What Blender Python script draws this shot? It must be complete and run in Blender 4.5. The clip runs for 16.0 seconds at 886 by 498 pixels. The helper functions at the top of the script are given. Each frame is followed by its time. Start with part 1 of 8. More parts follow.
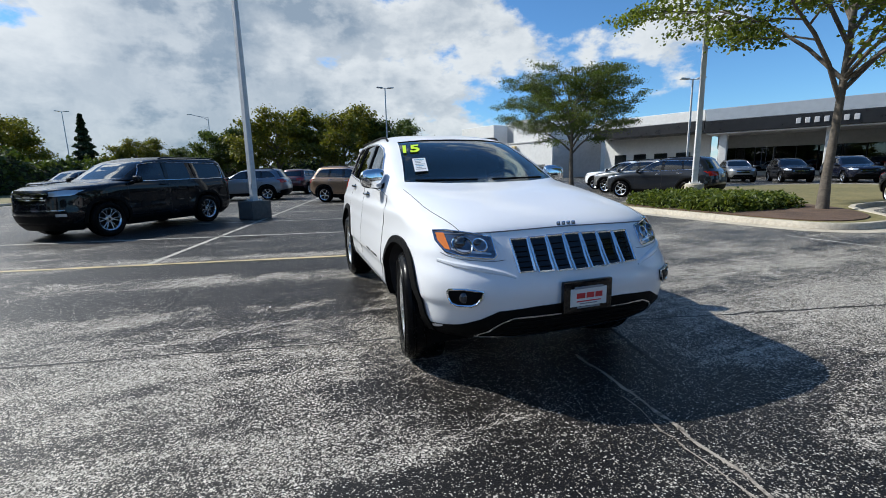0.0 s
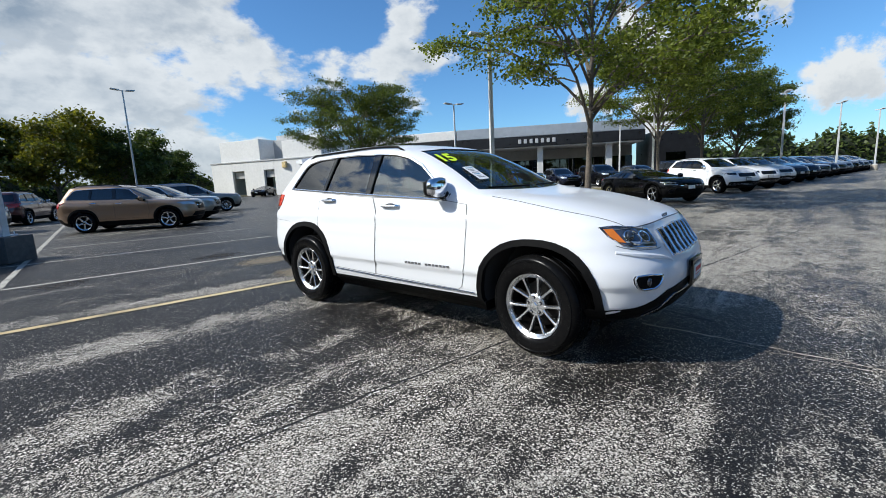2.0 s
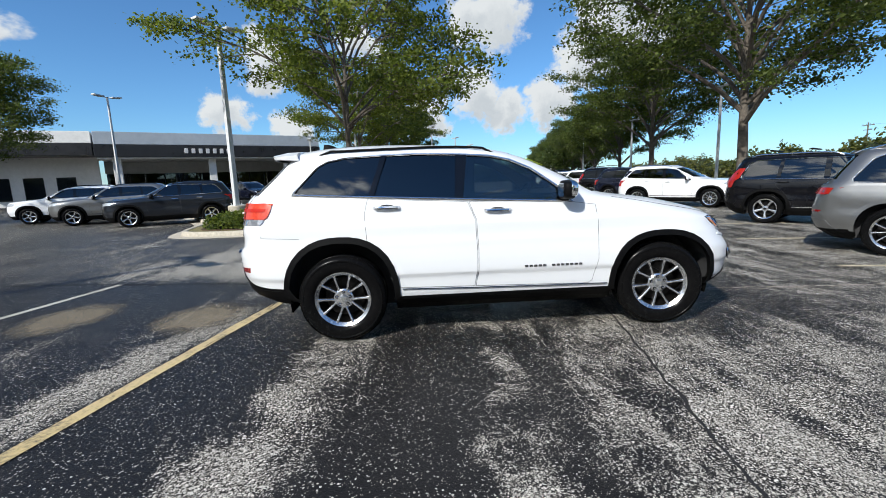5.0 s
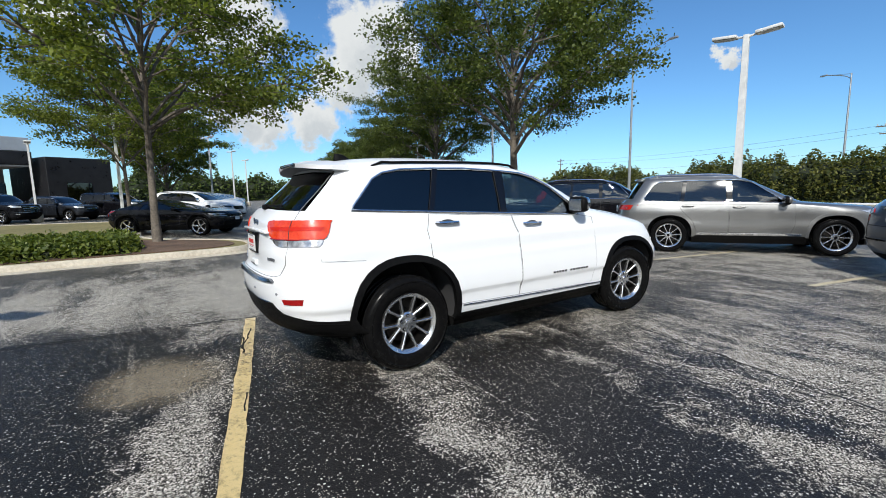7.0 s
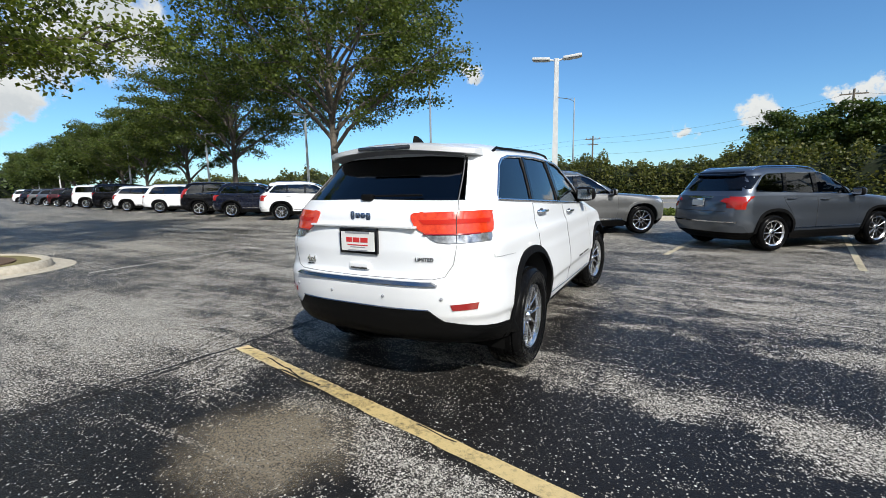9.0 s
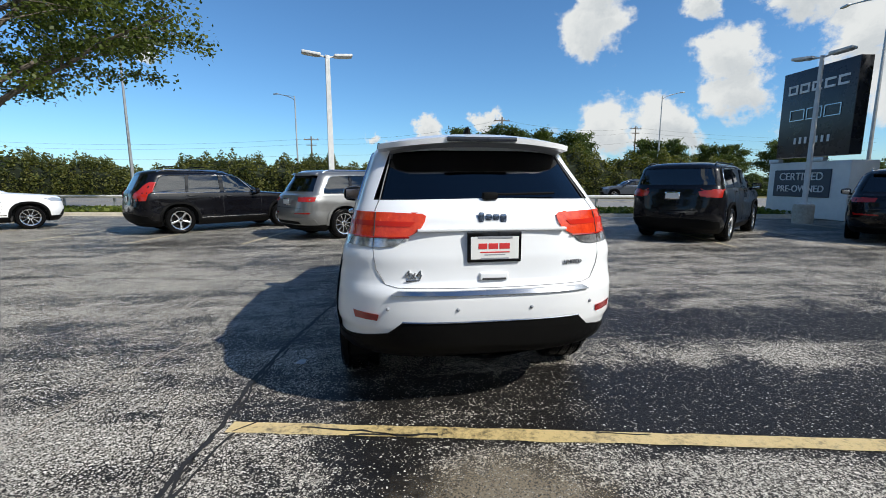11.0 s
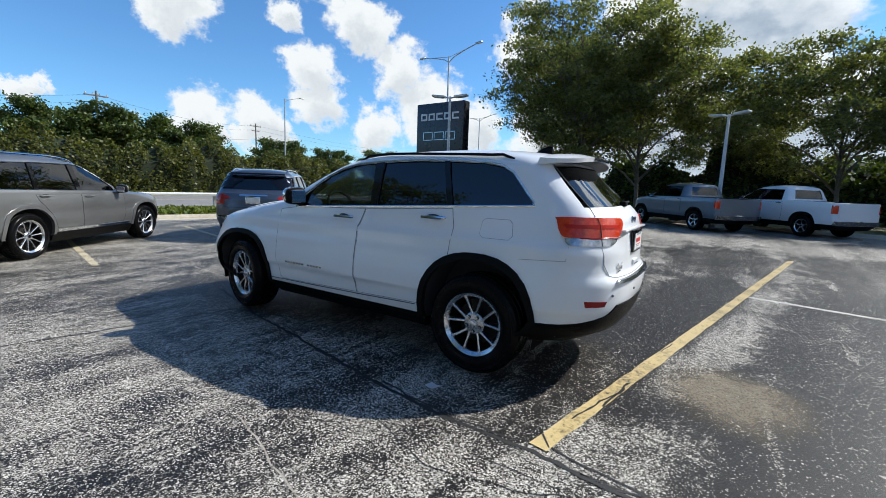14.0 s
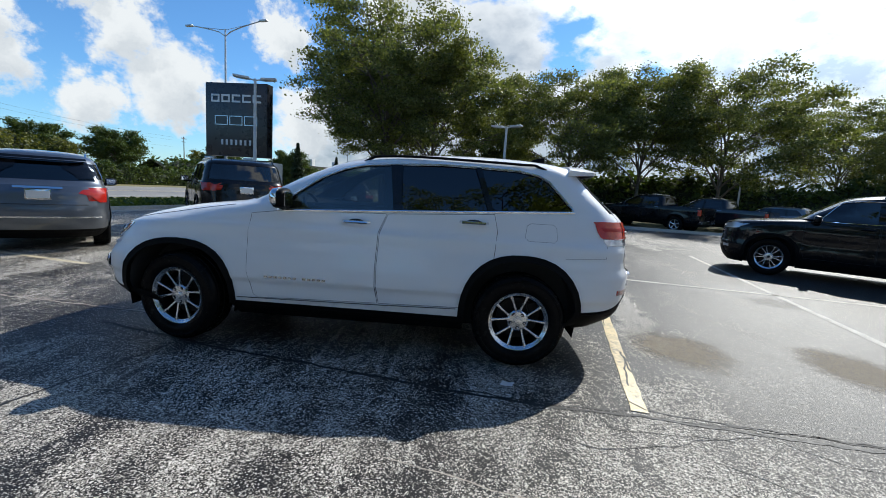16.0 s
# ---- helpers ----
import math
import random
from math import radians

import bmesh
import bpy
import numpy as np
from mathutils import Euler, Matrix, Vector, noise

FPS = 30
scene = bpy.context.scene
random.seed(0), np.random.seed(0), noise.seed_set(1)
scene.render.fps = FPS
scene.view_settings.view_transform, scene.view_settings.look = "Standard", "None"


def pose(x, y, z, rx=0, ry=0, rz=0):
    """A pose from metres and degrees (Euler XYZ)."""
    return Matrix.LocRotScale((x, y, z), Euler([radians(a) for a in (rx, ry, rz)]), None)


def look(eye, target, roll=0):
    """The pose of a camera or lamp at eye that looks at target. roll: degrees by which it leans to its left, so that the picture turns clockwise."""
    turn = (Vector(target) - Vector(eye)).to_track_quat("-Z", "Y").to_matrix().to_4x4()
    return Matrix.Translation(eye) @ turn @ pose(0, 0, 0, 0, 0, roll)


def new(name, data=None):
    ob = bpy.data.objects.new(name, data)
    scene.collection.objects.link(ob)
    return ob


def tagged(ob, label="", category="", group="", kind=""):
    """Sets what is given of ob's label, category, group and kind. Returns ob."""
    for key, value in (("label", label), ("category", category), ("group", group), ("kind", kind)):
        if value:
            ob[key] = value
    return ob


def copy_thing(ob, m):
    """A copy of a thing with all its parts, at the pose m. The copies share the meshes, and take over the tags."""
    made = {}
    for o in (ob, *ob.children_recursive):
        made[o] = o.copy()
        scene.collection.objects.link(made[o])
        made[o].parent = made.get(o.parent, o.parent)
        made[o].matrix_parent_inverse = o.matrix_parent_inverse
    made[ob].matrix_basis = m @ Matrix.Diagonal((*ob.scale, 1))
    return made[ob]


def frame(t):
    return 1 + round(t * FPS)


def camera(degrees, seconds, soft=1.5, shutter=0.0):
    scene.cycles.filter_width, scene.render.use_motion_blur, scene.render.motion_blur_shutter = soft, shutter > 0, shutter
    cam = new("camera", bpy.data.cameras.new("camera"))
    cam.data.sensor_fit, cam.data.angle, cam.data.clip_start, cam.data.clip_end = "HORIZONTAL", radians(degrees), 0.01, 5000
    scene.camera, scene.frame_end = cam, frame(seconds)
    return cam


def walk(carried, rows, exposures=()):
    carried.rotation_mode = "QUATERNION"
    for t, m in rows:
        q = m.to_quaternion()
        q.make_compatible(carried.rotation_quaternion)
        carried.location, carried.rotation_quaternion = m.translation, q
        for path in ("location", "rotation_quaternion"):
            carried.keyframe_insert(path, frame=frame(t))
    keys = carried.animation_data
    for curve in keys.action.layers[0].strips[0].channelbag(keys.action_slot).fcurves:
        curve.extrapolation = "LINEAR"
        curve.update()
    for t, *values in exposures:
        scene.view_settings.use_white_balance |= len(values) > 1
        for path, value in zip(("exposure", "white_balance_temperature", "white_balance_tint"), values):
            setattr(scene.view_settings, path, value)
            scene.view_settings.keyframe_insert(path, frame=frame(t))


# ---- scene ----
cam = camera(90.9, 16.0, 0.9)
PATH = [
    (0, (1.652, 4.396, 1.34), (0.989, 2.542, 0.986), -1.3),
    (0.5, (2.258, 4.133, 1.355), (1.386, 2.368, 1.005), -1.9),
    (1, (2.789, 3.811, 1.354), (1.687, 2.178, 1.006), -2.3),
    (1.5, (3.272, 3.397, 1.371), (1.973, 1.914, 1.036), -3.3),
    (2, (3.729, 2.939, 1.366), (2.211, 1.678, 1.043), -2.7),
    (2.5, (4.026, 2.389, 1.364), (2.329, 1.374, 1.066), -2.4),
    (3, (4.359, 1.815, 1.308), (2.536, 1.037, 1.043), -2.3),
    (5.5, (4.679, -1.45, 1.425), (2.747, -1.024, 1.133), -1.7),
    (6, (4.479, -2.003, 1.426), (2.627, -1.288, 1.184), -1.7),
    (6.5, (4.23, -2.594, 1.433), (2.469, -1.678, 1.184), -1.4),
    (7, (3.863, -3.138, 1.434), (2.219, -2.03, 1.175), -1.1),
    (7.5, (3.489, -3.666, 1.448), (1.971, -2.391, 1.183), -1.2),
    (8, (2.979, -4.085, 1.436), (1.64, -2.626, 1.162), -1.2),
    (8.5, (2.433, -4.464, 1.433), (1.289, -2.85, 1.14), -0.7),
    (9, (1.815, -4.707, 1.417), (0.891, -2.958, 1.124), -1.0),
    (11.5, (-1.284, -4.772, 1.42), (-0.642, -2.902, 1.117), 0.2),
    (12, (-1.852, -4.555, 1.428), (-0.922, -2.808, 1.14), 0.2),
    (12.5, (-2.423, -4.264, 1.422), (-1.27, -2.654, 1.14), 0.8),
    (13, (-2.919, -3.907, 1.421), (-1.556, -2.472, 1.134), 1.9),
    (13.5, (-3.338, -3.432, 1.438), (-1.791, -2.197, 1.151), 2.6),
    (14, (-3.762, -2.957, 1.433), (-2.084, -1.907, 1.145), 2.0),
    (14.5, (-4.066, -2.411, 1.445), (-2.291, -1.536, 1.157), 1.7),
    (15, (-4.3, -1.882, 1.441), (-2.42, -1.262, 1.159), 2.8),
    (15.5, (-4.393, -1.372, 1.425), (-2.443, -1.017, 1.153), 3.5),
    (16, (-4.439, -0.936, 1.435), (-2.459, -0.854, 1.165), 3.6),
]
walk(cam, [(t, look(eye, target, roll)) for t, eye, target, roll in PATH], ((0, 0.09, 6330, 6), (3, 0.08, 6330, 6), (6, 0.03, 6420, 6), (9, 0.08, 6580, 6), (11.5, 0.05, 6560, 6), (12.5, 0.22, 6440, 6), (13.5, 0.28, 6390, 6), (15, 0.30, 6330, 6), (16, 0.20, 6330, 6)))

# ---- helpers of this scene ----
def pchip(xs, ys):
    """Monotone cubic interpolation through (xs, ys)."""
    xs, ys = np.array(xs, float), np.array(ys, float)
    h, d = np.diff(xs), np.diff(ys) / np.diff(xs)
    m = np.zeros(len(xs))
    m[0], m[-1] = d[0], d[-1]
    for i in range(1, len(xs) - 1):
        if d[i - 1] * d[i] > 0:
            a, b = 2 * h[i] + h[i - 1], h[i] + 2 * h[i - 1]
            m[i] = (a + b) / (a / d[i - 1] + b / d[i])

    def at(x):
        x = min(max(x, xs[0]), xs[-1])
        i = min(max(int(np.searchsorted(xs, x)) - 1, 0), len(xs) - 2)
        t = (x - xs[i]) / h[i]
        return ((2 * t**3 - 3 * t**2 + 1) * ys[i] + (t**3 - 2 * t**2 + t) * h[i] * m[i]
                + (3 * t**2 - 2 * t**3) * ys[i + 1] + (t**3 - t**2) * h[i] * m[i + 1])
    return at


def mesh_of(bm, name, material, smooth=35):
    me = bpy.data.meshes.new(name)
    bmesh.ops.recalc_face_normals(bm, faces=bm.faces)
    bm.to_mesh(me)
    bm.free()
    if material:
        me.materials.append(material)
    if smooth:
        me.shade_smooth()
        me.set_sharp_from_angle(angle=radians(smooth))
    return me


def part(name, bm, material, parent=None, label="", smooth=35, at=None):
    """One bmesh as one mesh object, under a thing or a part."""
    me = bm if isinstance(bm, bpy.types.Mesh) else mesh_of(bm, name, material, smooth)
    ob = new(name, me)
    if parent:
        ob.parent = parent
    if at is not None:
        ob.matrix_basis = at
    return tagged(ob, label)


def thing(name, label, category, m=None, group="", kind=""):
    ob = tagged(new(name), label, category, group, kind)
    ob.empty_display_size = 0.2
    if m is not None:
        ob.matrix_basis = m
    return ob


def box(bm, size, at=(0, 0, 0), bevel=0.0, seg=2, rot=None):
    r = bmesh.ops.create_cube(bm, size=1)
    vs = r["verts"]
    m = Matrix.Translation(at) @ (rot.to_4x4() if rot else Matrix()) @ Matrix.Diagonal((*size, 1))
    bmesh.ops.transform(bm, matrix=m, verts=vs)
    if bevel:
        es = list({e for v in vs for e in v.link_edges})
        bmesh.ops.bevel(bm, geom=es, offset=bevel, segments=seg, profile=0.6, affect="EDGES")
    return bm


def lathe(bm, profile, n=32, axis="x", at=(0, 0, 0), close=True):
    """Turns (radius, along) pairs round an axis through at."""
    rings = []
    for i in range(n):
        a = 2 * math.pi * i / n
        c, s = math.cos(a), math.sin(a)
        ring = []
        for r, l in profile:
            p = (l, r * c, r * s) if axis == "x" else (r * c, r * s, l)
            ring.append(bm.verts.new((p[0] + at[0], p[1] + at[1], p[2] + at[2])))
        rings.append(ring)
    for i in range(n):
        a, b = rings[i], rings[(i + 1) % n]
        for j in range(len(profile) - 1 + (1 if close else 0)):
            k = (j + 1) % len(profile)
            bm.faces.new((a[j], a[k], b[k], b[j]))
    return bm


def tube(bm, points, r, n=6, closed=False, taper=None):
    """A round bar along a line of points."""
    pts = [Vector(p) for p in points]
    rings, m = [], len(pts)
    for i, p in enumerate(pts):
        if closed:
            d = pts[(i + 1) % m] - pts[i - 1]
        else:
            d = pts[min(i + 1, m - 1)] - pts[max(i - 1, 0)]
        d.normalize()
        u = d.orthogonal().normalized() if i == 0 else (u - d * u.dot(d)).normalized()
        v = d.cross(u)
        rr = float(r if taper is None else taper[i])
        rings.append([bm.verts.new(p + rr * (math.cos(2 * math.pi * k / n) * u + math.sin(2 * math.pi * k / n) * v)) for k in range(n)])
    for i in range(m if closed else m - 1):
        a, b = rings[i], rings[(i + 1) % m]
        for k in range(n):
            bm.faces.new((a[k], a[(k + 1) % n], b[(k + 1) % n], b[k]))
    if not closed:
        bm.faces.new(rings[0][::-1]), bm.faces.new(rings[-1])
    return bm


def patch(poly, fn, off, step=0.08, thick=0.0, bm=None):
    """A piece of skin over a flat outline: fn(a, b, off) gives its place on the surface."""
    tmp = bmesh.new()
    tmp.faces.new([tmp.verts.new((a, b, 0)) for a, b in poly])
    turns = [(q[0] - p[0]) * (r[1] - q[1]) - (q[1] - p[1]) * (r[0] - q[0]) for p, q, r in zip(poly, poly[1:] + poly[:1], poly[2:] + poly[:2])]
    if min(turns) < -1e-6 and max(turns) > 1e-6:
        bmesh.ops.triangulate(tmp, faces=tmp.faces[:])
    for ax in (0, 1):
        lo, hi = min(p[ax] for p in poly), max(p[ax] for p in poly)
        n = max(int((hi - lo) / step), 1)
        for k in range(1, n):
            co, no = [0, 0, 0], [0, 0, 0]
            co[ax], no[ax] = lo + (hi - lo) * k / n, 1
            bmesh.ops.bisect_plane(tmp, geom=tmp.verts[:] + tmp.edges[:] + tmp.faces[:], plane_co=co, plane_no=no)
    if thick:
        r = bmesh.ops.extrude_face_region(tmp, geom=tmp.faces[:])
        for v in (g for g in r["geom"] if isinstance(g, bmesh.types.BMVert)):
            v.co.z = 1
    for v in tmp.verts:
        v.co = Vector(fn(v.co.x, v.co.y, off - thick * v.co.z))
    bmesh.ops.recalc_face_normals(tmp, faces=tmp.faces)
    if bm is None:
        return tmp
    me = bpy.data.meshes.new("tmp")
    tmp.to_mesh(me), tmp.free()
    bm.from_mesh(me)
    bpy.data.meshes.remove(me)
    return bm


def text_mesh(words, size, depth=0.002, bold=0.0):
    """Flat letters as a mesh, in the xy plane, centred."""
    cu = bpy.data.curves.new("letters", "FONT")
    cu.body, cu.size, cu.extrude, cu.align_x, cu.align_y = words, size, depth, "CENTER", "CENTER"
    cu.offset = bold
    ob = new("letters", cu)
    me = bpy.data.meshes.new_from_object(ob.evaluated_get(bpy.context.evaluated_depsgraph_get()))
    bpy.data.objects.remove(ob), bpy.data.curves.remove(cu)
    return me


# ---- world, sun ----
SUN_WAY = Vector((0.90, -0.74, 1.0)).normalized()
sun = new("sun", bpy.data.lights.new("sun", "SUN"))
sun.data.energy, sun.data.angle, sun.data.color = 5.0, radians(0.6), (1.0, 0.955, 0.90)
sun.matrix_basis = look(SUN_WAY * 60, (0, 0, 0))


class Nodes:
    """A short hand for node trees."""
    def __init__(self, tree):
        self.tree = tree
        tree.nodes.clear()

    def add(self, kind, inputs=None, **props):
        n = self.tree.nodes.new(kind)
        if "operation" in props:
            n.operation = props["operation"]
        if "use_clamp" in props:
            n.use_clamp = props["use_clamp"]
        if "data_type" in props:
            n.data_type = props["data_type"]
        if "blend_type" in props:
            n.blend_type = props["blend_type"]
        if "interpolation_type" in props:
            n.interpolation_type = props["interpolation_type"]
        if "feature" in props:
            n.feature = props["feature"]
        for k, v in (inputs or {}).items():
            if isinstance(v, bpy.types.NodeSocket):
                self.tree.links.new(v, n.inputs[k])
            else:
                n.inputs[k].default_value = v
        return n

    def math(self, op, a, b=0.0, c=0.0, clamp=False):
        return self.add("ShaderNodeMath", {0: a, 1: b, 2: c}, operation=op, use_clamp=clamp).outputs[0]

    def ramp(self, fac, *stops):
        n = self.add("ShaderNodeValToRGB", {0: fac})
        el = n.color_ramp.elements
        while len(el) < len(stops):
            el.new(0.5)
        for e, (p, c) in zip(el, stops):
            e.position, e.color = p, (*c, 1) if not isinstance(c, (int, float)) else (c, c, c, 1)
        return n.outputs[0]

    def mix(self, fac, a, b, blend="MIX"):
        n = self.add("ShaderNodeMix", data_type="RGBA", blend_type=blend)
        for k, v in ((0, fac), (6, a), (7, b)):
            if isinstance(v, bpy.types.NodeSocket):
                self.tree.links.new(v, n.inputs[k])
            else:
                n.inputs[k].default_value = v if k == 0 else (*v, 1)
        return n.outputs[2]

    def noise(self, vec, scale, detail=4.0, rough=0.55):
        return self.add("ShaderNodeTexNoise", {"Vector": vec, "Scale": scale, "Detail": detail, "Roughness": rough}).outputs[0]


def way(az, el):
    """A direction from a heading (degrees from +x, anticlockwise) and a height over the horizon."""
    a, e = radians(az), radians(el)
    return Vector((math.cos(e) * math.cos(a), math.cos(e) * math.sin(a), math.sin(e)))


world = bpy.data.worlds.new("world")
scene.world = world
world.use_nodes = True
N = Nodes(world.node_tree)
sky = N.add("ShaderNodeTexSky")
sky.sky_type, sky.sun_disc = "NISHITA", False
sky.sun_elevation, sky.sun_rotation = math.asin(SUN_WAY.z), math.atan2(SUN_WAY.x, SUN_WAY.y)
sky.altitude, sky.air_density, sky.dust_density, sky.ozone_density = 200, 1.0, 0.2, 4.0
tc = N.add("ShaderNodeTexCoord").outputs["Generated"]
sep = N.add("ShaderNodeSeparateXYZ", {0: tc})
up = N.math("MAXIMUM", sep.outputs[2], 0.02)
flat = N.add("ShaderNodeCombineXYZ", {0: N.math("DIVIDE", sep.outputs[0], N.math("ADD", up, 0.18)),
                                     1: N.math("DIVIDE", sep.outputs[1], N.math("ADD", up, 0.18)), 2: 0.0}).outputs[0]
# heaped clouds, thick to the south and few to the north
wide = N.add("ShaderNodeMapping", {"Vector": tc, "Scale": (1.0, 1.0, 1.7)}).outputs[0]
lee = N.add("ShaderNodeVectorMath", {0: wide, 1: SUN_WAY * 0.045}, operation="ADD").outputs[0]
heap = N.noise(wide, 3.3, 9.0, 0.56)
behind = N.noise(lee, 3.3, 9.0, 0.56)
south = N.math("ADD", N.math("MULTIPLY", sep.outputs[1], -0.21), N.math("MULTIPLY", sep.outputs[0], 0.12))
height = N.add("ShaderNodeMapRange", {0: sep.outputs[2], 1: 0.42, 2: 0.75, 3: 0.0, 4: 0.20}, interpolation_type="SMOOTHSTEP").outputs[0]
rise = N.add("ShaderNodeMapRange", {0: sep.outputs[2], 1: 0.02, 2: 0.20, 3: 0.06, 4: 0.0}, interpolation_type="SMOOTHSTEP").outputs[0]
gap = N.add("ShaderNodeMapRange", {0: N.add("ShaderNodeVectorMath", {0: tc, 1: way(-52, 40)}, operation="DISTANCE").outputs["Value"], 1: 0.18, 2: 0.46, 3: 0.17, 4: 0.0}, interpolation_type="SMOOTHSTEP").outputs[0]
bias = N.math("SUBTRACT", N.math("ADD", N.math("SUBTRACT", south, height), rise), gap)
thick = N.math("ADD", heap, bias)
sheet = N.add("ShaderNodeMapRange", {0: thick, 1: 0.55, 2: 0.615}, interpolation_type="SMOOTHSTEP").outputs[0]
# single clouds with ragged edges
wob = N.add("ShaderNodeTexNoise", {"Vector": tc, "Scale": 13.0, "Detail": 8.0, "Roughness": 0.62})
bent = N.add("ShaderNodeVectorMath", {0: N.add("ShaderNodeVectorMath", {0: wob.outputs[1], 1: (0.5, 0.5, 0.5)}, operation="SUBTRACT").outputs[0], 3: 0.13}, operation="SCALE").outputs[0]
bent = N.add("ShaderNodeVectorMath", {0: tc, 1: bent}, operation="ADD").outputs[0]
PUFFS = [(157, 14.2, 3.6), (153.5, 19.6, 3.0), (169, 18.4, 3.9), (155, 17.5, 4.4), (152, 15.0, 3.6), (159, 12.5, 2.6), (162, 8.8, 2.6), (201, 8.1, 2.6), (194, 6.1, 2.4), (196, 13.6, 3.0), (167, 8.2, 2.6), (171, 10.4, 3.2), (178, 7.6, 2.8), (171, 18.4, 3.0),
         (185, 16.4, 2.6), (63, 17.2, 3.4), (63, 20.5, 2.4), (52, 18.9, 1.8), (43, 18.7, 2.9), (49, 13.2, 3.0), (48, 9.4, 3.0), (38, 13.4, 3.2), (34, 9.6, 4.2), (41, 6.3, 2.8), (61, 6.4, 3.3), (55, 6.4, 3.0), (75, 7.6, 1.3),
         (82, 6.9, 1.6), (89, 5.8, 1.1), (53, 5.2, 2.6), (29, 7.6, 3.3), (41, 17.8, 2.4), (23, 16.0, 3.0), (20, 6.5, 4.2), (12, 11, 4.5), (8, 21.5, 6.5), (4, 8, 5), (114, 13.4, 1.1), (-47, 41, 4.0), (-58, 33, 3.4), (-40, 31, 3.0), (-66, 26, 3.5), (-50, 25, 3.0), (-30, 33, 4)]
best, under = -1.0, -1.0
for az, el, r in PUFFS:
    d = N.add("ShaderNodeVectorMath", {0: bent, 1: way(az, el)}, operation="DISTANCE").outputs["Value"]
    best = N.math("MAXIMUM", best, N.math("SUBTRACT", 1.0, N.math("DIVIDE", d, radians(r) * 1.25)))
    d = N.add("ShaderNodeVectorMath", {0: bent, 1: way(az - 0.25 * r, el - 0.62 * r)}, operation="DISTANCE").outputs["Value"]
    under = N.math("MAXIMUM", under, N.math("SUBTRACT", 1.0, N.math("DIVIDE", d, radians(r) * 1.1)))
billow = N.math("SUBTRACT", N.noise(N.add("ShaderNodeMapping", {"Vector": tc, "Scale": (1.0, 1.0, 1.35)}).outputs[0], 24.0, 7.0, 0.62), 0.5)
best = N.math("ADD", best, N.math("MULTIPLY", billow, 1.15))
puff = N.add("ShaderNodeMapRange", {0: best, 1: 0.00, 2: 0.42}, interpolation_type="SMOOTHSTEP").outputs[0]
cloud = N.math("MAXIMUM", N.math("MULTIPLY", sheet, 0.94), puff)
low = N.add("ShaderNodeMapRange", {0: sep.outputs[2], 1: 0.0, 2: 0.10}, interpolation_type="SMOOTHSTEP").outputs[0]
# undersides are grey, rims and sunward sides white
core = N.add("ShaderNodeMapRange", {0: thick, 1: 0.60, 2: 0.76}, interpolation_type="SMOOTHSTEP").outputs[0]
dim = N.add("ShaderNodeMapRange", {0: N.math("SUBTRACT", behind, heap), 1: -0.03, 2: 0.07}, interpolation_type="SMOOTHSTEP").outputs[0]
belly = N.add("ShaderNodeMapRange", {0: N.math("ADD", under, N.math("MULTIPLY", billow, 0.5)), 1: 0.05, 2: 0.70}, interpolation_type="SMOOTHSTEP").outputs[0]
grey = N.math("MAXIMUM", N.math("MULTIPLY", sheet, N.math("ADD", N.math("MULTIPLY", core, N.math("MULTIPLY_ADD", N.noise(bent, 7.0, 4.0, 0.6), 1.1, 0.05)), N.math("MULTIPLY", dim, 0.5)), clamp=True), N.math("MULTIPLY", N.math("MULTIPLY", belly, puff), N.math("MULTIPLY_ADD", N.noise(bent, 14.0, 5.0, 0.65), 0.8, -0.08)))
shade = N.mix(grey, (7.9, 8.0, 8.2), (2.9, 3.5, 4.3))
near_sun = N.add("ShaderNodeVectorMath", {0: tc, 1: SUN_WAY}, operation="DOT_PRODUCT").outputs["Value"]
silver = N.add("ShaderNodeMapRange", {0: near_sun, 1: 0.80, 2: 0.985, 3: 1.0, 4: 3.4}, interpolation_type="SMOOTHSTEP").outputs[0]
shade = N.add("ShaderNodeVectorMath", {0: shade, 3: silver}, operation="SCALE").outputs[0]
sky_blue = N.mix(1.0, sky.outputs[0], (0.83, 1.18, 1.45), "MULTIPLY")
pale = N.mix(N.math("MULTIPLY", N.math("SUBTRACT", 1.0, low), 0.18), sky_blue, (6.0, 7.0, 8.0))
N.add("ShaderNodeOutputWorld", {0: N.add("ShaderNodeBackground", {0: N.mix(cloud, pale, shade), 1: 0.097}).outputs[0]})

# ---- materials ----
def material(name, base=(0.5, 0.5, 0.5), rough=0.5, metal=0.0, build=None, **inputs):
    m = bpy.data.materials.new(name)
    m.use_nodes = True
    n = Nodes(m.node_tree)
    b = n.add("ShaderNodeBsdfPrincipled", {"Base Color": (*base, 1), "Roughness": rough, "Metallic": metal})
    for k, v in inputs.items():
        b.inputs[k.replace("_", " ")].default_value = v
    n.add("ShaderNodeOutputMaterial", {0: b.outputs[0]})
    if build:
        build(n, b)
    return m


def link(n, b, name, socket):
    n.tree.links.new(socket, b.inputs[name])


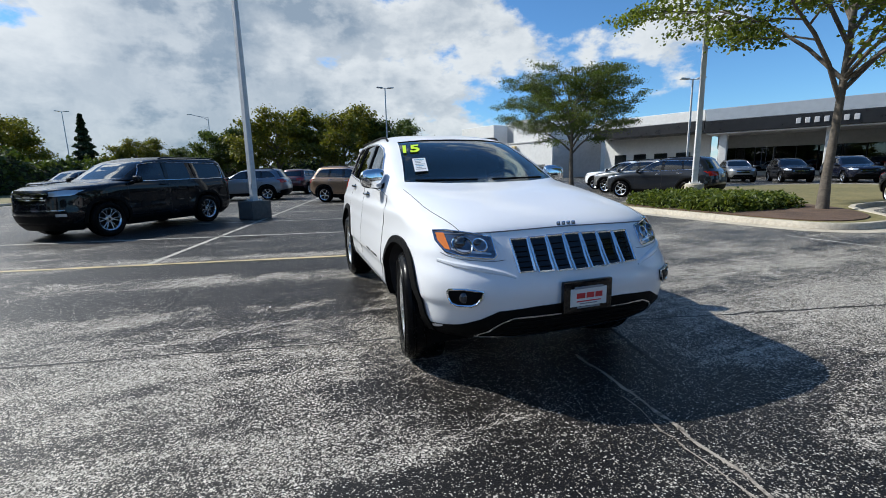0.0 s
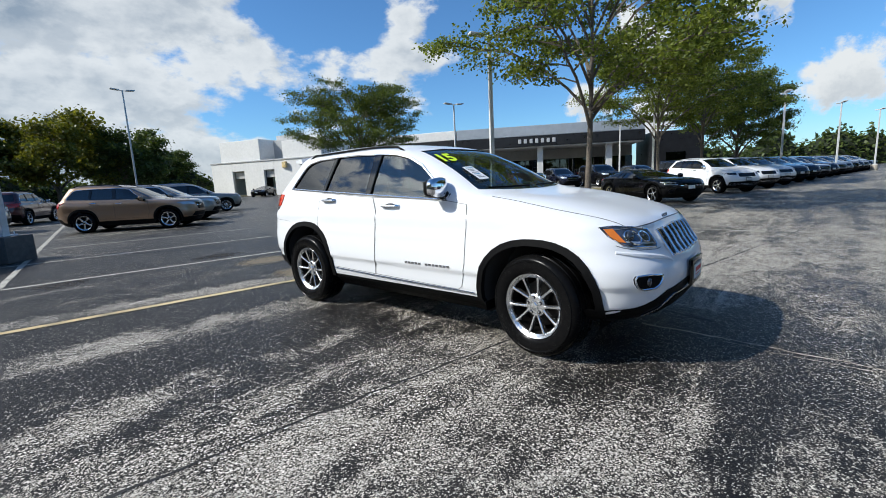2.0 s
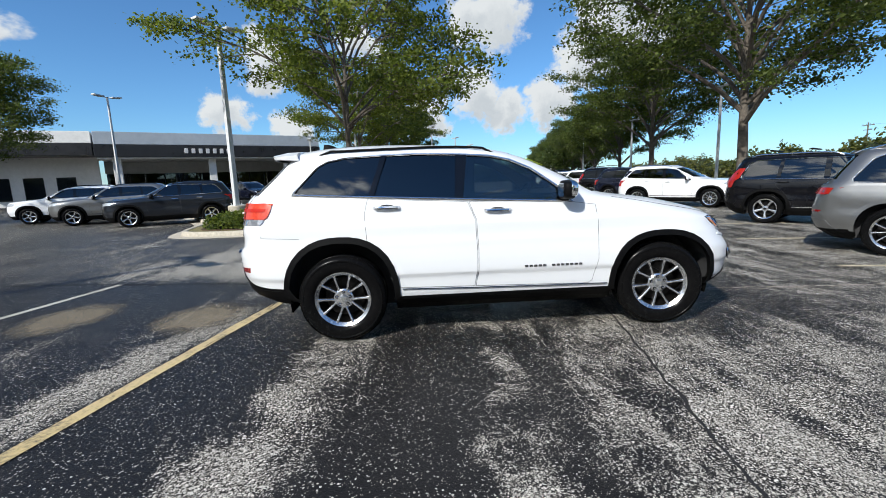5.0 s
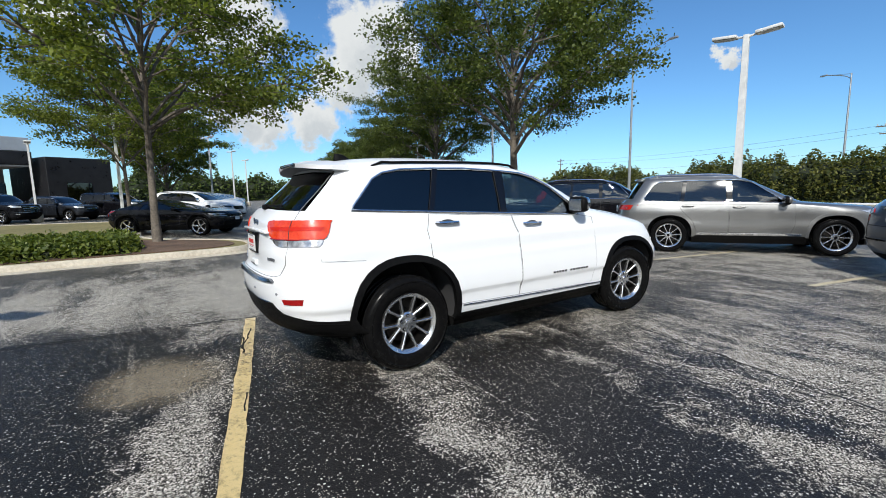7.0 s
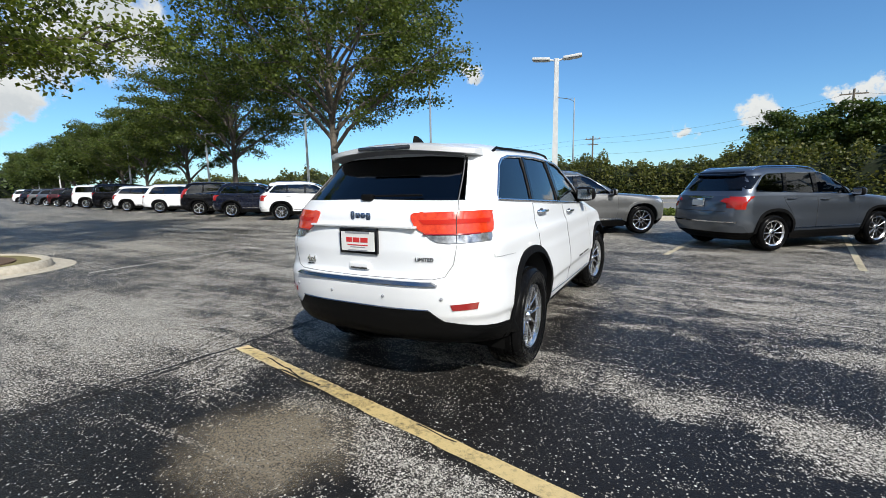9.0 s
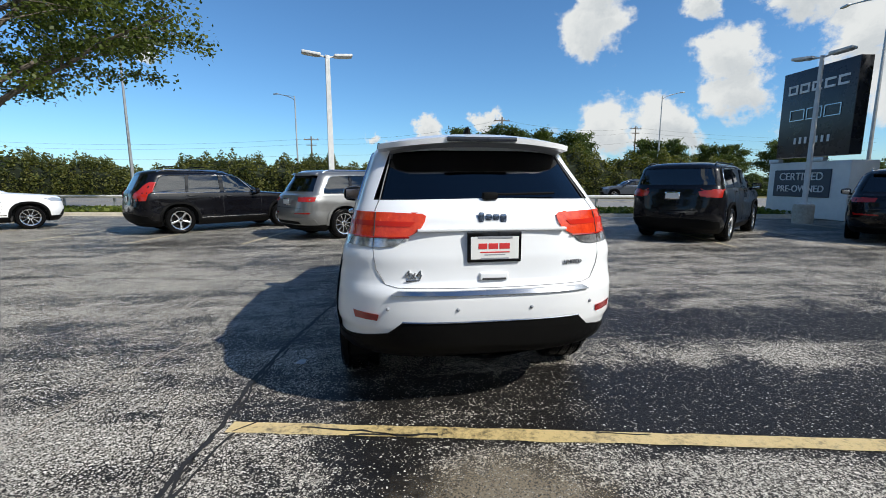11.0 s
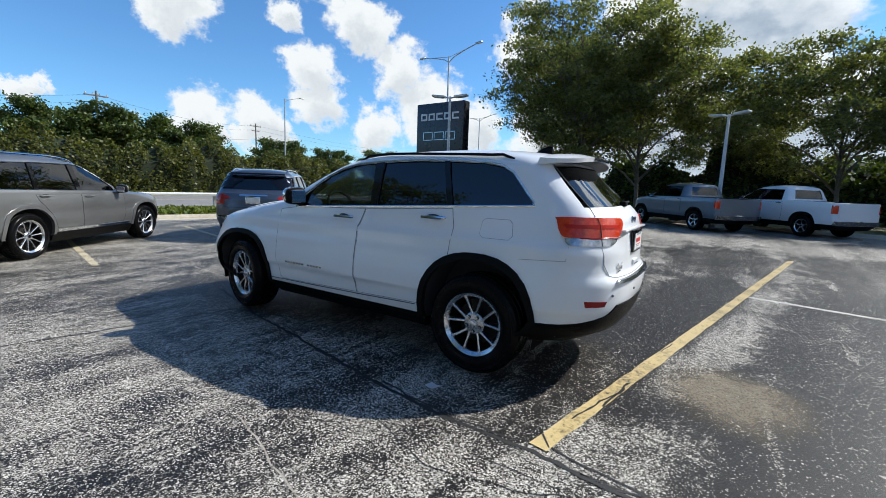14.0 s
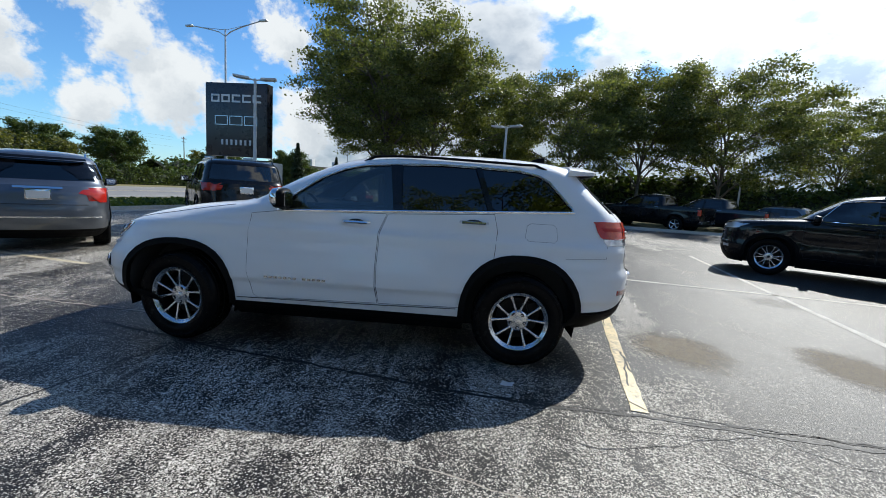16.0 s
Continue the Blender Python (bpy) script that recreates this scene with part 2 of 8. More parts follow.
def grained(base, other, scale=20.0, rough=(0.5, 0.7), bump=0.0, bump_scale=60.0, big=1.5):
    """Two scales of variation in colour and roughness."""
    def build(n, b):
        co = n.add("ShaderNodeTexCoord").outputs["Object"]
        mixed = n.math("ADD", n.math("MULTIPLY", n.noise(co, scale, 5.0, 0.65), 0.6), n.math("MULTIPLY", n.noise(co, big, 4.0), 0.4))
        link(n, b, "Base Color", n.ramp(mixed, (0.36, base), (0.64, other)))
        link(n, b, "Roughness", n.ramp(mixed, (0.35, rough[0]), (0.65, rough[1])))
        if bump:
            link(n, b, "Normal", n.add("ShaderNodeBump", {"Strength": bump, "Distance": min(0.01, 0.4 / bump_scale), "Height": n.noise(co, bump_scale, 4.0, 0.7)}).outputs[0])
    return build


def paint(name, base, metallic=0.0, rough=0.28, flake=0.0, coat=1.0):
    """Car paint: pigment with a little flake under a clear coat, with a film of dust."""
    def build(n, b):
        co = n.add("ShaderNodeTexCoord").outputs["Object"]
        dust = n.noise(co, 1.7, 5.0, 0.6)
        link(n, b, "Roughness", n.ramp(dust, (0.3, rough * 0.85), (0.7, rough * 1.25)))
        fl = n.noise(co, 900.0, 1.0)
        dark, light = [c * (1 - flake) for c in base], [min(c * (1 + flake), 1) for c in base]
        link(n, b, "Base Color", n.ramp(fl, (0.35, dark), (0.65, light)))
    return material(name, base, rough, metallic, build, Coat_Weight=coat, Coat_Roughness=0.03, Specular_IOR_Level=0.5 if max(base) > 0.05 else 0.12)


white_paint = paint("white_paint", (0.785, 0.795, 0.81), 0.0, 0.42, 0.01, 0.7)
black_paint = paint("black_paint", (0.004, 0.004, 0.0055), 0.0, 0.25, 0.0, 0.55)
navy_paint = paint("navy_paint", (0.008, 0.010, 0.022), 0.2, 0.25)
silver_paint = paint("silver_paint", (0.235, 0.235, 0.232), 0.75, 0.36, 0.1)
grey_paint = paint("grey_paint", (0.11, 0.125, 0.15), 0.75, 0.36, 0.1)
bronze_paint = paint("bronze_paint", (0.30, 0.20, 0.13), 0.75, 0.36, 0.1)
bluegrey_paint = paint("bluegrey_paint", (0.16, 0.19, 0.23), 0.6, 0.36, 0.1)
darkred_paint = paint("darkred_paint", (0.06, 0.012, 0.015), 0.4, 0.3)
graphite_paint = paint("graphite_paint", (0.022, 0.025, 0.032), 0.5, 0.3, 0.1)
chrome = material("chrome", (0.75, 0.76, 0.78), 0.07, 1.0)
satin_chrome = material("satin_chrome", (0.86, 0.87, 0.88), 0.24, 1.0)
dark_chrome = material("dark_chrome", (0.32, 0.33, 0.35), 0.18, 1.0)
alloy = material("alloy", (0.60, 0.61, 0.63), 0.22, 0.95, grained((0.62, 0.63, 0.65), (0.74, 0.75, 0.76), 40, (0.18, 0.28)))
iron = material("iron", (0.12, 0.11, 0.10), 0.55, 0.9, grained((0.012, 0.012, 0.012), (0.035, 0.032, 0.030), 60, (0.4, 0.7)))
rubber = material("rubber", (0.012, 0.012, 0.013), 0.75, 0.0, grained((0.0035, 0.0035, 0.004), (0.007, 0.007, 0.007), 30, (0.16, 0.30), 0.12, 200), Specular_IOR_Level=0.07)
black_plastic = material("black_plastic", (0.012, 0.012, 0.013), 0.55, 0.0, grained((0.0035, 0.0035, 0.004), (0.007, 0.007, 0.007), 30, (0.45, 0.65), 0.2, 400), Specular_IOR_Level=0.08)
gloss_black = material("gloss_black", (0.004, 0.004, 0.005), 0.08)
seam_grey = material("seam_grey", (0.16, 0.16, 0.165), 0.9, 0.0, None, Specular_IOR_Level=0.1)
seam_black = material("seam_black", (0.05, 0.05, 0.052), 0.9, 0.0, None, Specular_IOR_Level=0.1)
under_black = material("under_black", (0.006, 0.006, 0.006), 0.95, 0.0, None, Specular_IOR_Level=0.05)
cloth_black = material("cloth_black", (0.018, 0.018, 0.02), 0.85, 0.0, grained((0.013, 0.013, 0.014), (0.026, 0.026, 0.028), 50, (0.7, 0.9), 0.3, 300))
red_lens = material("red_lens", (0.62, 0.036, 0.008), 0.22, 0.0, grained((0.50, 0.022, 0.006), (0.72, 0.062, 0.012), 30, (0.15, 0.28), 0.0, 60, 5.0), Coat_Weight=0.4)
red_tail = material("red_tail", (0.36, 0.016, 0.010), 0.18, 0.0, None, Coat_Weight=0.5)
red_deep = material("red_deep", (0.50, 0.018, 0.008), 0.25, 0.0, None, Specular_IOR_Level=0.3)
red_dark = material("red_dark", (0.28, 0.006, 0.006), 0.15, 0.0, None, Coat_Weight=1.0)
clear_lens = material("clear_lens", (0.62, 0.64, 0.66), 0.12, 0.6)
amber_lens = material("amber_lens", (0.75, 0.20, 0.015), 0.15, 0.0, None, Coat_Weight=1.0)
# dark and bright blotches put the reflector's glints into the bowl's colour
lamp_bowl = material("lamp_bowl", (0.15, 0.16, 0.18), 0.12, 0.8, grained((0.012, 0.014, 0.02), (0.30, 0.32, 0.36), 16, (0.08, 0.16), 0.0, 60, 9.0), Coat_Weight=0.6)
lamp_dark = material("lamp_dark", (0.03, 0.035, 0.045), 0.08, 0.3, None, Coat_Weight=1.0)
paper_white = material("paper_white", (0.75, 0.76, 0.76), 0.6)
plate_white = material("plate_white", (0.72, 0.72, 0.70), 0.45)
print_red = material("print_red", (0.55, 0.03, 0.03), 0.5)
print_grey = material("print_grey", (0.25, 0.26, 0.28), 0.6)
print_blue = material("print_blue", (0.10, 0.30, 0.45), 0.6)
sticker_green = material("sticker_green", (0.62, 0.85, 0.02), 0.5)
badge_blue = material("badge_blue", (0.25, 0.32, 0.45), 0.15, 0.9)


def glass(name, tint, least=0.045):
    """One face of a pane: tinted, and glossier at a glance."""
    m = bpy.data.materials.new(name)
    m.use_nodes = True
    n = Nodes(m.node_tree)
    t = n.add("ShaderNodeBsdfTransparent", {0: (*tint, 1)})
    g = n.add("ShaderNodeBsdfGlossy", {0: (1, 1, 1, 1), "Roughness": 0.015})
    f = n.add("ShaderNodeLayerWeight", {0: 0.5}).outputs["Facing"]
    gloss = n.math("MULTIPLY_ADD", n.math("POWER", f, 4.5), 0.9, least)
    n.add("ShaderNodeOutputMaterial", {0: n.add("ShaderNodeMixShader", {0: gloss, 1: t.outputs[0], 2: g.outputs[0]}).outputs[0]})
    return m


glass_clear = glass("glass_clear", (0.78, 0.83, 0.81), 0.018)
glass_side = glass("glass_side", (0.56, 0.61, 0.61), 0.085)
glass_tint = glass("glass_tint", (0.12, 0.135, 0.16), 0.080)
glass_back = glass("glass_back", (0.15, 0.16, 0.18), 0.06)


def asphalt_build(n, b):
    co = n.add("ShaderNodeTexCoord").outputs["Object"]
    big = n.noise(co, 0.22, 4.0, 0.6)
    # long worn streaks where traffic runs
    turn = n.add("ShaderNodeMapping", {"Vector": co, "Rotation": (0, 0, radians(13)), "Scale": (0.11, 0.95, 1)}).outputs[0]
    streak = n.noise(turn, 1.7, 6.0, 0.58)
    mid = n.noise(co, 2.1, 7.0, 0.74)
    # thin worn veins
    vein = n.math("ABSOLUTE", n.math("SUBTRACT", n.noise(n.add("ShaderNodeMapping", {"Vector": co, "Location": (3.1, 7.7, 0), "Rotation": (0, 0, radians(13)), "Scale": (0.45, 1, 1)}).outputs[0], 1.1, 6.0, 0.62), 0.5))
    vein = n.add("ShaderNodeMapRange", {0: vein, 1: 0.0, 2: 0.045, 3: 0.22, 4: 0.0}, interpolation_type="SMOOTHSTEP").outputs[0]
    wear_shade = n.math("ADD", n.math("MULTIPLY", big, 0.30), n.math("ADD", n.math("MULTIPLY", streak, 0.40), n.math("MULTIPLY", mid, 0.40)))
    wear_shade = n.math("ADD", wear_shade, n.math("MULTIPLY", vein, 0.22))
    thin = n.noise(n.add("ShaderNodeMapping", {"Vector": co, "Location": (1.3, 4.1, 0), "Rotation": (0, 0, radians(9)), "Scale": (0.10, 1.5, 1)}).outputs[0], 4.2, 5.0, 0.6)
    wear_shade = n.math("ADD", wear_shade, n.add("ShaderNodeMapRange", {0: thin, 1: 0.58, 2: 0.70, 3: 0.0, 4: 0.085}, interpolation_type="SMOOTHSTEP").outputs[0])
    # the stalls were sealed later than the aisle round them
    pos = n.add("ShaderNodeSeparateXYZ", {0: n.add("ShaderNodeMapping", {"Vector": co, "Location": (-0.52, 0.82, 0), "Scale": (0.13, 0.16, 1)}).outputs[0]})
    away = n.math("SQRT", n.math("ADD", n.math("POWER", pos.outputs[0], 2.0), n.math("POWER", pos.outputs[1], 2.0)))
    seal = n.add("ShaderNodeMapRange", {0: n.math("ADD", away, n.math("MULTIPLY", n.math("SUBTRACT", big, 0.5), 0.9)), 1: 0.60, 2: 0.98, 3: -0.042, 4: 0.034}, interpolation_type="SMOOTHSTEP").outputs[0]
    wear_shade = n.math("ADD", wear_shade, seal)
    # the rows of stalls to the south keep most of their seal
    v = n.add("ShaderNodeVectorMath", {0: n.add("ShaderNodeVectorMath", {0: co, 1: (3.75, -3.385, 0.0)}, operation="SUBTRACT").outputs[0], 1: (0.2113, 0.9774, 0.0)}, operation="DOT_PRODUCT").outputs["Value"]
    kept = n.add("ShaderNodeMapRange", {0: n.math("ADD", v, n.math("MULTIPLY", n.math("SUBTRACT", big, 0.5), 4.0)), 1: -4.5, 2: -1.6, 3: 1.0, 4: 0.0}, interpolation_type="SMOOTHSTEP").outputs[0]
    wear_shade = n.math("SUBTRACT", wear_shade, n.math("MULTIPLY", kept, 0.075))
    # the stall's own seal ends at the long crack beside it
    xy = n.add("ShaderNodeSeparateXYZ", {0: co})
    east = n.math("ADD", n.math("SUBTRACT", n.math("ADD", xy.outputs[0], 1.30), n.math("MULTIPLY", xy.outputs[1], 0.17)), n.math("MULTIPLY", n.math("SUBTRACT", mid, 0.5), 0.9))
    stall = n.math("MULTIPLY", n.add("ShaderNodeMapRange", {0: east, 1: -0.25, 2: 0.30}, interpolation_type="SMOOTHSTEP").outputs[0], n.add("ShaderNodeMapRange", {0: east, 1: 2.2, 2: 4.2, 3: 1.0, 4: 0.0}, interpolation_type="SMOOTHSTEP").outputs[0])
    ends = n.add("ShaderNodeMapRange", {0: n.math("ADD", xy.outputs[1], n.math("MULTIPLY", n.math("SUBTRACT", big, 0.5), 3.0)), 1: 1.6, 2: 3.6, 3: 1.0, 4: 0.0}, interpolation_type="SMOOTHSTEP").outputs[0]
    wear_shade = n.math("SUBTRACT", wear_shade, n.math("MULTIPLY", n.math("MULTIPLY", stall, ends), 0.022))
    # a bare strip along the yellow line, then sealed and worn bands across the stall
    u = n.add("ShaderNodeVectorMath", {0: n.add("ShaderNodeVectorMath", {0: co, 1: (3.75, -3.385, 0.0)}, operation="SUBTRACT").outputs[0], 1: (0.9774, -0.2113, 0.0)}, operation="DOT_PRODUCT").outputs["Value"]
    stray = n.math("MULTIPLY", n.math("SUBTRACT", mid, 0.5), 1.1)
    here = n.add("ShaderNodeMapRange", {0: n.math("ABSOLUTE", n.math("ADD", n.math("ADD", u, stray), 1.6)), 1: 1.9, 2: 2.9, 3: 1.0, 4: 0.0}, interpolation_type="SMOOTHSTEP").outputs[0]
    for at, half, gain, loose in ((-0.30, 0.26, 0.095, 0.55), (0.48, 0.55, -0.055, 0.6), (1.40, 0.42, 0.036, 1.3), (2.15, 0.55, -0.095, 1.1), (4.2, 1.2, 0.045, 1.0)):
        off = n.math("ABSOLUTE", n.math("SUBTRACT", n.math("MULTIPLY_ADD", stray, loose, v), at))
        band = n.add("ShaderNodeMapRange", {0: off, 1: half * 0.4, 2: half * 1.2, 3: gain, 4: 0.0}, interpolation_type="SMOOTHSTEP").outputs[0]
        wear_shade = n.math("ADD", wear_shade, n.math("MULTIPLY", band, here))
    # fewer bare stones before the nose: the car's shadow is put into the colour
    nose = n.add("ShaderNodeVectorMath", {0: n.add("ShaderNodeMapping", {"Vector": co, "Scale": (1.0, 1.0, 0.0)}).outputs[0], 1: (0.2, 2.7, 0.0)}, operation="DISTANCE").outputs["Value"]
    wear_shade = n.math("SUBTRACT", wear_shade, n.add("ShaderNodeMapRange", {0: n.math("ADD", nose, stray), 1: 0.5, 2: 1.7, 3: 0.075, 4: 0.0}, interpolation_type="SMOOTHSTEP").outputs[0])
    # worn bare by turning wheels on one side of the stall
    bald = n.add("ShaderNodeVectorMath", {0: n.add("ShaderNodeMapping", {"Vector": co, "Scale": (1.0, 0.7, 0.0)}).outputs[0], 1: (-3.9, -2.3, 0.0)}, operation="DISTANCE").outputs["Value"]
    wear_shade = n.math("ADD", wear_shade, n.add("ShaderNodeMapRange", {0: n.math("ADD", bald, n.math("MULTIPLY", mid, 1.6)), 1: 1.6, 2: 3.6, 3: 0.075, 4: 0.0}, interpolation_type="SMOOTHSTEP").outputs[0])
    wear_shade = n.add("ShaderNodeMapRange", {0: wear_shade, 1: 0.49, 2: 0.69}, interpolation_type="SMOOTHSTEP").outputs[0]
    # stones of the aggregate, bare where the seal is worn off
    stones = n.add("ShaderNodeTexVoronoi", {"Vector": co, "Scale": 160.0, "Randomness": 1.0})
    rgb = n.add("ShaderNodeSeparateColor", {0: stones.outputs["Color"]})
    pick, tone = rgb.outputs[0], rgb.outputs[1]
    clump = n.noise(co, 20.0, 4.0, 0.75)
    grit = n.noise(co, 60.0, 3.0, 0.7)
    share = n.math("ADD", n.math("MULTIPLY", n.math("POWER", wear_shade, 1.3), 0.60), n.math("MULTIPLY", n.math("SUBTRACT", clump, 0.46), 0.62))
    share = n.math("SUBTRACT", share, n.math("MULTIPLY", n.math("MULTIPLY", stall, ends), 0.03))
    share = n.math("ADD", share, n.add("ShaderNodeMapRange", {0: away, 1: 0.75, 2: 1.10, 3: 0.0, 4: 0.09}, interpolation_type="SMOOTHSTEP").outputs[0])
    coarse = n.add("ShaderNodeTexVoronoi", {"Vector": co, "Scale": 88.0, "Randomness": 1.0})
    lump = n.add("ShaderNodeSeparateColor", {0: coarse.outputs["Color"]})
    flecks = n.math("LESS_THAN", n.math("ADD", lump.outputs[0], n.math("MULTIPLY", coarse.outputs["Distance"], 0.12)), n.math("ADD", n.math("MULTIPLY", share, 0.26), n.add("ShaderNodeMapRange", {0: away, 1: 0.7, 2: 1.2, 3: 0.078, 4: 0.025}).outputs[0]))
    bare = n.math("MAXIMUM", flecks, n.math("LESS_THAN", pick, n.math("MAXIMUM", share, 0.02)))
    tone = n.math("MAXIMUM", tone, n.math("MULTIPLY", flecks, lump.outputs[1]))
    stone = n.ramp(tone, (0.0, (0.095, 0.087, 0.074)), (0.35, (0.245, 0.225, 0.190)), (0.7, (0.49, 0.455, 0.395)), (1.0, (0.76, 0.72, 0.64)))
    tar = n.ramp(n.math("ADD", n.math("MULTIPLY", grit, 0.5), n.math("MULTIPLY", mid, 0.5)), (0.35, (0.008, 0.0075, 0.0075)), (0.7, (0.019, 0.0175, 0.0165)))
    col = n.mix(bare, tar, stone)
    # a thin grey film of dust where it is worn
    film = n.math("MULTIPLY", n.math("MULTIPLY", wear_shade, n.noise(co, 0.8, 4.0, 0.6)), 0.15)
    col = n.mix(film, col, (0.19, 0.17, 0.14))
    link(n, b, "Base Color", col)
    link(n, b, "Roughness", n.math("ADD", n.math("MULTIPLY", wear_shade, 0.18), n.math("MULTIPLY_ADD", bare, 0.14, n.math("MULTIPLY_ADD", big, 0.12, 0.38))))
    h = n.math("ADD", n.math("MULTIPLY", n.math("SUBTRACT", 1.0, stones.outputs["Distance"]), 0.6), n.math("MULTIPLY", grit, 0.4))
    link(n, b, "Normal", n.add("ShaderNodeBump", {"Strength": 0.6, "Distance": 0.005, "Height": h}).outputs[0])


asphalt = material("asphalt", (0.05, 0.05, 0.05), 0.7, 0.0, asphalt_build, Specular_IOR_Level=0.23)


def worn_line(colour):
    def build(n, b):
        co = n.add("ShaderNodeTexCoord").outputs["Object"]
        chips = n.math("ADD", n.math("MULTIPLY", n.noise(co, 28.0, 5.0, 0.75), 0.6), n.math("MULTIPLY", n.noise(co, 3.0, 4.0), 0.4))
        link(n, b, "Base Color", n.ramp(chips, (0.36, (0.035, 0.033, 0.03)), (0.43, [c * 0.55 for c in colour]), (0.52, colour), (0.8, [min(1, c * 1.15) for c in colour])))
        link(n, b, "Normal", n.add("ShaderNodeBump", {"Strength": 0.5, "Distance": 0.005, "Height": n.noise(co, 90.0, 3.0, 0.7)}).outputs[0])
    return build


yellow_line = material("yellow_line", (0.55, 0.33, 0.06), 0.36, 0.0, worn_line((0.62, 0.47, 0.215)), Specular_IOR_Level=0.85)
white_line = material("white_line", (0.5, 0.48, 0.42), 0.7, 0.0, worn_line((0.46, 0.44, 0.38)))
pale_line = material("pale_line", (0.6, 0.5, 0.3), 0.7, 0.0, worn_line((0.50, 0.43, 0.29)))
crack_fill = material("crack_fill", (0.012, 0.012, 0.012), 0.6, 0.0, grained((0.008, 0.008, 0.008), (0.03, 0.028, 0.026), 30, (0.5, 0.8), 0.4, 80))
concrete = material("concrete", (0.42, 0.39, 0.34), 0.85, 0.0, grained((0.38, 0.335, 0.265), (0.56, 0.505, 0.41), 12, (0.75, 0.95), 0.4, 90))
concrete_dark = material("concrete_dark", (0.17, 0.165, 0.16), 0.85, 0.0, grained((0.07, 0.068, 0.066), (0.13, 0.125, 0.12), 9, (0.75, 0.95), 0.4, 60))
road_grey = material("road_grey", (0.20, 0.195, 0.185), 0.85, 0.0, grained((0.16, 0.155, 0.15), (0.25, 0.24, 0.225), 2, (0.75, 0.95), 0.3, 60, 0.1))
grass_mat = material("grass", (0.10, 0.12, 0.04), 0.9, 0.0, grained((0.10, 0.098, 0.034), (0.25, 0.205, 0.09), 6, (0.85, 1.0), 0.6, 70, 0.25))
mulch = material("mulch", (0.07, 0.045, 0.03), 0.95, 0.0, grained((0.045, 0.028, 0.018), (0.17, 0.105, 0.07), 35, (0.85, 1.0), 0.8, 60))
bark = material("bark", (0.12, 0.10, 0.08), 0.9, 0.0, grained((0.06, 0.05, 0.04), (0.19, 0.16, 0.13), 14, (0.8, 1.0), 0.8, 25))


def leaf_mat(name, a, c, trans=0.35):
    m = bpy.data.materials.new(name)
    m.use_nodes = True
    n = Nodes(m.node_tree)
    rnd = n.add("ShaderNodeNewGeometry").outputs["Random Per Island"]
    co = n.add("ShaderNodeTexCoord").outputs["Object"]
    v = n.math("ADD", n.math("MULTIPLY", rnd, 0.6), n.math("MULTIPLY", n.noise(co, 0.5, 3.0), 0.4))
    col = n.ramp(v, (0.2, a), (0.75, c))
    p = n.add("ShaderNodeBsdfPrincipled", {"Base Color": col, "Roughness": 0.5, "Specular IOR Level": 0.35})
    t = n.add("ShaderNodeBsdfTranslucent", {0: n.mix(1.0, col, (1.5, 1.5, 0.6), "MULTIPLY")})
    n.add("ShaderNodeOutputMaterial", {0: n.add("ShaderNodeMixShader", {0: trans, 1: p.outputs[0], 2: t.outputs[0]}).outputs[0]})
    return m


leaf_verge = leaf_mat("leaf_verge", (0.036, 0.060, 0.012), (0.125, 0.155, 0.034), 0.40)
leaf_locust = leaf_mat("leaf_locust", (0.060, 0.092, 0.016), (0.20, 0.235, 0.048), 0.45)
# for the east trees, paler than leaf_verge: backlight is put into the colour
leaf_olive_backlit = leaf_mat("leaf_olive_backlit", (0.065, 0.084, 0.028), (0.19, 0.208, 0.078), 0.42)
leaf_mixed = leaf_mat("leaf_mixed", (0.030, 0.050, 0.012), (0.15, 0.15, 0.040), 0.35)
leaf_dark = leaf_mat("leaf_dark", (0.028, 0.052, 0.012), (0.090, 0.120, 0.030), 0.3)
leaf_yellow = leaf_mat("leaf_yellow", (0.07, 0.085, 0.012), (0.19, 0.18, 0.03))
leaf_shrub = leaf_mat("leaf_shrub", (0.045, 0.075, 0.012), (0.16, 0.19, 0.04))
leaf_conifer = leaf_mat("leaf_conifer", (0.012, 0.026, 0.012), (0.035, 0.055, 0.022), 0.1)
pole_white = material("pole_white", (0.62, 0.63, 0.63), 0.5, 0.0, grained((0.55, 0.56, 0.56), (0.70, 0.70, 0.69), 8, (0.4, 0.6)))
pole_grey = material("pole_grey", (0.40, 0.42, 0.44), 0.4, 0.7, grained((0.34, 0.36, 0.38), (0.48, 0.5, 0.52), 8, (0.35, 0.55)))
lamp_glass = material("lamp_glass", (0.6, 0.6, 0.58), 0.3)
wood_pole = material("wood_pole", (0.15, 0.12, 0.09), 0.9, 0.0, grained((0.10, 0.08, 0.06), (0.20, 0.165, 0.13), 16, (0.8, 1.0), 0.5, 40))
wire_black = material("wire_black", (0.02, 0.02, 0.02), 0.7)
wall_white = material("wall_white", (0.72, 0.71, 0.68), 0.75, 0.0, grained((0.66, 0.65, 0.62), (0.77, 0.76, 0.73), 3, (0.65, 0.85), 0.2, 50, 0.3))
wall_grey = material("wall_grey", (0.42, 0.42, 0.41), 0.75, 0.0, grained((0.37, 0.37, 0.36), (0.47, 0.47, 0.46), 3, (0.65, 0.85), 0.2, 50, 0.3))
fascia_grey = material("fascia_grey", (0.50, 0.53, 0.56), 0.35, 0.5, grained((0.46, 0.49, 0.52), (0.55, 0.58, 0.61), 1.0, (0.3, 0.45)))
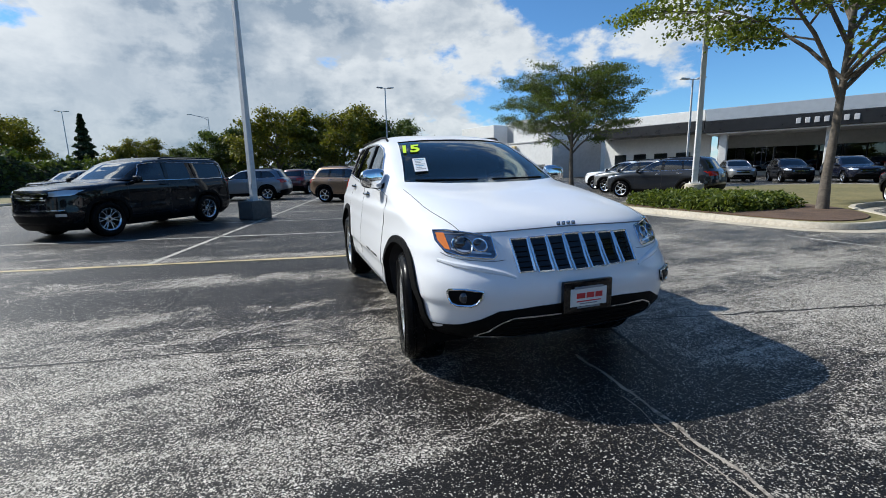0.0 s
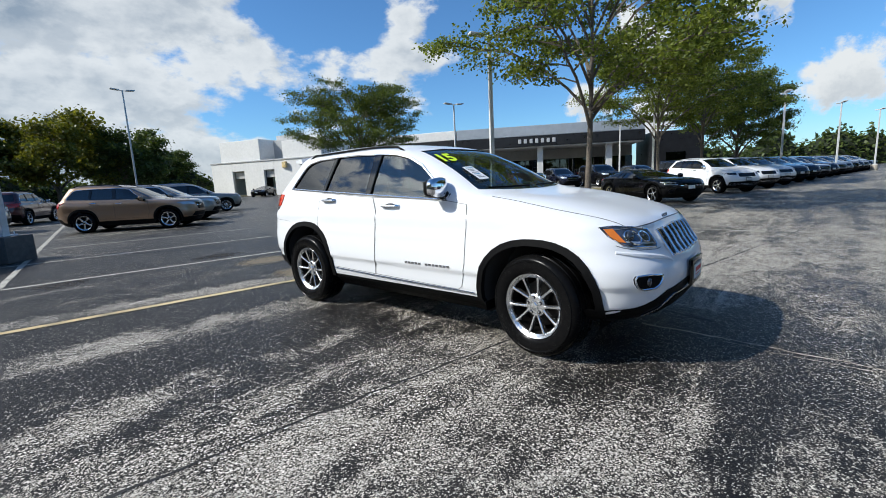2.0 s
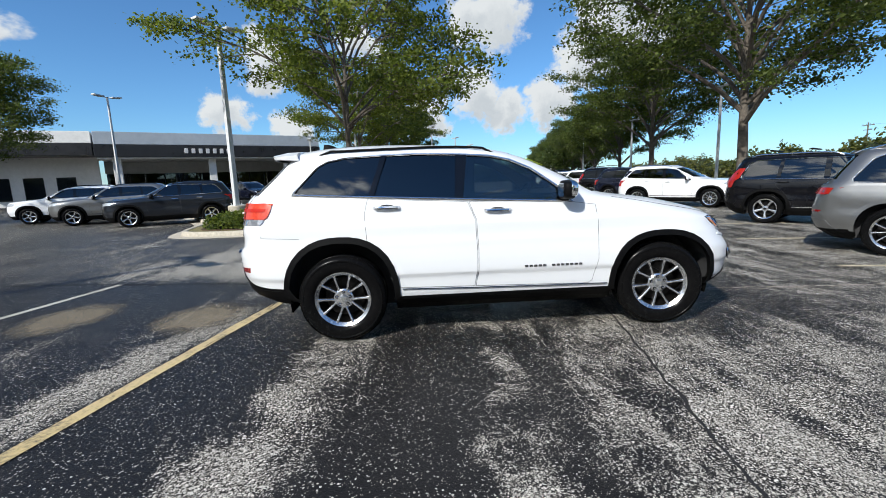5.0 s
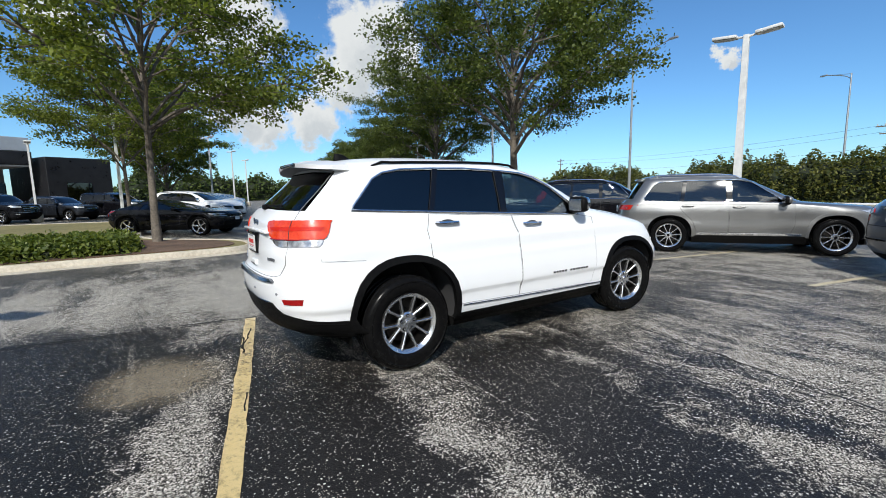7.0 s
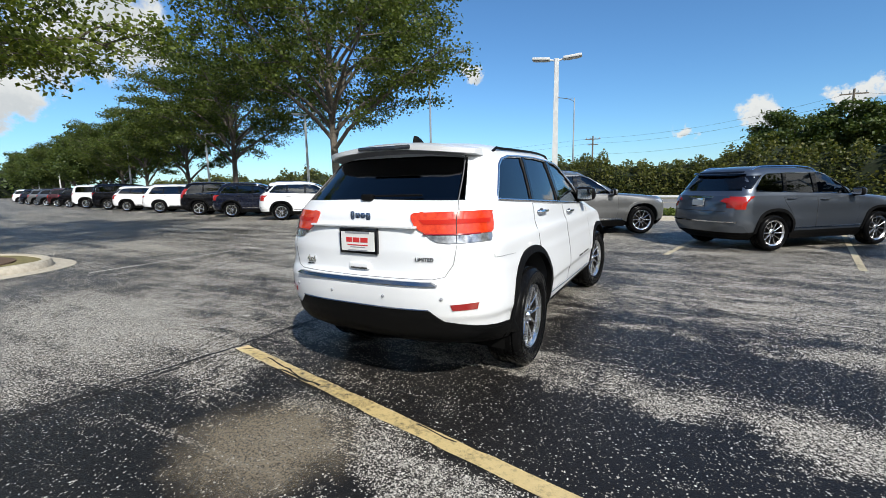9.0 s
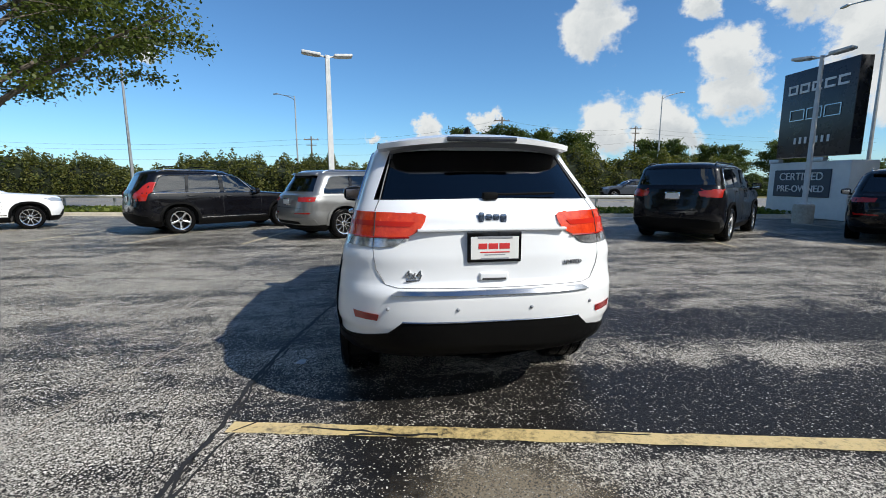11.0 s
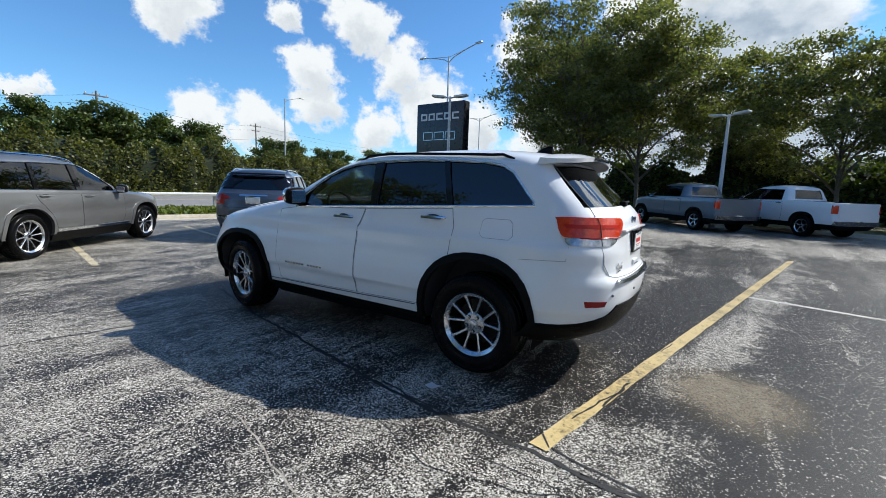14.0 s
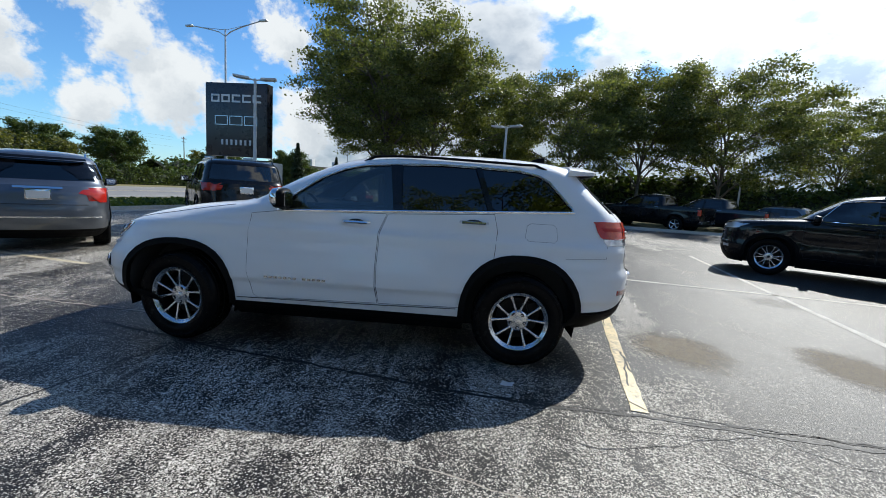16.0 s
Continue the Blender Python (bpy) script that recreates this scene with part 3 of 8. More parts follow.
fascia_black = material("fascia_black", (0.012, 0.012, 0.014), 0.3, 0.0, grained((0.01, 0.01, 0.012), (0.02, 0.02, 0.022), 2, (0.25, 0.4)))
roof_dark = material("roof_dark", (0.06, 0.055, 0.05), 0.9, 0.0, grained((0.045, 0.04, 0.038), (0.09, 0.08, 0.07), 8, (0.8, 1.0)))
sign_black = material("sign_black", (0.014, 0.016, 0.024), 0.25, 0.0, grained((0.011, 0.012, 0.018), (0.02, 0.022, 0.03), 1, (0.2, 0.35)))
sign_white = material("sign_white", (0.72, 0.72, 0.72), 0.5)
sign_grey = material("sign_grey", (0.50, 0.50, 0.51), 0.45)
sign_blue = material("sign_blue", (0.02, 0.035, 0.06), 0.4)
brick_tan = material("brick_tan", (0.28, 0.19, 0.13), 0.9, 0.0, grained((0.22, 0.14, 0.10), (0.34, 0.24, 0.17), 5, (0.8, 1.0), 0.3, 40))

# ---- cars ----
class Shell:
    """The skin of a car as plan outlines, level over level. Nose to +y, ground at z = 0.
    Rows: z, half width, front y, length and squareness of the front corners, rear y, length and squareness of the rear corners."""
    def __init__(self, rows, arches=(), flare=0.018, taper=(0.0, 0.0)):
        self.rows, self.taper = rows, taper
        zs = [r[0] for r in rows]
        self.f = [pchip(zs, [r[i] for r in rows]) for i in range(1, 8)]
        self.z0, self.z1 = zs[0], zs[-1]
        self.arches, self.flare = arches, flare
        self.cache = {}

    def at(self, z):
        k = round(z, 5)
        if k not in self.cache:
            w, yf, lf, qf, yr, lr, qr = [f(z) for f in self.f]
            fit = min(1.0, 0.94 * (yf - yr) / (lf + lr))
            self.cache[k] = [w, yf, lf * fit, qf, yr, lr * fit, qr]
        return self.cache[k]

    def narrow(self, y, z):
        """How far the plan draws in towards the tail, more so in the glasshouse."""
        a, b = self.taper
        g = min(max((-0.6 - y) / 1.6, 0.0), 1.0) ** 1.3
        return 1 - g * (a + b * min(max((z - 1.0) / 0.3, 0.0), 1.0))

    def bulge(self, y, z):
        d = 0.0
        for ya, za, r in self.arches:
            d += self.flare * math.exp(-((math.hypot(y - ya, z - za) - r) / 0.11) ** 2)
        return d

    def half(self, y, z):
        w, yf, lf, qf, yr, lr, qr = self.at(z)
        k = 1.0
        if y > yf - lf:
            u = min((y - yf + lf) / lf, 1)
            k *= (1 - u ** 2.2) ** (1 / qf)
        if y < yr + lr:
            u = min((yr + lr - y) / lr, 1)
            k *= (1 - u ** 2.2) ** (1 / qr)
        return (w * k + self.bulge(y, z) * (1 if k > 0.5 else 0)) * self.narrow(y, z)

    def front(self, x, z):
        w, yf, lf, qf, yr, lr, qr = self.at(z)
        s = min(abs(x) / w, 1)
        return yf - lf + lf * (1 - s ** qf) ** (1 / 2.2)

    def rear(self, x, z):
        w, yf, lf, qf, yr, lr, qr = self.at(z)
        s = min(abs(x) / w, 1)
        return yr + lr - lr * (1 - s ** qr) ** (1 / 2.2)

    # places on the skin, pushed out by off
    def side(self, sgn):
        return lambda y, z, off: (sgn * (self.half(y, z) + off), y, z)

    def nose(self, x, z, off):
        return (x, self.front(x, z) + off, z)

    def tail(self, x, z, off):
        y = self.rear(x, z)
        return (x * self.narrow(y, z), y - off, z)

    def hood(self, x, y):
        """The height of the skin's upper side at (x, y), ahead of the windscreen."""
        lo, hi = 0.7, self.z1
        for _ in range(24):
            z = (lo + hi) / 2
            if self.front(x, z) > y:
                lo = z
            else:
                hi = z
        return lo

    def build(self, z0, z1, inset=0.0, ymax=9.0, ymin=-9.0, nf=12, ns=34, nr=10, dz=0.035, fine=0.010):
        zs, z = [], z0
        while z < z1 - 1e-4:
            zs.append(z)
            a, b = self.at(z), self.at(min(z + 0.02, z1))
            z += fine if abs(a[1] - b[1]) > 0.05 or abs(a[0] - b[0]) > 0.03 else dz
        zs.append(z1)
        verts, faces, n = [], [], 0
        for z in zs:
            w, yf, lf, qf, yr, lr, qr = self.at(z)
            ya, yb = yf - lf, yr + lr
            if ya < yb:
                ya = yb = (ya + yb) / 2
            half = []
            for i in range(nf):
                s = math.sin(math.pi / 2 * i / nf)
                half.append((w * s, yf - lf + (yf - ya) * 0 + lf * (1 - s ** qf) ** (1 / 2.2)))
            for i in range(ns + 1):
                y = ya + (yb - ya) * i / ns
                half.append((w + self.bulge(y, z), y))
            for i in range(nr - 1, -1, -1):
                s = math.sin(math.pi / 2 * i / nr)
                half.append((w * s, yr + lr - lr * (1 - s ** qr) ** (1 / 2.2)))
            ring = half + [(-x, y) for x, y in half[-2:0:-1]]
            n = len(ring)
            for x, y in ring:
                x *= self.narrow(y, z)
                if inset:
                    x, y = max(abs(x) - inset, 0.0) * (1 if x > 0 else -1), min(max(y, yr + inset), yf - inset)
                verts.append((x, min(max(y, ymin), ymax), z))
        m = len(zs)
        for i in range(m - 1):
            for j in range(n):
                k = (j + 1) % n
                faces.append((i * n + j, i * n + k, (i + 1) * n + k, (i + 1) * n + j))
        faces.append(tuple(range(n - 1, -1, -1)))
        faces.append(tuple(range((m - 1) * n, m * n)))
        me = bpy.data.meshes.new("skin")
        me.from_pydata(verts, [], faces)
        return me


def prism(bm, poly, axis, lo, hi):
    """A closed prism over an outline: (y, z) along x, or (x, z) along y."""
    ends = []
    for v in (lo, hi):
        ends.append([bm.verts.new((v, a, b) if axis == "x" else (a, v, b)) for a, b in poly])
    n = len(poly)
    for i in range(n):
        bm.faces.new((ends[0][i], ends[0][(i + 1) % n], ends[1][(i + 1) % n], ends[1][i]))
    bm.faces.new(ends[0]), bm.faces.new(ends[1][::-1])
    bmesh.ops.recalc_face_normals(bm, faces=bm.faces)


def cut(me, *cutters):
    """Takes solids away from a mesh, one after the other."""
    for c in cutters:
        if isinstance(c, bmesh.types.BMesh):
            cm = bpy.data.meshes.new("cutter")
            c.to_mesh(cm), c.free()
            cm.materials.append(seam_black)
        else:
            cm = c
        a, b = new("a", me), new("b", cm)
        mod = a.modifiers.new("cut", "BOOLEAN")
        mod.operation, mod.object, mod.solver, mod.material_mode = "DIFFERENCE", b, "EXACT", "TRANSFER"
        out = bpy.data.meshes.new_from_object(a.evaluated_get(bpy.context.evaluated_depsgraph_get()))
        bpy.data.objects.remove(a), bpy.data.objects.remove(b)
        bpy.data.meshes.remove(me), bpy.data.meshes.remove(cm)
        me = out
    return me


def arch_line(ya, za, r, up=1.0, n=18, drop=0.5):
    """A wheel arch, a little squarer than a circle, open below."""
    pts = [(ya + r * 0.97, za - drop)]
    for i in range(n + 1):
        a = math.pi * i / n
        c, s = math.cos(a), math.sin(a)
        k = 1 / (abs(c) ** 2.4 + abs(s) ** 2.4) ** (1 / 2.4)
        pts.append((ya + r * c * k, za + r * up * s * k))
    pts.append((ya - r * 0.97, za - drop))
    return pts


WHEELS = {}


def wheel_meshes(R, rr, width, style):
    key = (R, rr, width, style)
    if key in WHEELS:
        return WHEELS[key]
    h = width / 2
    # tyre
    bm = bmesh.new()
    prof = [(rr - 0.004, h - 0.020), (rr + 0.012, h - 0.004), (rr + 0.03, h + 0.006), ((R + rr) / 2 - 0.02, h + 0.013), ((R + rr) / 2, h + 0.014), (R - 0.052, h + 0.0115), (R - 0.048, h + 0.0150), (R - 0.040, h + 0.0140), (R - 0.036, h + 0.0075), (R - 0.030, h + 0.005), (R - 0.014, h - 0.008), (R - 0.004, h - 0.026)]
    for k in range(3):
        x = h - 0.03 - (2 * h - 0.06) * (k + 0.5) / 3
        prof += [(R, x + 0.024), (R - 0.008, x + 0.020), (R - 0.008, x + 0.008), (R, x + 0.004)]
    prof += [(R - 0.004, -h + 0.026), (R - 0.014, -h + 0.008), (R - 0.04, -h), (rr, -h + 0.02)]
    lathe(bm, prof, 56, "x", close=False)
    tyre = mesh_of(bm, "tyre", rubber, 30)
    # barrel, brake disc and caliper
    bm = bmesh.new()
    lathe(bm, [(rr - 0.002, h - 0.02), (rr - 0.016, h - 0.05), (rr - 0.03, -h + 0.02), (0.02, -h + 0.02), (0.02, -h + 0.03), (rr - 0.045, -h + 0.03), (rr - 0.03, h - 0.05)], 40, "x", close=False)
    lathe(bm, [(0.05, -0.005), (rr * 0.72, -0.005), (rr * 0.72, -0.03), (0.05, -0.03)], 32, "x")
    box(bm, (0.05, 0.09, 0.14), (-0.01, rr * 0.62, 0.03), 0.012, 2)
    barrel = mesh_of(bm, "wheel", iron, 30)
    # rim with its spokes: a stepped lip, a dished hub with bores for the nuts, and crowned spokes
    spokes, paired, face, cap = style
    bm = bmesh.new()
    lathe(bm, [(rr + 0.004, h - 0.006), (rr + 0.010, h - 0.016), (rr - 0.004, h - 0.030), (rr - 0.026, h - 0.044), (rr - 0.024, h - 0.028), (rr - 0.014, h - 0.020), (rr - 0.006, h - 0.012)], 56, "x")
    hub_r = 0.088 if paired else 0.072
    lathe(bm, [(0.0005, h - 0.030), (0.034, h - 0.032), (0.038, h - 0.040), (hub_r - 0.014, h - 0.042), (hub_r, h - 0.052), (hub_r - 0.004, h - 0.085), (0.0005, h - 0.085)], 40, "x", close=False)
    thin = spokes * (2 if paired else 1) > 8
    for i in range(spokes):
        a0 = 2 * math.pi * i / spokes
        for d in ((-paired, paired) if paired else (0,)):
            ca, sa = math.cos(a0 + d * 0.42), math.sin(a0 + d * 0.42)
            cb, sb = math.cos(a0 + d), math.sin(a0 + d)
            wa, wb = (0.0125, 0.0130) if thin else (0.030, 0.036)
            p0, p1 = Vector((0, hub_r * 0.74 * ca, hub_r * 0.74 * sa)), Vector((0, (rr - 0.010) * cb, (rr - 0.010) * sb))
            t = (p1 - p0).normalized()
            s = Vector((0, -t.z, t.y))
            vs = []
            for f, w, x in ((0, wa, h - 0.046), (0.35, wa * 0.86, h - 0.036), (0.75, wb * 0.90, h - 0.026), (0.92, wb * 1.15, h - 0.022), (1, wb * 1.6, h - 0.022)):
                p = p0.lerp(p1, f)
                top, mid, low = Vector((x, 0, 0)), Vector((x - 0.004, 0, 0)), Vector((x - 0.034, 0, 0))
                vs.append([bm.verts.new(q) for q in (p + s * w * 0.45 + top, p - s * w * 0.45 + top, p - s * w * 0.80 + mid, p - s * w + low, p + s * w + low, p + s * w * 0.80 + mid)])
            for q, r in zip(vs, vs[1:]):
                for j in range(6):
                    bm.faces.new((q[j], q[(j + 1) % 6], r[(j + 1) % 6], r[j]))
    rim = mesh_of(bm, "rim", face, 28)
    # one nut in its dark bore
    bore, nut = bmesh.new(), bmesh.new()
    lathe(bore, [(0.0005, h - 0.0405), (0.0155, h - 0.0405), (0.0155, h - 0.060)], 12, "x", close=False)
    lathe(nut, [(0.0005, h - 0.030), (0.007, h - 0.031), (0.0095, h - 0.036), (0.0095, h - 0.045)], 6, "x", close=False)
    bore, nut = mesh_of(bore, "nut_bore", gloss_black, 40), mesh_of(nut, "wheel_nut", chrome, 20)
    # cap
    bm = bmesh.new()
    lathe(bm, [(0.0005, h - 0.024), (0.024, h - 0.026), (0.030, h - 0.034)], 20, "x", close=False)
    hub = mesh_of(bm, "hub_cap", cap, 40)
    WHEELS[key] = (barrel, tyre, rim, hub, bore, nut)
    return WHEELS[key]


def add_wheels(car, spec):
    R, rr, width, style = spec["wheel"]
    meshes = wheel_meshes(R, rr, width, style)
    wb, tx = spec["wb"] / 2, spec["track"]
    for sx in (1, -1):
        for sy in (1, -1):
            steer = spec.get("steer", 0) if sy > 0 else 0
            spin = random.uniform(0, 72)
            m = pose(sx * tx, sy * wb, R, 0, 0, steer + (0 if sx > 0 else 180)) @ pose(0, 0, 0, spin)
            w = part("wheel", meshes[0], None, car, at=m)
            part("tyre", meshes[1], None, w), part("rim", meshes[2], None, w), part("hub_cap", meshes[3], None, w)
            if spec.get("quality", 1) > 1:
                for i in range(5):
                    a = 2 * math.pi * (i + 0.5) / 5
                    at = Matrix.Translation((0, 0.060 * math.cos(a), 0.060 * math.sin(a)))
                    part("nut_bore", meshes[4], None, w, at=at), part("wheel_nut", meshes[5], None, w, at=at)


def pod(bm, size, at, e=0.55, clip=None):
    """A rounded pod, between a ball and a box; clip keeps what lies ahead of that y."""
    vs = bmesh.ops.create_uvsphere(bm, u_segments=20, v_segments=12, radius=1.0)["verts"]
    for v in vs:
        c = [math.copysign(abs(k) ** e, k) for k in v.co]
        c[2] *= 1.0 - 0.12 * c[0] * (1 if at[0] > 0 else -1)
        v.co = Vector((at[0] + c[0] * size[0], at[1] + c[1] * size[1], at[2] + c[2] * size[2]))
    if clip is not None:
        for v in vs:
            v.co.y = max(v.co.y, clip)


def seat_mesh(bm, x, y, z, w=0.5, back=0.62, head=True):
    box(bm, (w, 0.5, 0.16), (x, y, z), 0.05, 3)
    box(bm, (w, 0.14, back), (x, y - 0.28, z + back / 2 + 0.02), 0.05, 3, Euler((radians(14), 0, 0)).to_matrix())
    if head:
        box(bm, (w * 0.55, 0.10, 0.19), (x, y - 0.38, z + back + 0.13), 0.04, 3, Euler((radians(8), 0, 0)).to_matrix())


def offset_line(sh, sgn, pts, off):
    return [(sgn * (sh.half(y, z) + off), y, z) for y, z in pts]


def along(pts, step=0.05, closed=False):
    """A line with points added so that no step is longer than step."""
    out, m = [], len(pts)
    for i in range(m if closed else m - 1):
        a, b = pts[i], pts[(i + 1) % m]
        k = max(int(math.hypot(b[0] - a[0], b[1] - a[1]) / step), 1)
        out += [tuple(a[j] + (b[j] - a[j]) * t / k for j in range(len(a))) for t in range(k)]
    if not closed:
        out.append(pts[-1])
    return out


def grown(poly, d):
    """An outline pushed out by d."""
    n, out = len(poly), []
    area = sum(poly[i][0] * poly[(i + 1) % n][1] - poly[(i + 1) % n][0] * poly[i][1] for i in range(n))
    s = 1 if area > 0 else -1
    for i in range(n):
        p, q, r = poly[i - 1], poly[i], poly[(i + 1) % n]
        n1 = Vector((q[1] - p[1], p[0] - q[0])).normalized() * s
        n2 = Vector((r[1] - q[1], q[0] - r[0])).normalized() * s
        b = n1 + n2
        b = b / max(b.dot(n1), 0.4) if b.length > 1e-6 else n1
        out.append((q[0] + b.x * d, q[1] + b.y * d))
    return out


def levels_of(s):
    """The level table of an ordinary car from a few of its sizes."""
    W, H, yF, yR, zh, zc, yc, yw, yt, zb, yg, wr = (s[k] for k in ("W", "H", "yF", "yR", "zh", "zc", "yc", "yw", "yt", "zb", "yg", "wr"))
    zr = s.get("zr", 0.36)
    rows = [(zr - 0.14, W - 0.13, yF - 0.16, 0.65, 3, yR + 0.26, 0.5, 3), (zr, W - 0.05, yF - 0.05, 0.7, 2.9, yR + 0.08, 0.5, 3.2),
            (0.60, W - 0.004, yF, 0.7, 2.9, yR, 0.48, 3.2), (0.74, W - 0.016, yF - 0.01, 0.7, 2.9, yR + 0.005, 0.46, 3.4),
            (zh - 0.10, W - 0.008, yF - 0.05, 0.72, 3.0, yR + 0.04, 0.42, 3.5), (zh, W - 0.018, yF - 0.13, 0.8, 3.2, yR + 0.05, 0.40, 3.5)]
    for f in (0.2, 0.4, 0.6, 0.8, 1.0):
        rows.append((zh + (zc - zh) * f, W - 0.018 - 0.03 * f, yF - 0.13 - (yF - 0.13 - yc) * f ** 1.5, 0.8 + 0.25 * f, 3.2 + 1.8 * f, yR + 0.05 + (yg - yR - 0.05) * f * 0.5, 0.38, 3.5))
    rows += [(zb + 0.03, W - 0.065, yc - 0.08, 0.40, 3.2, yg, 0.34, 3.4)]
    for f in (0.35, 0.7, 1.0):
        z = zb + 0.03 + (H - 0.15 - zb - 0.03) * f
        rows.append((z, W - 0.065 - (W - 0.065 - wr - 0.02) * f ** 1.15, yc - 0.08 - (yc - 0.08 - yw) * f, 0.40, 3.2, yg - (yg - yt) * f, 0.32, 3.4))
    rows += [(H - 0.085, wr - 0.05, yw - 0.22, 0.45, 3, yt + 0.06, 0.35, 3.4), (H - 0.035, wr - 0.17, yw - 0.50, 0.5, 3, yt + 0.22, 0.4, 3), (H - 0.008, wr - 0.38, yw - 0.85, 0.5, 2.6, yt + 0.5, 0.4, 2.6), (H, wr - 0.52, yw - 1.05, 0.4, 2.4, yt + 0.8, 0.35, 2.4)]
    return rows


def side_windows(s):
    """Outlines of the side panes, front to rear, from the car's sizes."""
    zb, H, yc, yw, yt, yg = s["zb"], s["H"], s["yc"], s["yw"], s["yt"], s["yg"]
    zt, rise = H - 0.165, s.get("rise", 0.06)
    ya = yc - 0.42
    ye = yg + s.get("quarter", 0.38)
    yB, yC = s["yB"], s["yC"]
    bl = lambda y: zb + rise * (ya - y) / (ya - ye)
    panes = [[(ya, bl(ya)), (ya - 0.10, bl(ya) + 0.06), (yw - 0.02, zt - 0.06), (yw - 0.25, zt - 0.012), (yB + 0.05, zt), (yB + 0.05, bl(yB))],
             [(yB - 0.05, bl(yB)), (yB - 0.05, zt), (yC + 0.10, zt), (yC + 0.04, bl(yC))]]
    if s.get("third", True):
        panes.append([(yC - 0.03, bl(yC)), (yC + 0.03, zt - 0.004), (yt + 0.42, zt - 0.02), (yt + 0.30, zt - 0.08), (ye + 0.02, bl(ye) + 0.05), (ye + 0.03, bl(ye))])
    return panes


def make_car(name, label, category, s):
    """A parked car in a few dozen parts. Returns its Empty, at the world's origin, nose to +y."""
    car = thing(name, label, category)
    R = s["wheel"][0]
    wb = s["wb"] / 2
    ar = s.get("arch", R + 0.085)
    arches = [(sy * wb, R, ar) for sy in (1, -1)]
    ups = {1: 1.0, -1: s.get("rear_up", 1.0)}
    sh = Shell(s["levels"] if "levels" in s else levels_of(s), arches, s.get("flare", 0.014), s.get("taper", (0.0, 0.0)))
    zr, H, col = s.get("zr", 0.36), s["H"], s["paint"]
    q = s.get("quality", 1)
    grid = dict(nf=14, ns=40, nr=12, dz=0.018, fine=0.010) if q > 1 else dict(nf=8, ns=22, nr=7, dz=0.06, fine=0.018)
    panes = s["panes"] if "panes" in s else side_windows(s)
    ws, rg = s["windscreen"], s["rear_glass"]
    # body with its openings
    me = sh.build(zr + 0.03, sh.z1, **grid)
    cabin = sh.build(s.get("cabin", 0.95), H - 0.055, 0.055, s["yc"] - 0.06, s.get("cabin_rear", -9), nf=8, ns=8, nr=8, dz=0.08, fine=0.04)
    me.materials.append(col), cabin.materials.append(cloth_black)
    sides, ends = bmesh.new(), bmesh.new()
    for sg in (1, -1):
        for sy in (1, -1):
            prism(sides, arch_line(sy * wb, R, ar, ups[sy]), "x", sg * (sh.rows[2][1] - 0.34), sg * 1.3)
        for p in panes:
            prism(sides, p, "x", sg * 0.42, sg * 1.3)
    prism(ends, ws, "y", s["yw"] - 0.35, s["yF"] + 0.5)
    if rg:
        prism(ends, rg, "y", s["yR"] - 0.5, s.get("rear_cut", s["yt"] + 0.35))
    cuts = [cabin, sides, ends]
    if "bed" in s:
        bed = bmesh.new()
        w, ya, yb, z0, z1 = s["bed"]
        box(bed, (2 * w, ya - yb, z1 - z0), (0, (ya + yb) / 2, (z0 + z1) / 2))
        cuts.append(bed)
    me = cut(me, *cuts)
    me.shade_smooth(), me.set_sharp_from_angle(angle=radians(32))
    body = part("body", me, None, car)
    # sills and lower aprons
    low = sh.build(sh.z0, zr + 0.03, nf=8, ns=22, nr=7, dz=0.06, fine=0.05)
    wells = bmesh.new()
    for sg in (1, -1):
        for sy in (1, -1):
            prism(wells, arch_line(sy * wb, R, ar, ups[sy]), "x", sg * (sh.rows[2][1] - 0.34), sg * 1.3)
    low.materials.append(black_plastic)
    low = cut(low, wells)
    part("lower_cladding", low, None, car, "black plastic sill and lower apron")
    # wheel arch liners and trims
    for sg in (1, -1):
        for sy in (1, -1):
            bm = bmesh.new()
            line = arch_line(sy * wb, R, ar + s.get("trim", 0.045), ups[sy], 18, R - zr - 0.0)
            inner = arch_line(sy * wb, R, ar - 0.012, ups[sy], 18, R - zr - 0.0)
            fn = sh.side(sg)
            ring = []
            for a, b in zip(line, inner):
                zz = max(a[1], zr - 0.04), max(b[1], zr - 0.04)
                ring.append([bm.verts.new(fn(a[0], zz[0], o)) if o is not None else None for o in (0.002, 0.014)] + [bm.verts.new(fn(b[0], zz[1], o)) for o in (0.016, -0.03)])
            for a, b in zip(ring, ring[1:]):
                for k in range(3):
                    bm.faces.new((a[k], a[k + 1], b[k + 1], b[k]))
            part("arch_trim", bm, s.get("trim_mat", black_plastic), car)
            bm = bmesh.new()
            pr = arch_line(sy * wb, R, ar + 0.004, ups[sy], 14, 0.12)
            w0, w1 = sh.rows[2][1] - 0.36, sh.rows[2][1] - 0.06
            for (a, b), (c, d) in zip(pr, pr[1:]):
                bm.faces.new([bm.verts.new(v) for v in ((sg * w0, a, b), (sg * w1, a, b), (sg * w1, c, d), (sg * w0, c, d))])
            bm.faces.new([bm.verts.new((sg * (w0 + 0.01), a, b)) for a, b in pr])
            part("wheel_well", bm, under_black, car)
    # panes
    for sg in (1, -1):
        for i, p in enumerate(panes):
            part("window_pane", patch(grown(p, 0.008), sh.side(sg), -0.010, 0.12, 0.005), s["glass_front"] if i == 0 else s["glass_rear"], car)
        # dark pillars between the panes
        for a, b in zip(panes, panes[1:]):
            ra, fb = sorted(a)[:2], sorted(b, reverse=True)[:2]
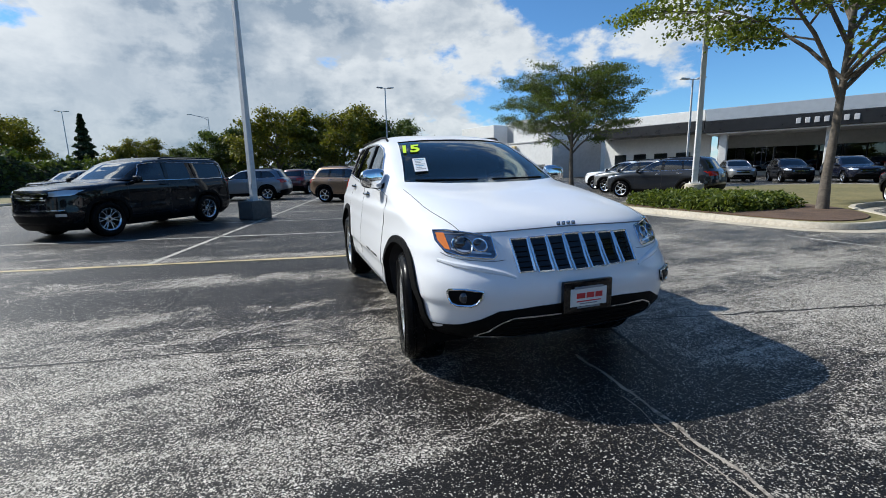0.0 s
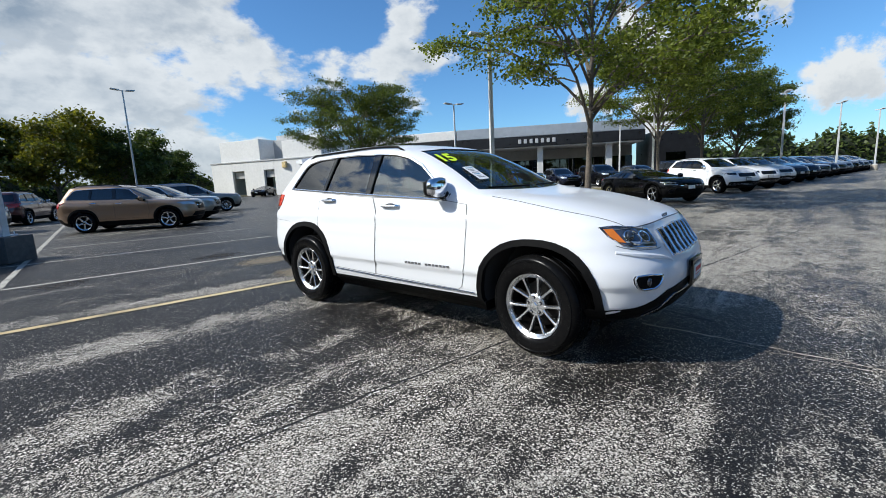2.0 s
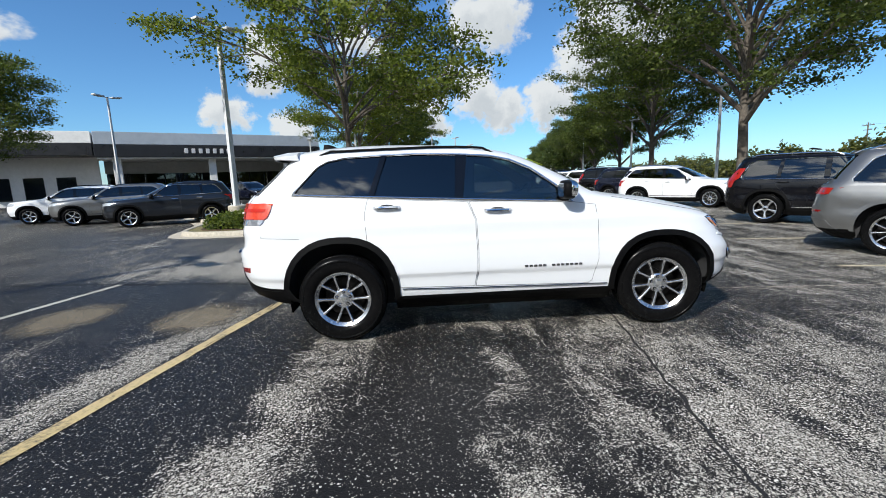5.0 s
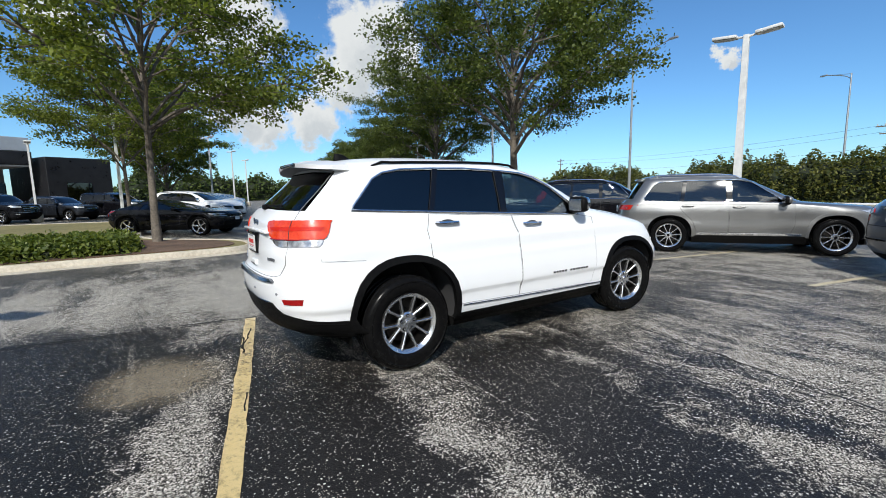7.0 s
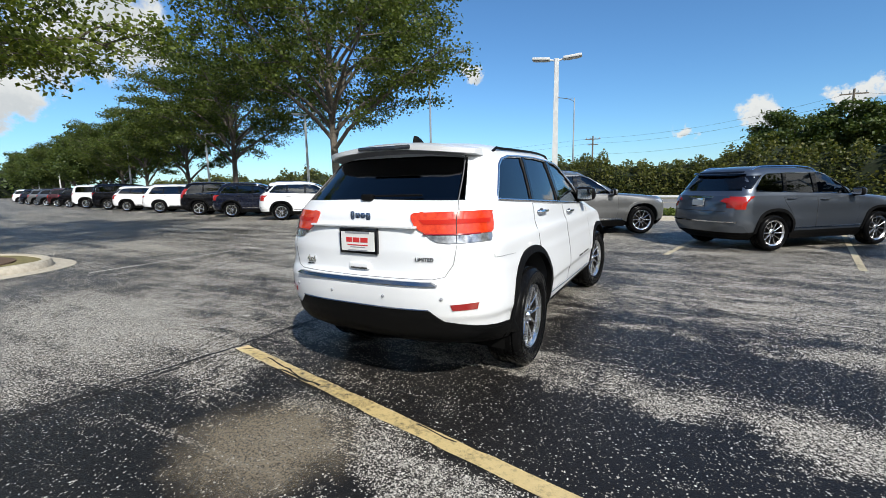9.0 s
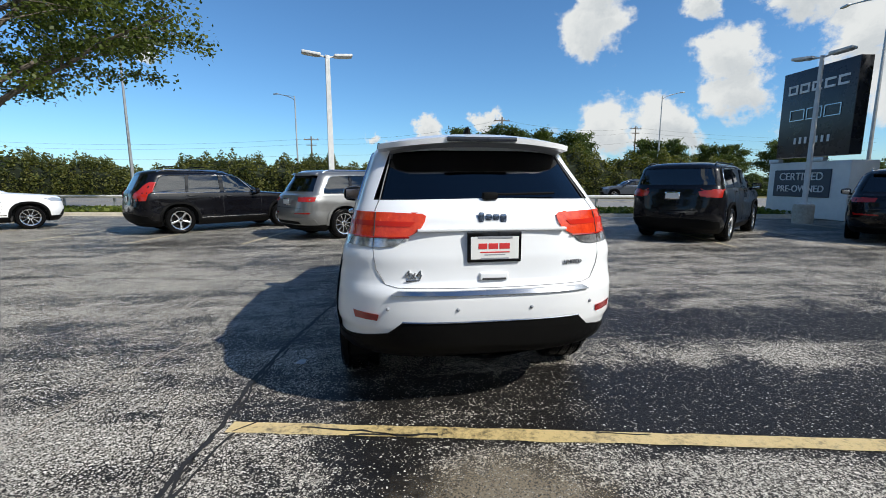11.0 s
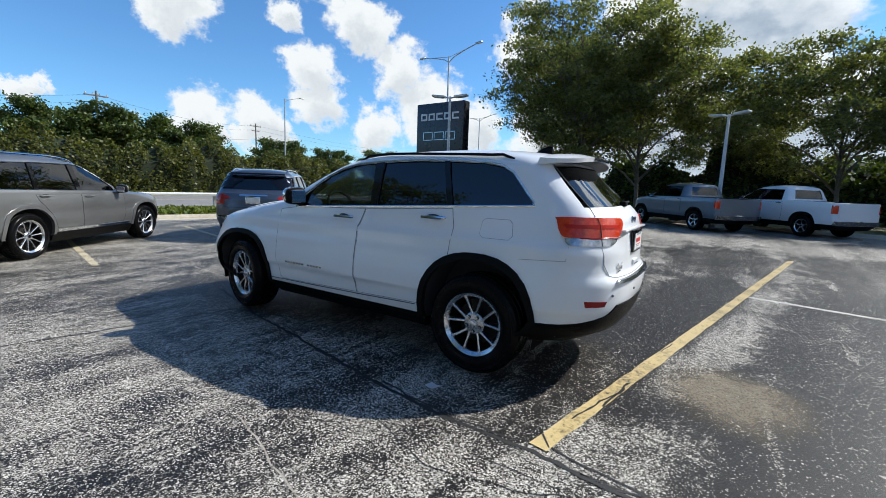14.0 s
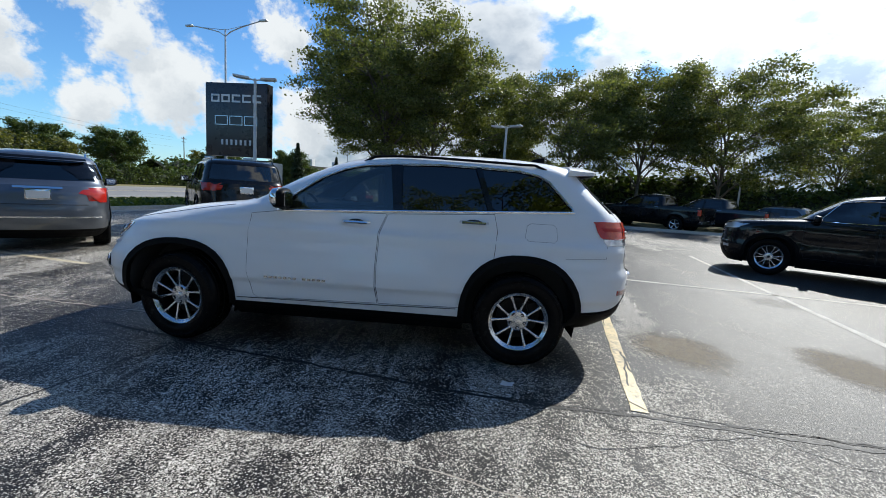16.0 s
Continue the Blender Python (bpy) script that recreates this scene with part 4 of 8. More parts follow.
            ra, fb = sorted(ra, key=lambda p: p[1]), sorted(fb, key=lambda p: p[1])
            quad = [ra[0], ra[1], fb[1], fb[0]]
            part("pillar_trim", patch(grown(quad, 0.004), sh.side(sg), 0.006, 0.04, 0.006), gloss_black, car)
        # bright trim round the panes
        if s.get("bright", True):
            loop = [panes[0][0], *panes[0][1:-1]]
            for p in panes[1:-1]:
                loop += p[1:-1]
            loop += panes[-1][1:]
            bm = bmesh.new()
            tube(bm, offset_line(sh, sg, along(grown(loop, 0.010), 0.06, True), 0.003), s.get("trim_r", 0.008), 6, True)
            part("window_trim", bm, s.get("bright_mat", chrome), car)
    part("windscreen", patch(grown(ws, 0.008), sh.nose, -0.010, 0.07, 0.005), s.get("glass_screen", s["glass_front"]), car)
    if rg:
        part("rear_window", patch(grown(rg, 0.008), sh.tail, -0.010, 0.12, 0.005), s.get("glass_back", s["glass_rear"]), car)
    # seats and dashboard
    zf = s.get("cabin", 0.95) - 0.08
    for x in (0.37, -0.37):
        bm = bmesh.new()
        seat_mesh(bm, x, s["yB"] + 0.32, zf, 0.48, min(H - zf - 0.42, 0.6))
        part("front_seat", bm, cloth_black, car)
    if s.get("rear_seats", True):
        bm = bmesh.new()
        seat_mesh(bm, 0, s["yC"] + 0.42, zf, 1.25, min(H - zf - 0.46, 0.55), False)
        for x in (0.42, -0.42):
            box(bm, (0.26, 0.09, 0.16), (x, s["yC"] + 0.08, zf + min(H - zf - 0.46, 0.55) + 0.10), 0.03, 2)
        part("rear_bench", bm, cloth_black, car)
    bm = bmesh.new()
    box(bm, (1.36, 0.42, 0.20), (0, s["yc"] - 0.30, s["zb"] - 0.12), 0.07, 3)
    part("dashboard", bm, black_plastic, car)
    bm = bmesh.new()
    c = Matrix.Translation((-0.37, s["yc"] - 0.62, s["zb"] - 0.03)) @ Euler((radians(-28), 0, 0)).to_matrix().to_4x4()
    tube(bm, [c @ Vector((0.18 * math.cos(a), 0, 0.18 * math.sin(a))) for a in np.linspace(0, 2 * math.pi, 24, endpoint=False)], 0.015, 6, True)
    box(bm, (0.14, 0.04, 0.12), c.translation, 0.02, 2)
    part("steering_wheel", bm, black_plastic, car)
    # doors: panels over a dark gap
    gap = s.get("gap", 0.0028)
    for sg in (1, -1):
        for nm, poly in s.get("doors", ()):
            bm = bmesh.new()
            tube(bm, [Vector(sh.side(sg)(a, b, 0.0015)) for a, b in along(grown(poly, gap * 0.5), 0.05, True)], gap, 5, True)
            part(nm + "_gap", bm, s.get("seam_mat", seam_black), car)
            d = part(nm, patch(poly, sh.side(sg), 0.0035, 0.022 if q > 1 else 0.08), col, car)
            if nm.endswith("door") and not nm.startswith("fuel"):
                ys = [p[0] for p in poly]
                hy, hz = min(ys) + 0.17, s["zb"] - 0.10 + s.get("handle_rise", 0.03) * (0 if nm.startswith("front") else 1)
                if "handle_at" in s:
                    hy, hz = s["handle_at"][0 if nm.startswith("front") else 1]
                    hy += min(ys)
                bm = bmesh.new()
                tube(bm, [(sg * (sh.half(hy + k, hz) + o), hy + k, hz) for k, o in ((-0.11, 0.005), (-0.095, 0.028), (0, 0.034), (0.095, 0.028), (0.11, 0.005))], 0.014, 8)
                part("handle", bm, s.get("handle_mat", chrome), d)
                # flat dark disc on the door: a recess's shade put into colour
                bm = bmesh.new()
                lathe(bm, [(0.0005, 0), (0.032, 0)], 12, "x", close=False)
                bmesh.ops.transform(bm, matrix=Matrix.Translation((sg * (sh.half(hy, hz) + 0.005), hy, hz)) @ Matrix.Diagonal((1, 2.2, 0.8, 1)), verts=bm.verts)
                part("handle_cup_shade", bm, seam_black, d)
    # mirrors
    my, mz = s["mirror"][:2]
    for sg in (1, -1):
        bm = bmesh.new()
        x0 = sh.half(my, mz) - 0.02 + s.get("mirror_out", 0.17) - 0.17
        pod(bm, (0.108, 0.062, 0.082), (sg * (x0 + 0.165), my - 0.045, mz + 0.055))
        tube(bm, [(sg * (sh.half(my, mz) - 0.03), my + 0.03, mz - 0.02), (sg * (x0 + 0.06), my + 0.01, mz - 0.005), (sg * (x0 + 0.12), my - 0.03, mz + 0.01)], 0.03, 8, taper=[0.040, 0.032, 0.026])
        mi = part("mirror", bm, black_plastic, car)
        bm = bmesh.new()
        pod(bm, (0.112, 0.068, 0.084), (sg * (x0 + 0.166), my - 0.040, mz + 0.060), 0.6, my - 0.045)
        part("mirror_cap", bm, s.get("mirror_mat", col), mi)
        bm = bmesh.new()
        box(bm, (0.160, 0.006, 0.115), (sg * (x0 + 0.165), my - 0.1065, mz + 0.055), 0.0025, 1)
        part("mirror_glass", bm, chrome, mi)
    # roof rails
    if s.get("rails"):
        y0, y1 = s["rails"]
        for sg in (1, -1):
            xr = s["wr"] - 0.10
            zt = lambda y: [z for z in np.linspace(H - 0.2, H, 80) if sh.half(y, z) > xr][-1]
            pts = [(sg * xr, y1, zt(y1) - 0.01), (sg * xr, y1 + 0.10, zt(y1 + 0.1) + 0.024)] + [(sg * xr, y, zt(y) + s.get("rail_up", 0.034)) for y in np.linspace(y1 + 0.2, y0 - 0.2, 9)] + [(sg * xr, y0 - 0.10, zt(y0 - 0.1) + 0.024), (sg * xr, y0, zt(y0) - 0.01)]
            bm = bmesh.new()
            tube(bm, pts, s.get("rail_r", 0.018), 8)
            part("roof_rail", bm, s.get("rail_mat", black_plastic), car)
    # lamps, grille and plates: outlines given for the right half, doubled on the left
    for nm, where, poly, mat, off, *rest in s.get("skins", ()):
        for sg in ((1, -1) if where.endswith("2") else (1,)):
            if where.startswith("side"):
                bm = patch(poly, sh.side(sg), off, 0.06, 0.02)
            else:
                bm = patch([(sg * a, b) for a, b in poly], sh.nose if where.startswith("nose") else sh.tail, off, 0.06, 0.02)
            part(nm, bm, mat, car, rest[0] if rest else "")
    # plates
    for end, z, frame_mat in s.get("plates", ()):
        y = (sh.front(0.1, z) + 0.012) if end > 0 else (sh.rear(0.1, z) - 0.012)
        bm = bmesh.new()
        box(bm, (0.32, 0.02, 0.17), (0, y, z), 0.006, 2)
        pl = part("number_plate", bm, frame_mat, car)
        bm = bmesh.new()
        box(bm, (0.29, 0.008, 0.12), (0, y + 0.009 * end, z), 0.003, 1)
        part("plate_face", bm, plate_white, pl)
    add_wheels(car, s)
    car["shell"] = 0
    del car["shell"]
    return car, sh, body


def recolour(car, old, fresh):
    """Gives a copied car another paint."""
    for o in car.children_recursive:
        if o.type == "MESH" and o.data.materials and o.data.materials[0] == old:
            o.data = o.data.copy()
            o.data.materials[0] = fresh
    return car

# ---- the lot ----
O2, TURN = Vector((3.75, -3.385, 0)), radians(-12.2)
E1, E2 = Vector((math.cos(TURN), math.sin(TURN), 0)), Vector((-math.sin(TURN), math.cos(TURN), 0))


def lot(u, v, z=0.0):
    """A place in the grid of the parking stalls."""
    return O2 + E1 * u + E2 * v + Vector((0, 0, z))


def sheet(name, pts, z, mat, label="", category="", thick=0.0, kind="structure"):
    bm = bmesh.new()
    f = bm.faces.new([bm.verts.new((p[0], p[1], z)) for p in pts])
    if thick:
        r = bmesh.ops.extrude_face_region(bm, geom=[f])
        for v in (g for g in r["geom"] if isinstance(g, bmesh.types.BMVert)):
            v.co.z = z - thick
    bmesh.ops.triangulate(bm, faces=[f for f in bm.faces if len(f.verts) > 4])
    return tagged(part(name, bm, mat, None, "", 0), label, category, "", kind)


def disc(name, r, z, mat, label, category):
    bm = bmesh.new()
    bmesh.ops.create_circle(bm, cap_ends=True, radius=r, segments=96)
    bmesh.ops.translate(bm, vec=(0, 0, z), verts=bm.verts)
    return tagged(part(name, bm, mat, None, "", 0), label, category, "", "structure")


disc("ground", 3000, -0.10, grass_mat, "flat dry green grassland reaching the horizon", "ground")
# the lot's asphalt, as one slab with a thin edge
LOT = [lot(-140, 15.6), lot(9.0, 15.6), lot(12.5, 14.2), lot(15.2, 9.5), lot(15.8, 3.5), lot(15.8, -60), lot(-140, -60)]
sheet("pavement", LOT, 0.0, asphalt, "worn dark asphalt of the parking lot with bare pale aggregate", "pavement", 0.12)
# the street beyond
ROAD = [lot(-220, 22.5), lot(260, 22.5), lot(260, 37.5), lot(-220, 37.5)]
sheet("road", ROAD, -0.02, road_grey, "pale grey street running past the lot", "road", 0.08)
for v in (24.0, 29.6, 30.4, 36.0):
    sheet("lane_line", [lot(-200, v), lot(220, v), lot(220, v + 0.14), lot(-200, v + 0.14)], -0.012, pale_line if 29 < v < 31 else white_line, "painted line along the street", "road line", 0.008)


def kerb(pts, closed=False, w=0.16, h=0.14, name="kerb", gutter=0.35):
    """A concrete kerb with a rounded top and a flat gutter on its left side, as a real step."""
    bm = bmesh.new()
    prof = [(-w, -0.10), (-w, h - 0.02), (-w + 0.02, h), (-0.025, h), (0, h - 0.03), (0.015, 0.012), (gutter, 0.006), (gutter, -0.05)]
    p2 = [Vector(p[:2]) for p in pts]
    rows, n = [], len(p2)
    for i, p in enumerate(p2):
        a = p2[i - 1] if i or closed else p
        b = p2[(i + 1) % n] if i < n - 1 or closed else p
        d = (b - a).normalized()
        nrm = Vector((-d.y, d.x))
        rows.append([bm.verts.new((p.x + nrm.x * o, p.y + nrm.y * o, z)) for o, z in prof])
    for i in range(n if closed else n - 1):
        a, b = rows[i], rows[(i + 1) % n]
        for k in range(len(prof) - 1):
            bm.faces.new((a[k], b[k], b[k + 1], a[k + 1]))
    return tagged(part(name, bm, concrete, None, "", 40), "weathered pale concrete kerb with a gutter pan", "kerb", "", "structure")


def smooth_line(pts, k=6, closed=False):
    """Catmull-Rom through the points."""
    p, out, n = [Vector(q) for q in pts], [], len(pts)
    for i in range(n if closed else n - 1):
        a = p[i - 1] if i or closed else p[0] * 2 - p[1]
        b, c = p[i], p[(i + 1) % n]
        d = p[(i + 2) % n] if i < n - 2 or closed else c * 2 - b
        for j in range(k):
            t = j / k
            out.append(0.5 * (2 * b + (c - a) * t + (2 * a - 5 * b + 4 * c - d) * t * t + (3 * b - a - 3 * c + d) * t**3))
    if not closed:
        out.append(p[-1])
    return out


# outer kerb, lot side on the left of its run
EDGE = smooth_line([lot(12.9, -60)[:2], lot(15.8, -30)[:2], lot(15.8, 3.0)[:2], lot(15.2, 9.2)[:2], lot(12.6, 13.9)[:2], lot(9, 15.4)[:2], lot(0, 15.6)[:2], lot(-60, 15.6)[:2], lot(-140, 15.6)[:2]], 6)
kerb([(*p, 0) for p in EDGE])
sheet("verge", [lot(-140, 15.8), lot(9, 15.8), lot(12.8, 14.3), lot(15.5, 9.5), lot(16.0, 3.5), lot(16.0, -60), lot(45, -60), lot(45, 22.2), lot(-140, 22.2)], 0.05, grass_mat, "strip of rough mown grass along the street", "grass", 0.12)
# island with lawn, mulch and a shrub bed
ISLE = smooth_line([(-9.2, -7.75), (-8.35, -7.3), (-8.1, -6.2), (-8.15, -4.0), (-8.2, -2.0), (-8.5, -1.05), (-9.4, -0.75), (-10.8, -1.1), (-13.5, -3.2), (-18.5, -3.2), (-24, -2.4), (-27, -5), (-27.5, -11), (-22, -13.5), (-15.5, -10.4), (-12, -8.4)], 5, True)
kerb([(*p, 0) for p in ISLE][::-1], True)
inner = [(p.x + (-15 - p.x) * 0.008, p.y + (-5.5 - p.y) * 0.012) for p in ISLE]
sheet("lawn", inner, 0.12, grass_mat, "dry lawn on the kerbed island", "grass", 0.2)
BED = smooth_line([(-9.5, -7.3), (-8.75, -6.9), (-8.55, -5.5), (-8.55, -3.0), (-8.75, -1.6), (-9.6, -1.2), (-10.9, -1.7), (-12.3, -3.2), (-12.8, -4.8), (-12.8, -6.6), (-11.6, -7.4)], 4, True)
sheet("mulch_bed", [p[:] for p in BED], 0.145, mulch, "brown bark mulch under the island's tree", "mulch", 0.05)


def stripe(u0, v0, u1, v1, w, mat, label, z=0.004):
    a, b = lot(u0, v0), lot(u1, v1)
    d = (b - a).normalized()
    s = Vector((-d.y, d.x, 0)) * w / 2
    n = max(int((b - a).length / 0.12), 2)
    bm = bmesh.new()
    rows = []
    for i in range(n + 1):
        p = a + (b - a) * i / n
        j = [noise.noise(Vector((p.x * 9, p.y * 9, k * 7.1))) * 0.022 + noise.noise(Vector((p.x * 2.3, p.y * 2.3, 3 + k * 5.3))) * 0.012 for k in (0, 1)]
        rows.append([bm.verts.new((*(p + s * (1 + j[0] / w))[:2], z)), bm.verts.new((*(p - s * (1 + j[1] / w))[:2], z)), bm.verts.new((*(p - s)[:2], z - 0.003)), bm.verts.new((*(p + s)[:2], z - 0.003))])
    for r, q in zip(rows, rows[1:]):
        bm.faces.new((r[0], r[1], q[1], q[0]))
    return tagged(part("parking_line", bm, mat, None, "", 0), label, "parking line", "stall lines", "structure")


stripe(-5.42, 0, 5.1, 0, 0.112, yellow_line, "worn yellow stall line behind the white car", 0.006)
stripe(0, -0.06, -0.15, -30, 0.10, white_line, "worn white line between two rows of stalls")
for k in range(1, 10):
    stripe(-5.3, -3.02 * k, 5.2, -3.02 * k, 0.10, white_line, "worn white stall line")
for k in range(-14, 6):
    stripe(1.5 + 2.76 * (k - 2) - 2.4, 7.4, 1.5 + 2.76 * (k - 2) - 2.4, 13.0, 0.10, pale_line, "faded stall line in the row by the street")


def ribbon(name, pts, w, mat, label, z=0.003, seed=1, category="crack"):
    """A thin wandering strip on the ground."""
    line = along([tuple(p) for p in pts], 0.07)
    bm = bmesh.new()
    rows = []
    for i, p in enumerate(line):
        a, b = line[max(i - 1, 0)], line[min(i + 1, len(line) - 1)]
        d = Vector((b[0] - a[0], b[1] - a[1])).normalized()
        o = 0.030 * noise.noise(Vector((i * 0.31, seed, 0))) + 0.016 * noise.noise(Vector((i * 1.1, seed, 5)))
        k = w * (0.55 + 0.9 * abs(noise.noise(Vector((i * 0.5, seed, 9)))))
        c = (p[0] - d.y * o, p[1] + d.x * o)
        rows.append([bm.verts.new((c[0] - d.y * k * s, c[1] + d.x * k * s, z)) for s in (1, -1)])
    for r, q in zip(rows, rows[1:]):
        bm.faces.new((r[0], r[1], q[1], q[0]))
    return tagged(part(name, bm, mat, None, "", 0), label, category, "", "structure")


CRACK = "dark crack wandering through the asphalt"
ribbon("crack", [(9.5, -0.65), (3.68, 0.52), (2.5, 0.75), (0.9, 1.08), (-1.2, 1.50), (-3.6, 2.09), (-9, 3.3)], 0.016, crack_fill, CRACK, 0.003, 2)
ribbon("crack", [(-0.6, 2.4), (-1.03, 0.96), (-1.19, 0.17), (-1.37, -0.54), (-1.50, -1.18), (-1.58, -1.65), (-1.60, -2.23), (-1.70, -2.79), (-1.81, -3.62), (-2.2, -6.0), (-2.7, -9.5)], 0.024, crack_fill, CRACK, 0.003, 3)
ribbon("crack", [(-1.42, -1.0), (-1.56, -1.7), (-1.52, -2.3), (-1.62, -2.8), (-1.72, -3.5), (-2.05, -5.5)], 0.013, crack_fill, CRACK, 0.003, 4)
ribbon("crack", [(-1.64, -2.5), (-1.68, -3.2), (-1.90, -4.4), (-2.25, -6.0), (-2.6, -8.2)], 0.010, crack_fill, CRACK, 0.003, 14)
ribbon("crack", [(-1.70, -2.9), (-2.0, -3.25), (-2.12, -3.7), (-2.45, -3.95)], 0.005, crack_fill, CRACK, 0.003, 15)
ribbon("crack", [(-2.1, -2.5), (-2.35, -2.85), (-2.30, -3.3)], 0.005, crack_fill, CRACK, 0.003, 16)
bare_seam = material("bare_seam", (0.36, 0.32, 0.27), 0.85, 0.0, worn_line((0.40, 0.35, 0.29)))
SEAM = "pale worn seam in the asphalt"
ribbon("seam", [(-0.25, 1.9), (-0.18, 2.8), (-0.12, 3.3), (-0.06, 3.8), (0.08, 5.2), (0.3, 7.0)], 0.017, bare_seam, SEAM, 0.003, 31, "seam")
ribbon("seam", [(-0.13, 2.5), (-0.06, 3.0), (-0.05, 3.4), (0.06, 4.1)], 0.007, bare_seam, SEAM, 0.003, 32, "seam")
ribbon("seam", [(-2.3, -0.6), (-2.6, -1.6), (-2.75, -2.6), (-3.2, -3.8)], 0.008, bare_seam, SEAM, 0.003, 33, "seam")
for a, b, w in (((-5.0, 0.015), (-4.35, -0.035), 0.009), ((-4.7, -0.05), (-4.2, -0.02), 0.012), ((-3.3, 0.04), (-3.0, 0.03), 0.008), ((-5.38, -0.05), (-5.30, 0.06), 0.008), ((1.2, -0.05), (1.6, -0.04), 0.008)):
    p, q = lot(*a), lot(*b)
    ribbon("crack", [p[:2], q[:2]], w, crack_fill, "dark break in the worn yellow line", 0.008, int(abs(a[0]) * 10))
ribbon("crack", [(-1.32, -1.79), (-1.59, -1.91), (-1.80, -1.98), (-1.83, -2.71)], 0.005, crack_fill, CRACK, 0.003, 5)
ribbon("crack", [(-1.81, -1.27), (-2.05, -1.82), (-1.96, -2.18), (-1.76, -2.86)], 0.005, crack_fill, CRACK, 0.003, 6)
ribbon("crack", [(-2.09, -1.30), (-2.29, -1.24), (-2.53, -1.19), (-3.4, -1.3)], 0.004, crack_fill, CRACK, 0.003, 7)
ribbon("crack", [(0.3, -3.6), (-0.2, -4.1), (-0.9, -4.5), (-1.9, -4.7)], 0.004, crack_fill, CRACK, 0.003, 8)
ribbon("crack", [(6.5, 3.4), (4.2, 3.9), (1.5, 4.35), (-2.5, 5.2), (-6, 6.1)], 0.008, crack_fill, CRACK, 0.003, 9)
ribbon("crack", [(1.2, -6.9), (-1.0, -6.5), (-3.5, -5.8), (-7.5, -5.1)], 0.007, crack_fill, CRACK, 0.003, 10)


def blot(name, x, y, rx, ry, turn, mat, label, seed, z=0.002):
    """A ragged stain."""
    bm = bmesh.new()
    ring = []
    for i in range(48):
        a = 2 * math.pi * i / 48
        k = 1 + 0.30 * noise.noise(Vector((math.cos(a) * 1.3, math.sin(a) * 1.3, seed))) + 0.16 * noise.noise(Vector((math.cos(a) * 5, math.sin(a) * 5, seed)))
        px, py = rx * k * math.cos(a), ry * k * math.sin(a)
        c, s = math.cos(radians(turn)), math.sin(radians(turn))
        ring.append(bm.verts.new((x + c * px - s * py, y + s * px + c * py, z)))
    bm.faces.new(ring)
    bmesh.ops.triangulate(bm, faces=bm.faces[:])
    return tagged(part(name, bm, mat, None, "", 0), label, "stain", "", "structure")


def soft_edge(inner, most):
    """Fine dirt that thins out towards its rim, over the asphalt's own colour."""
    def build(n, b):
        g = n.add("ShaderNodeSeparateXYZ", {0: n.add("ShaderNodeMapping", {"Vector": n.add("ShaderNodeTexCoord").outputs["Generated"], "Location": (-0.5, -0.5, 0)}).outputs[0]})
        r = n.math("SQRT", n.math("ADD", n.math("POWER", g.outputs[0], 2.0), n.math("POWER", g.outputs[1], 2.0)))
        ob = n.add("ShaderNodeTexCoord").outputs["Object"]
        ragged = n.math("ADD", r, n.math("MULTIPLY", n.math("SUBTRACT", n.noise(ob, 3.5, 5.0, 0.7), 0.5), 0.42))
        veil = n.add("ShaderNodeMapRange", {0: ragged, 1: 0.16, 2: 0.42, 3: most, 4: 0.0}, interpolation_type="SMOOTHSTEP").outputs[0]
        grain = n.noise(ob, 80.0, 3.0, 0.8)
        link(n, b, "Alpha", n.math("MULTIPLY", veil, n.add("ShaderNodeMapRange", {0: grain, 1: 0.38, 2: 0.50, 3: 0.12, 4: 1.0}).outputs[0]))
        link(n, b, "Base Color", n.ramp(n.noise(ob, 60.0, 5.0, 0.7), (0.3, [c * 0.6 for c in inner]), (0.7, inner)))
    return build


sand_mat = material("sand_stain", (0.12, 0.10, 0.08), 0.9, 0.0, soft_edge((0.285, 0.235, 0.165), 0.80))
damp_mat = material("damp_stain", (0.05, 0.045, 0.04), 0.6, 0.0, soft_edge((0.040, 0.031, 0.024), 0.65))
blot("sand_stain", -0.15, -3.10, 0.80, 0.60, -12, sand_mat, "thin sandy stain on the asphalt", 3)
blot("sand_stain", -0.35, -4.72, 0.84, 0.62, -12, sand_mat, "thin sandy stain on the asphalt", 7)
blot("damp_stain", -0.10, -6.2, 0.7, 0.5, 10, damp_mat, "brown stain on the asphalt", 11)
blot("damp_stain", 2.4, -5.9, 0.6, 0.45, 30, damp_mat, "brown stain on the asphalt", 15)
a = [(-7.10, -1.0), (-7.05, 2.4)]
ribbon("parking_line", a, 0.05, white_line, "worn white line in the aisle", 0.004, 20, "parking line")

scrap = bmesh.new()
for k in range(3):
    scrap.verts.new((0.045 * (k - 1), -0.042 + 0.006 * k, 0.003 + 0.010 * (k != 1)))
    scrap.verts.new((0.045 * (k - 1) + 0.012, 0.038 - 0.010 * (k == 2), 0.004 + 0.006 * (k == 0)))
scrap.verts.ensure_lookup_table()
for k in (0, 2):
    scrap.faces.new([scrap.verts[i] for i in (k, k + 2, k + 3, k + 1)])
bmesh.ops.solidify(scrap, geom=scrap.faces[:], thickness=0.001)
bmesh.ops.transform(scrap, matrix=pose(-1.28, -1.36, 0.003, 0, 0, 75), verts=scrap.verts)
tagged(part("paper_scrap", scrap, paper_white, None, "", 0), "small crumpled white scrap on the asphalt", "litter")

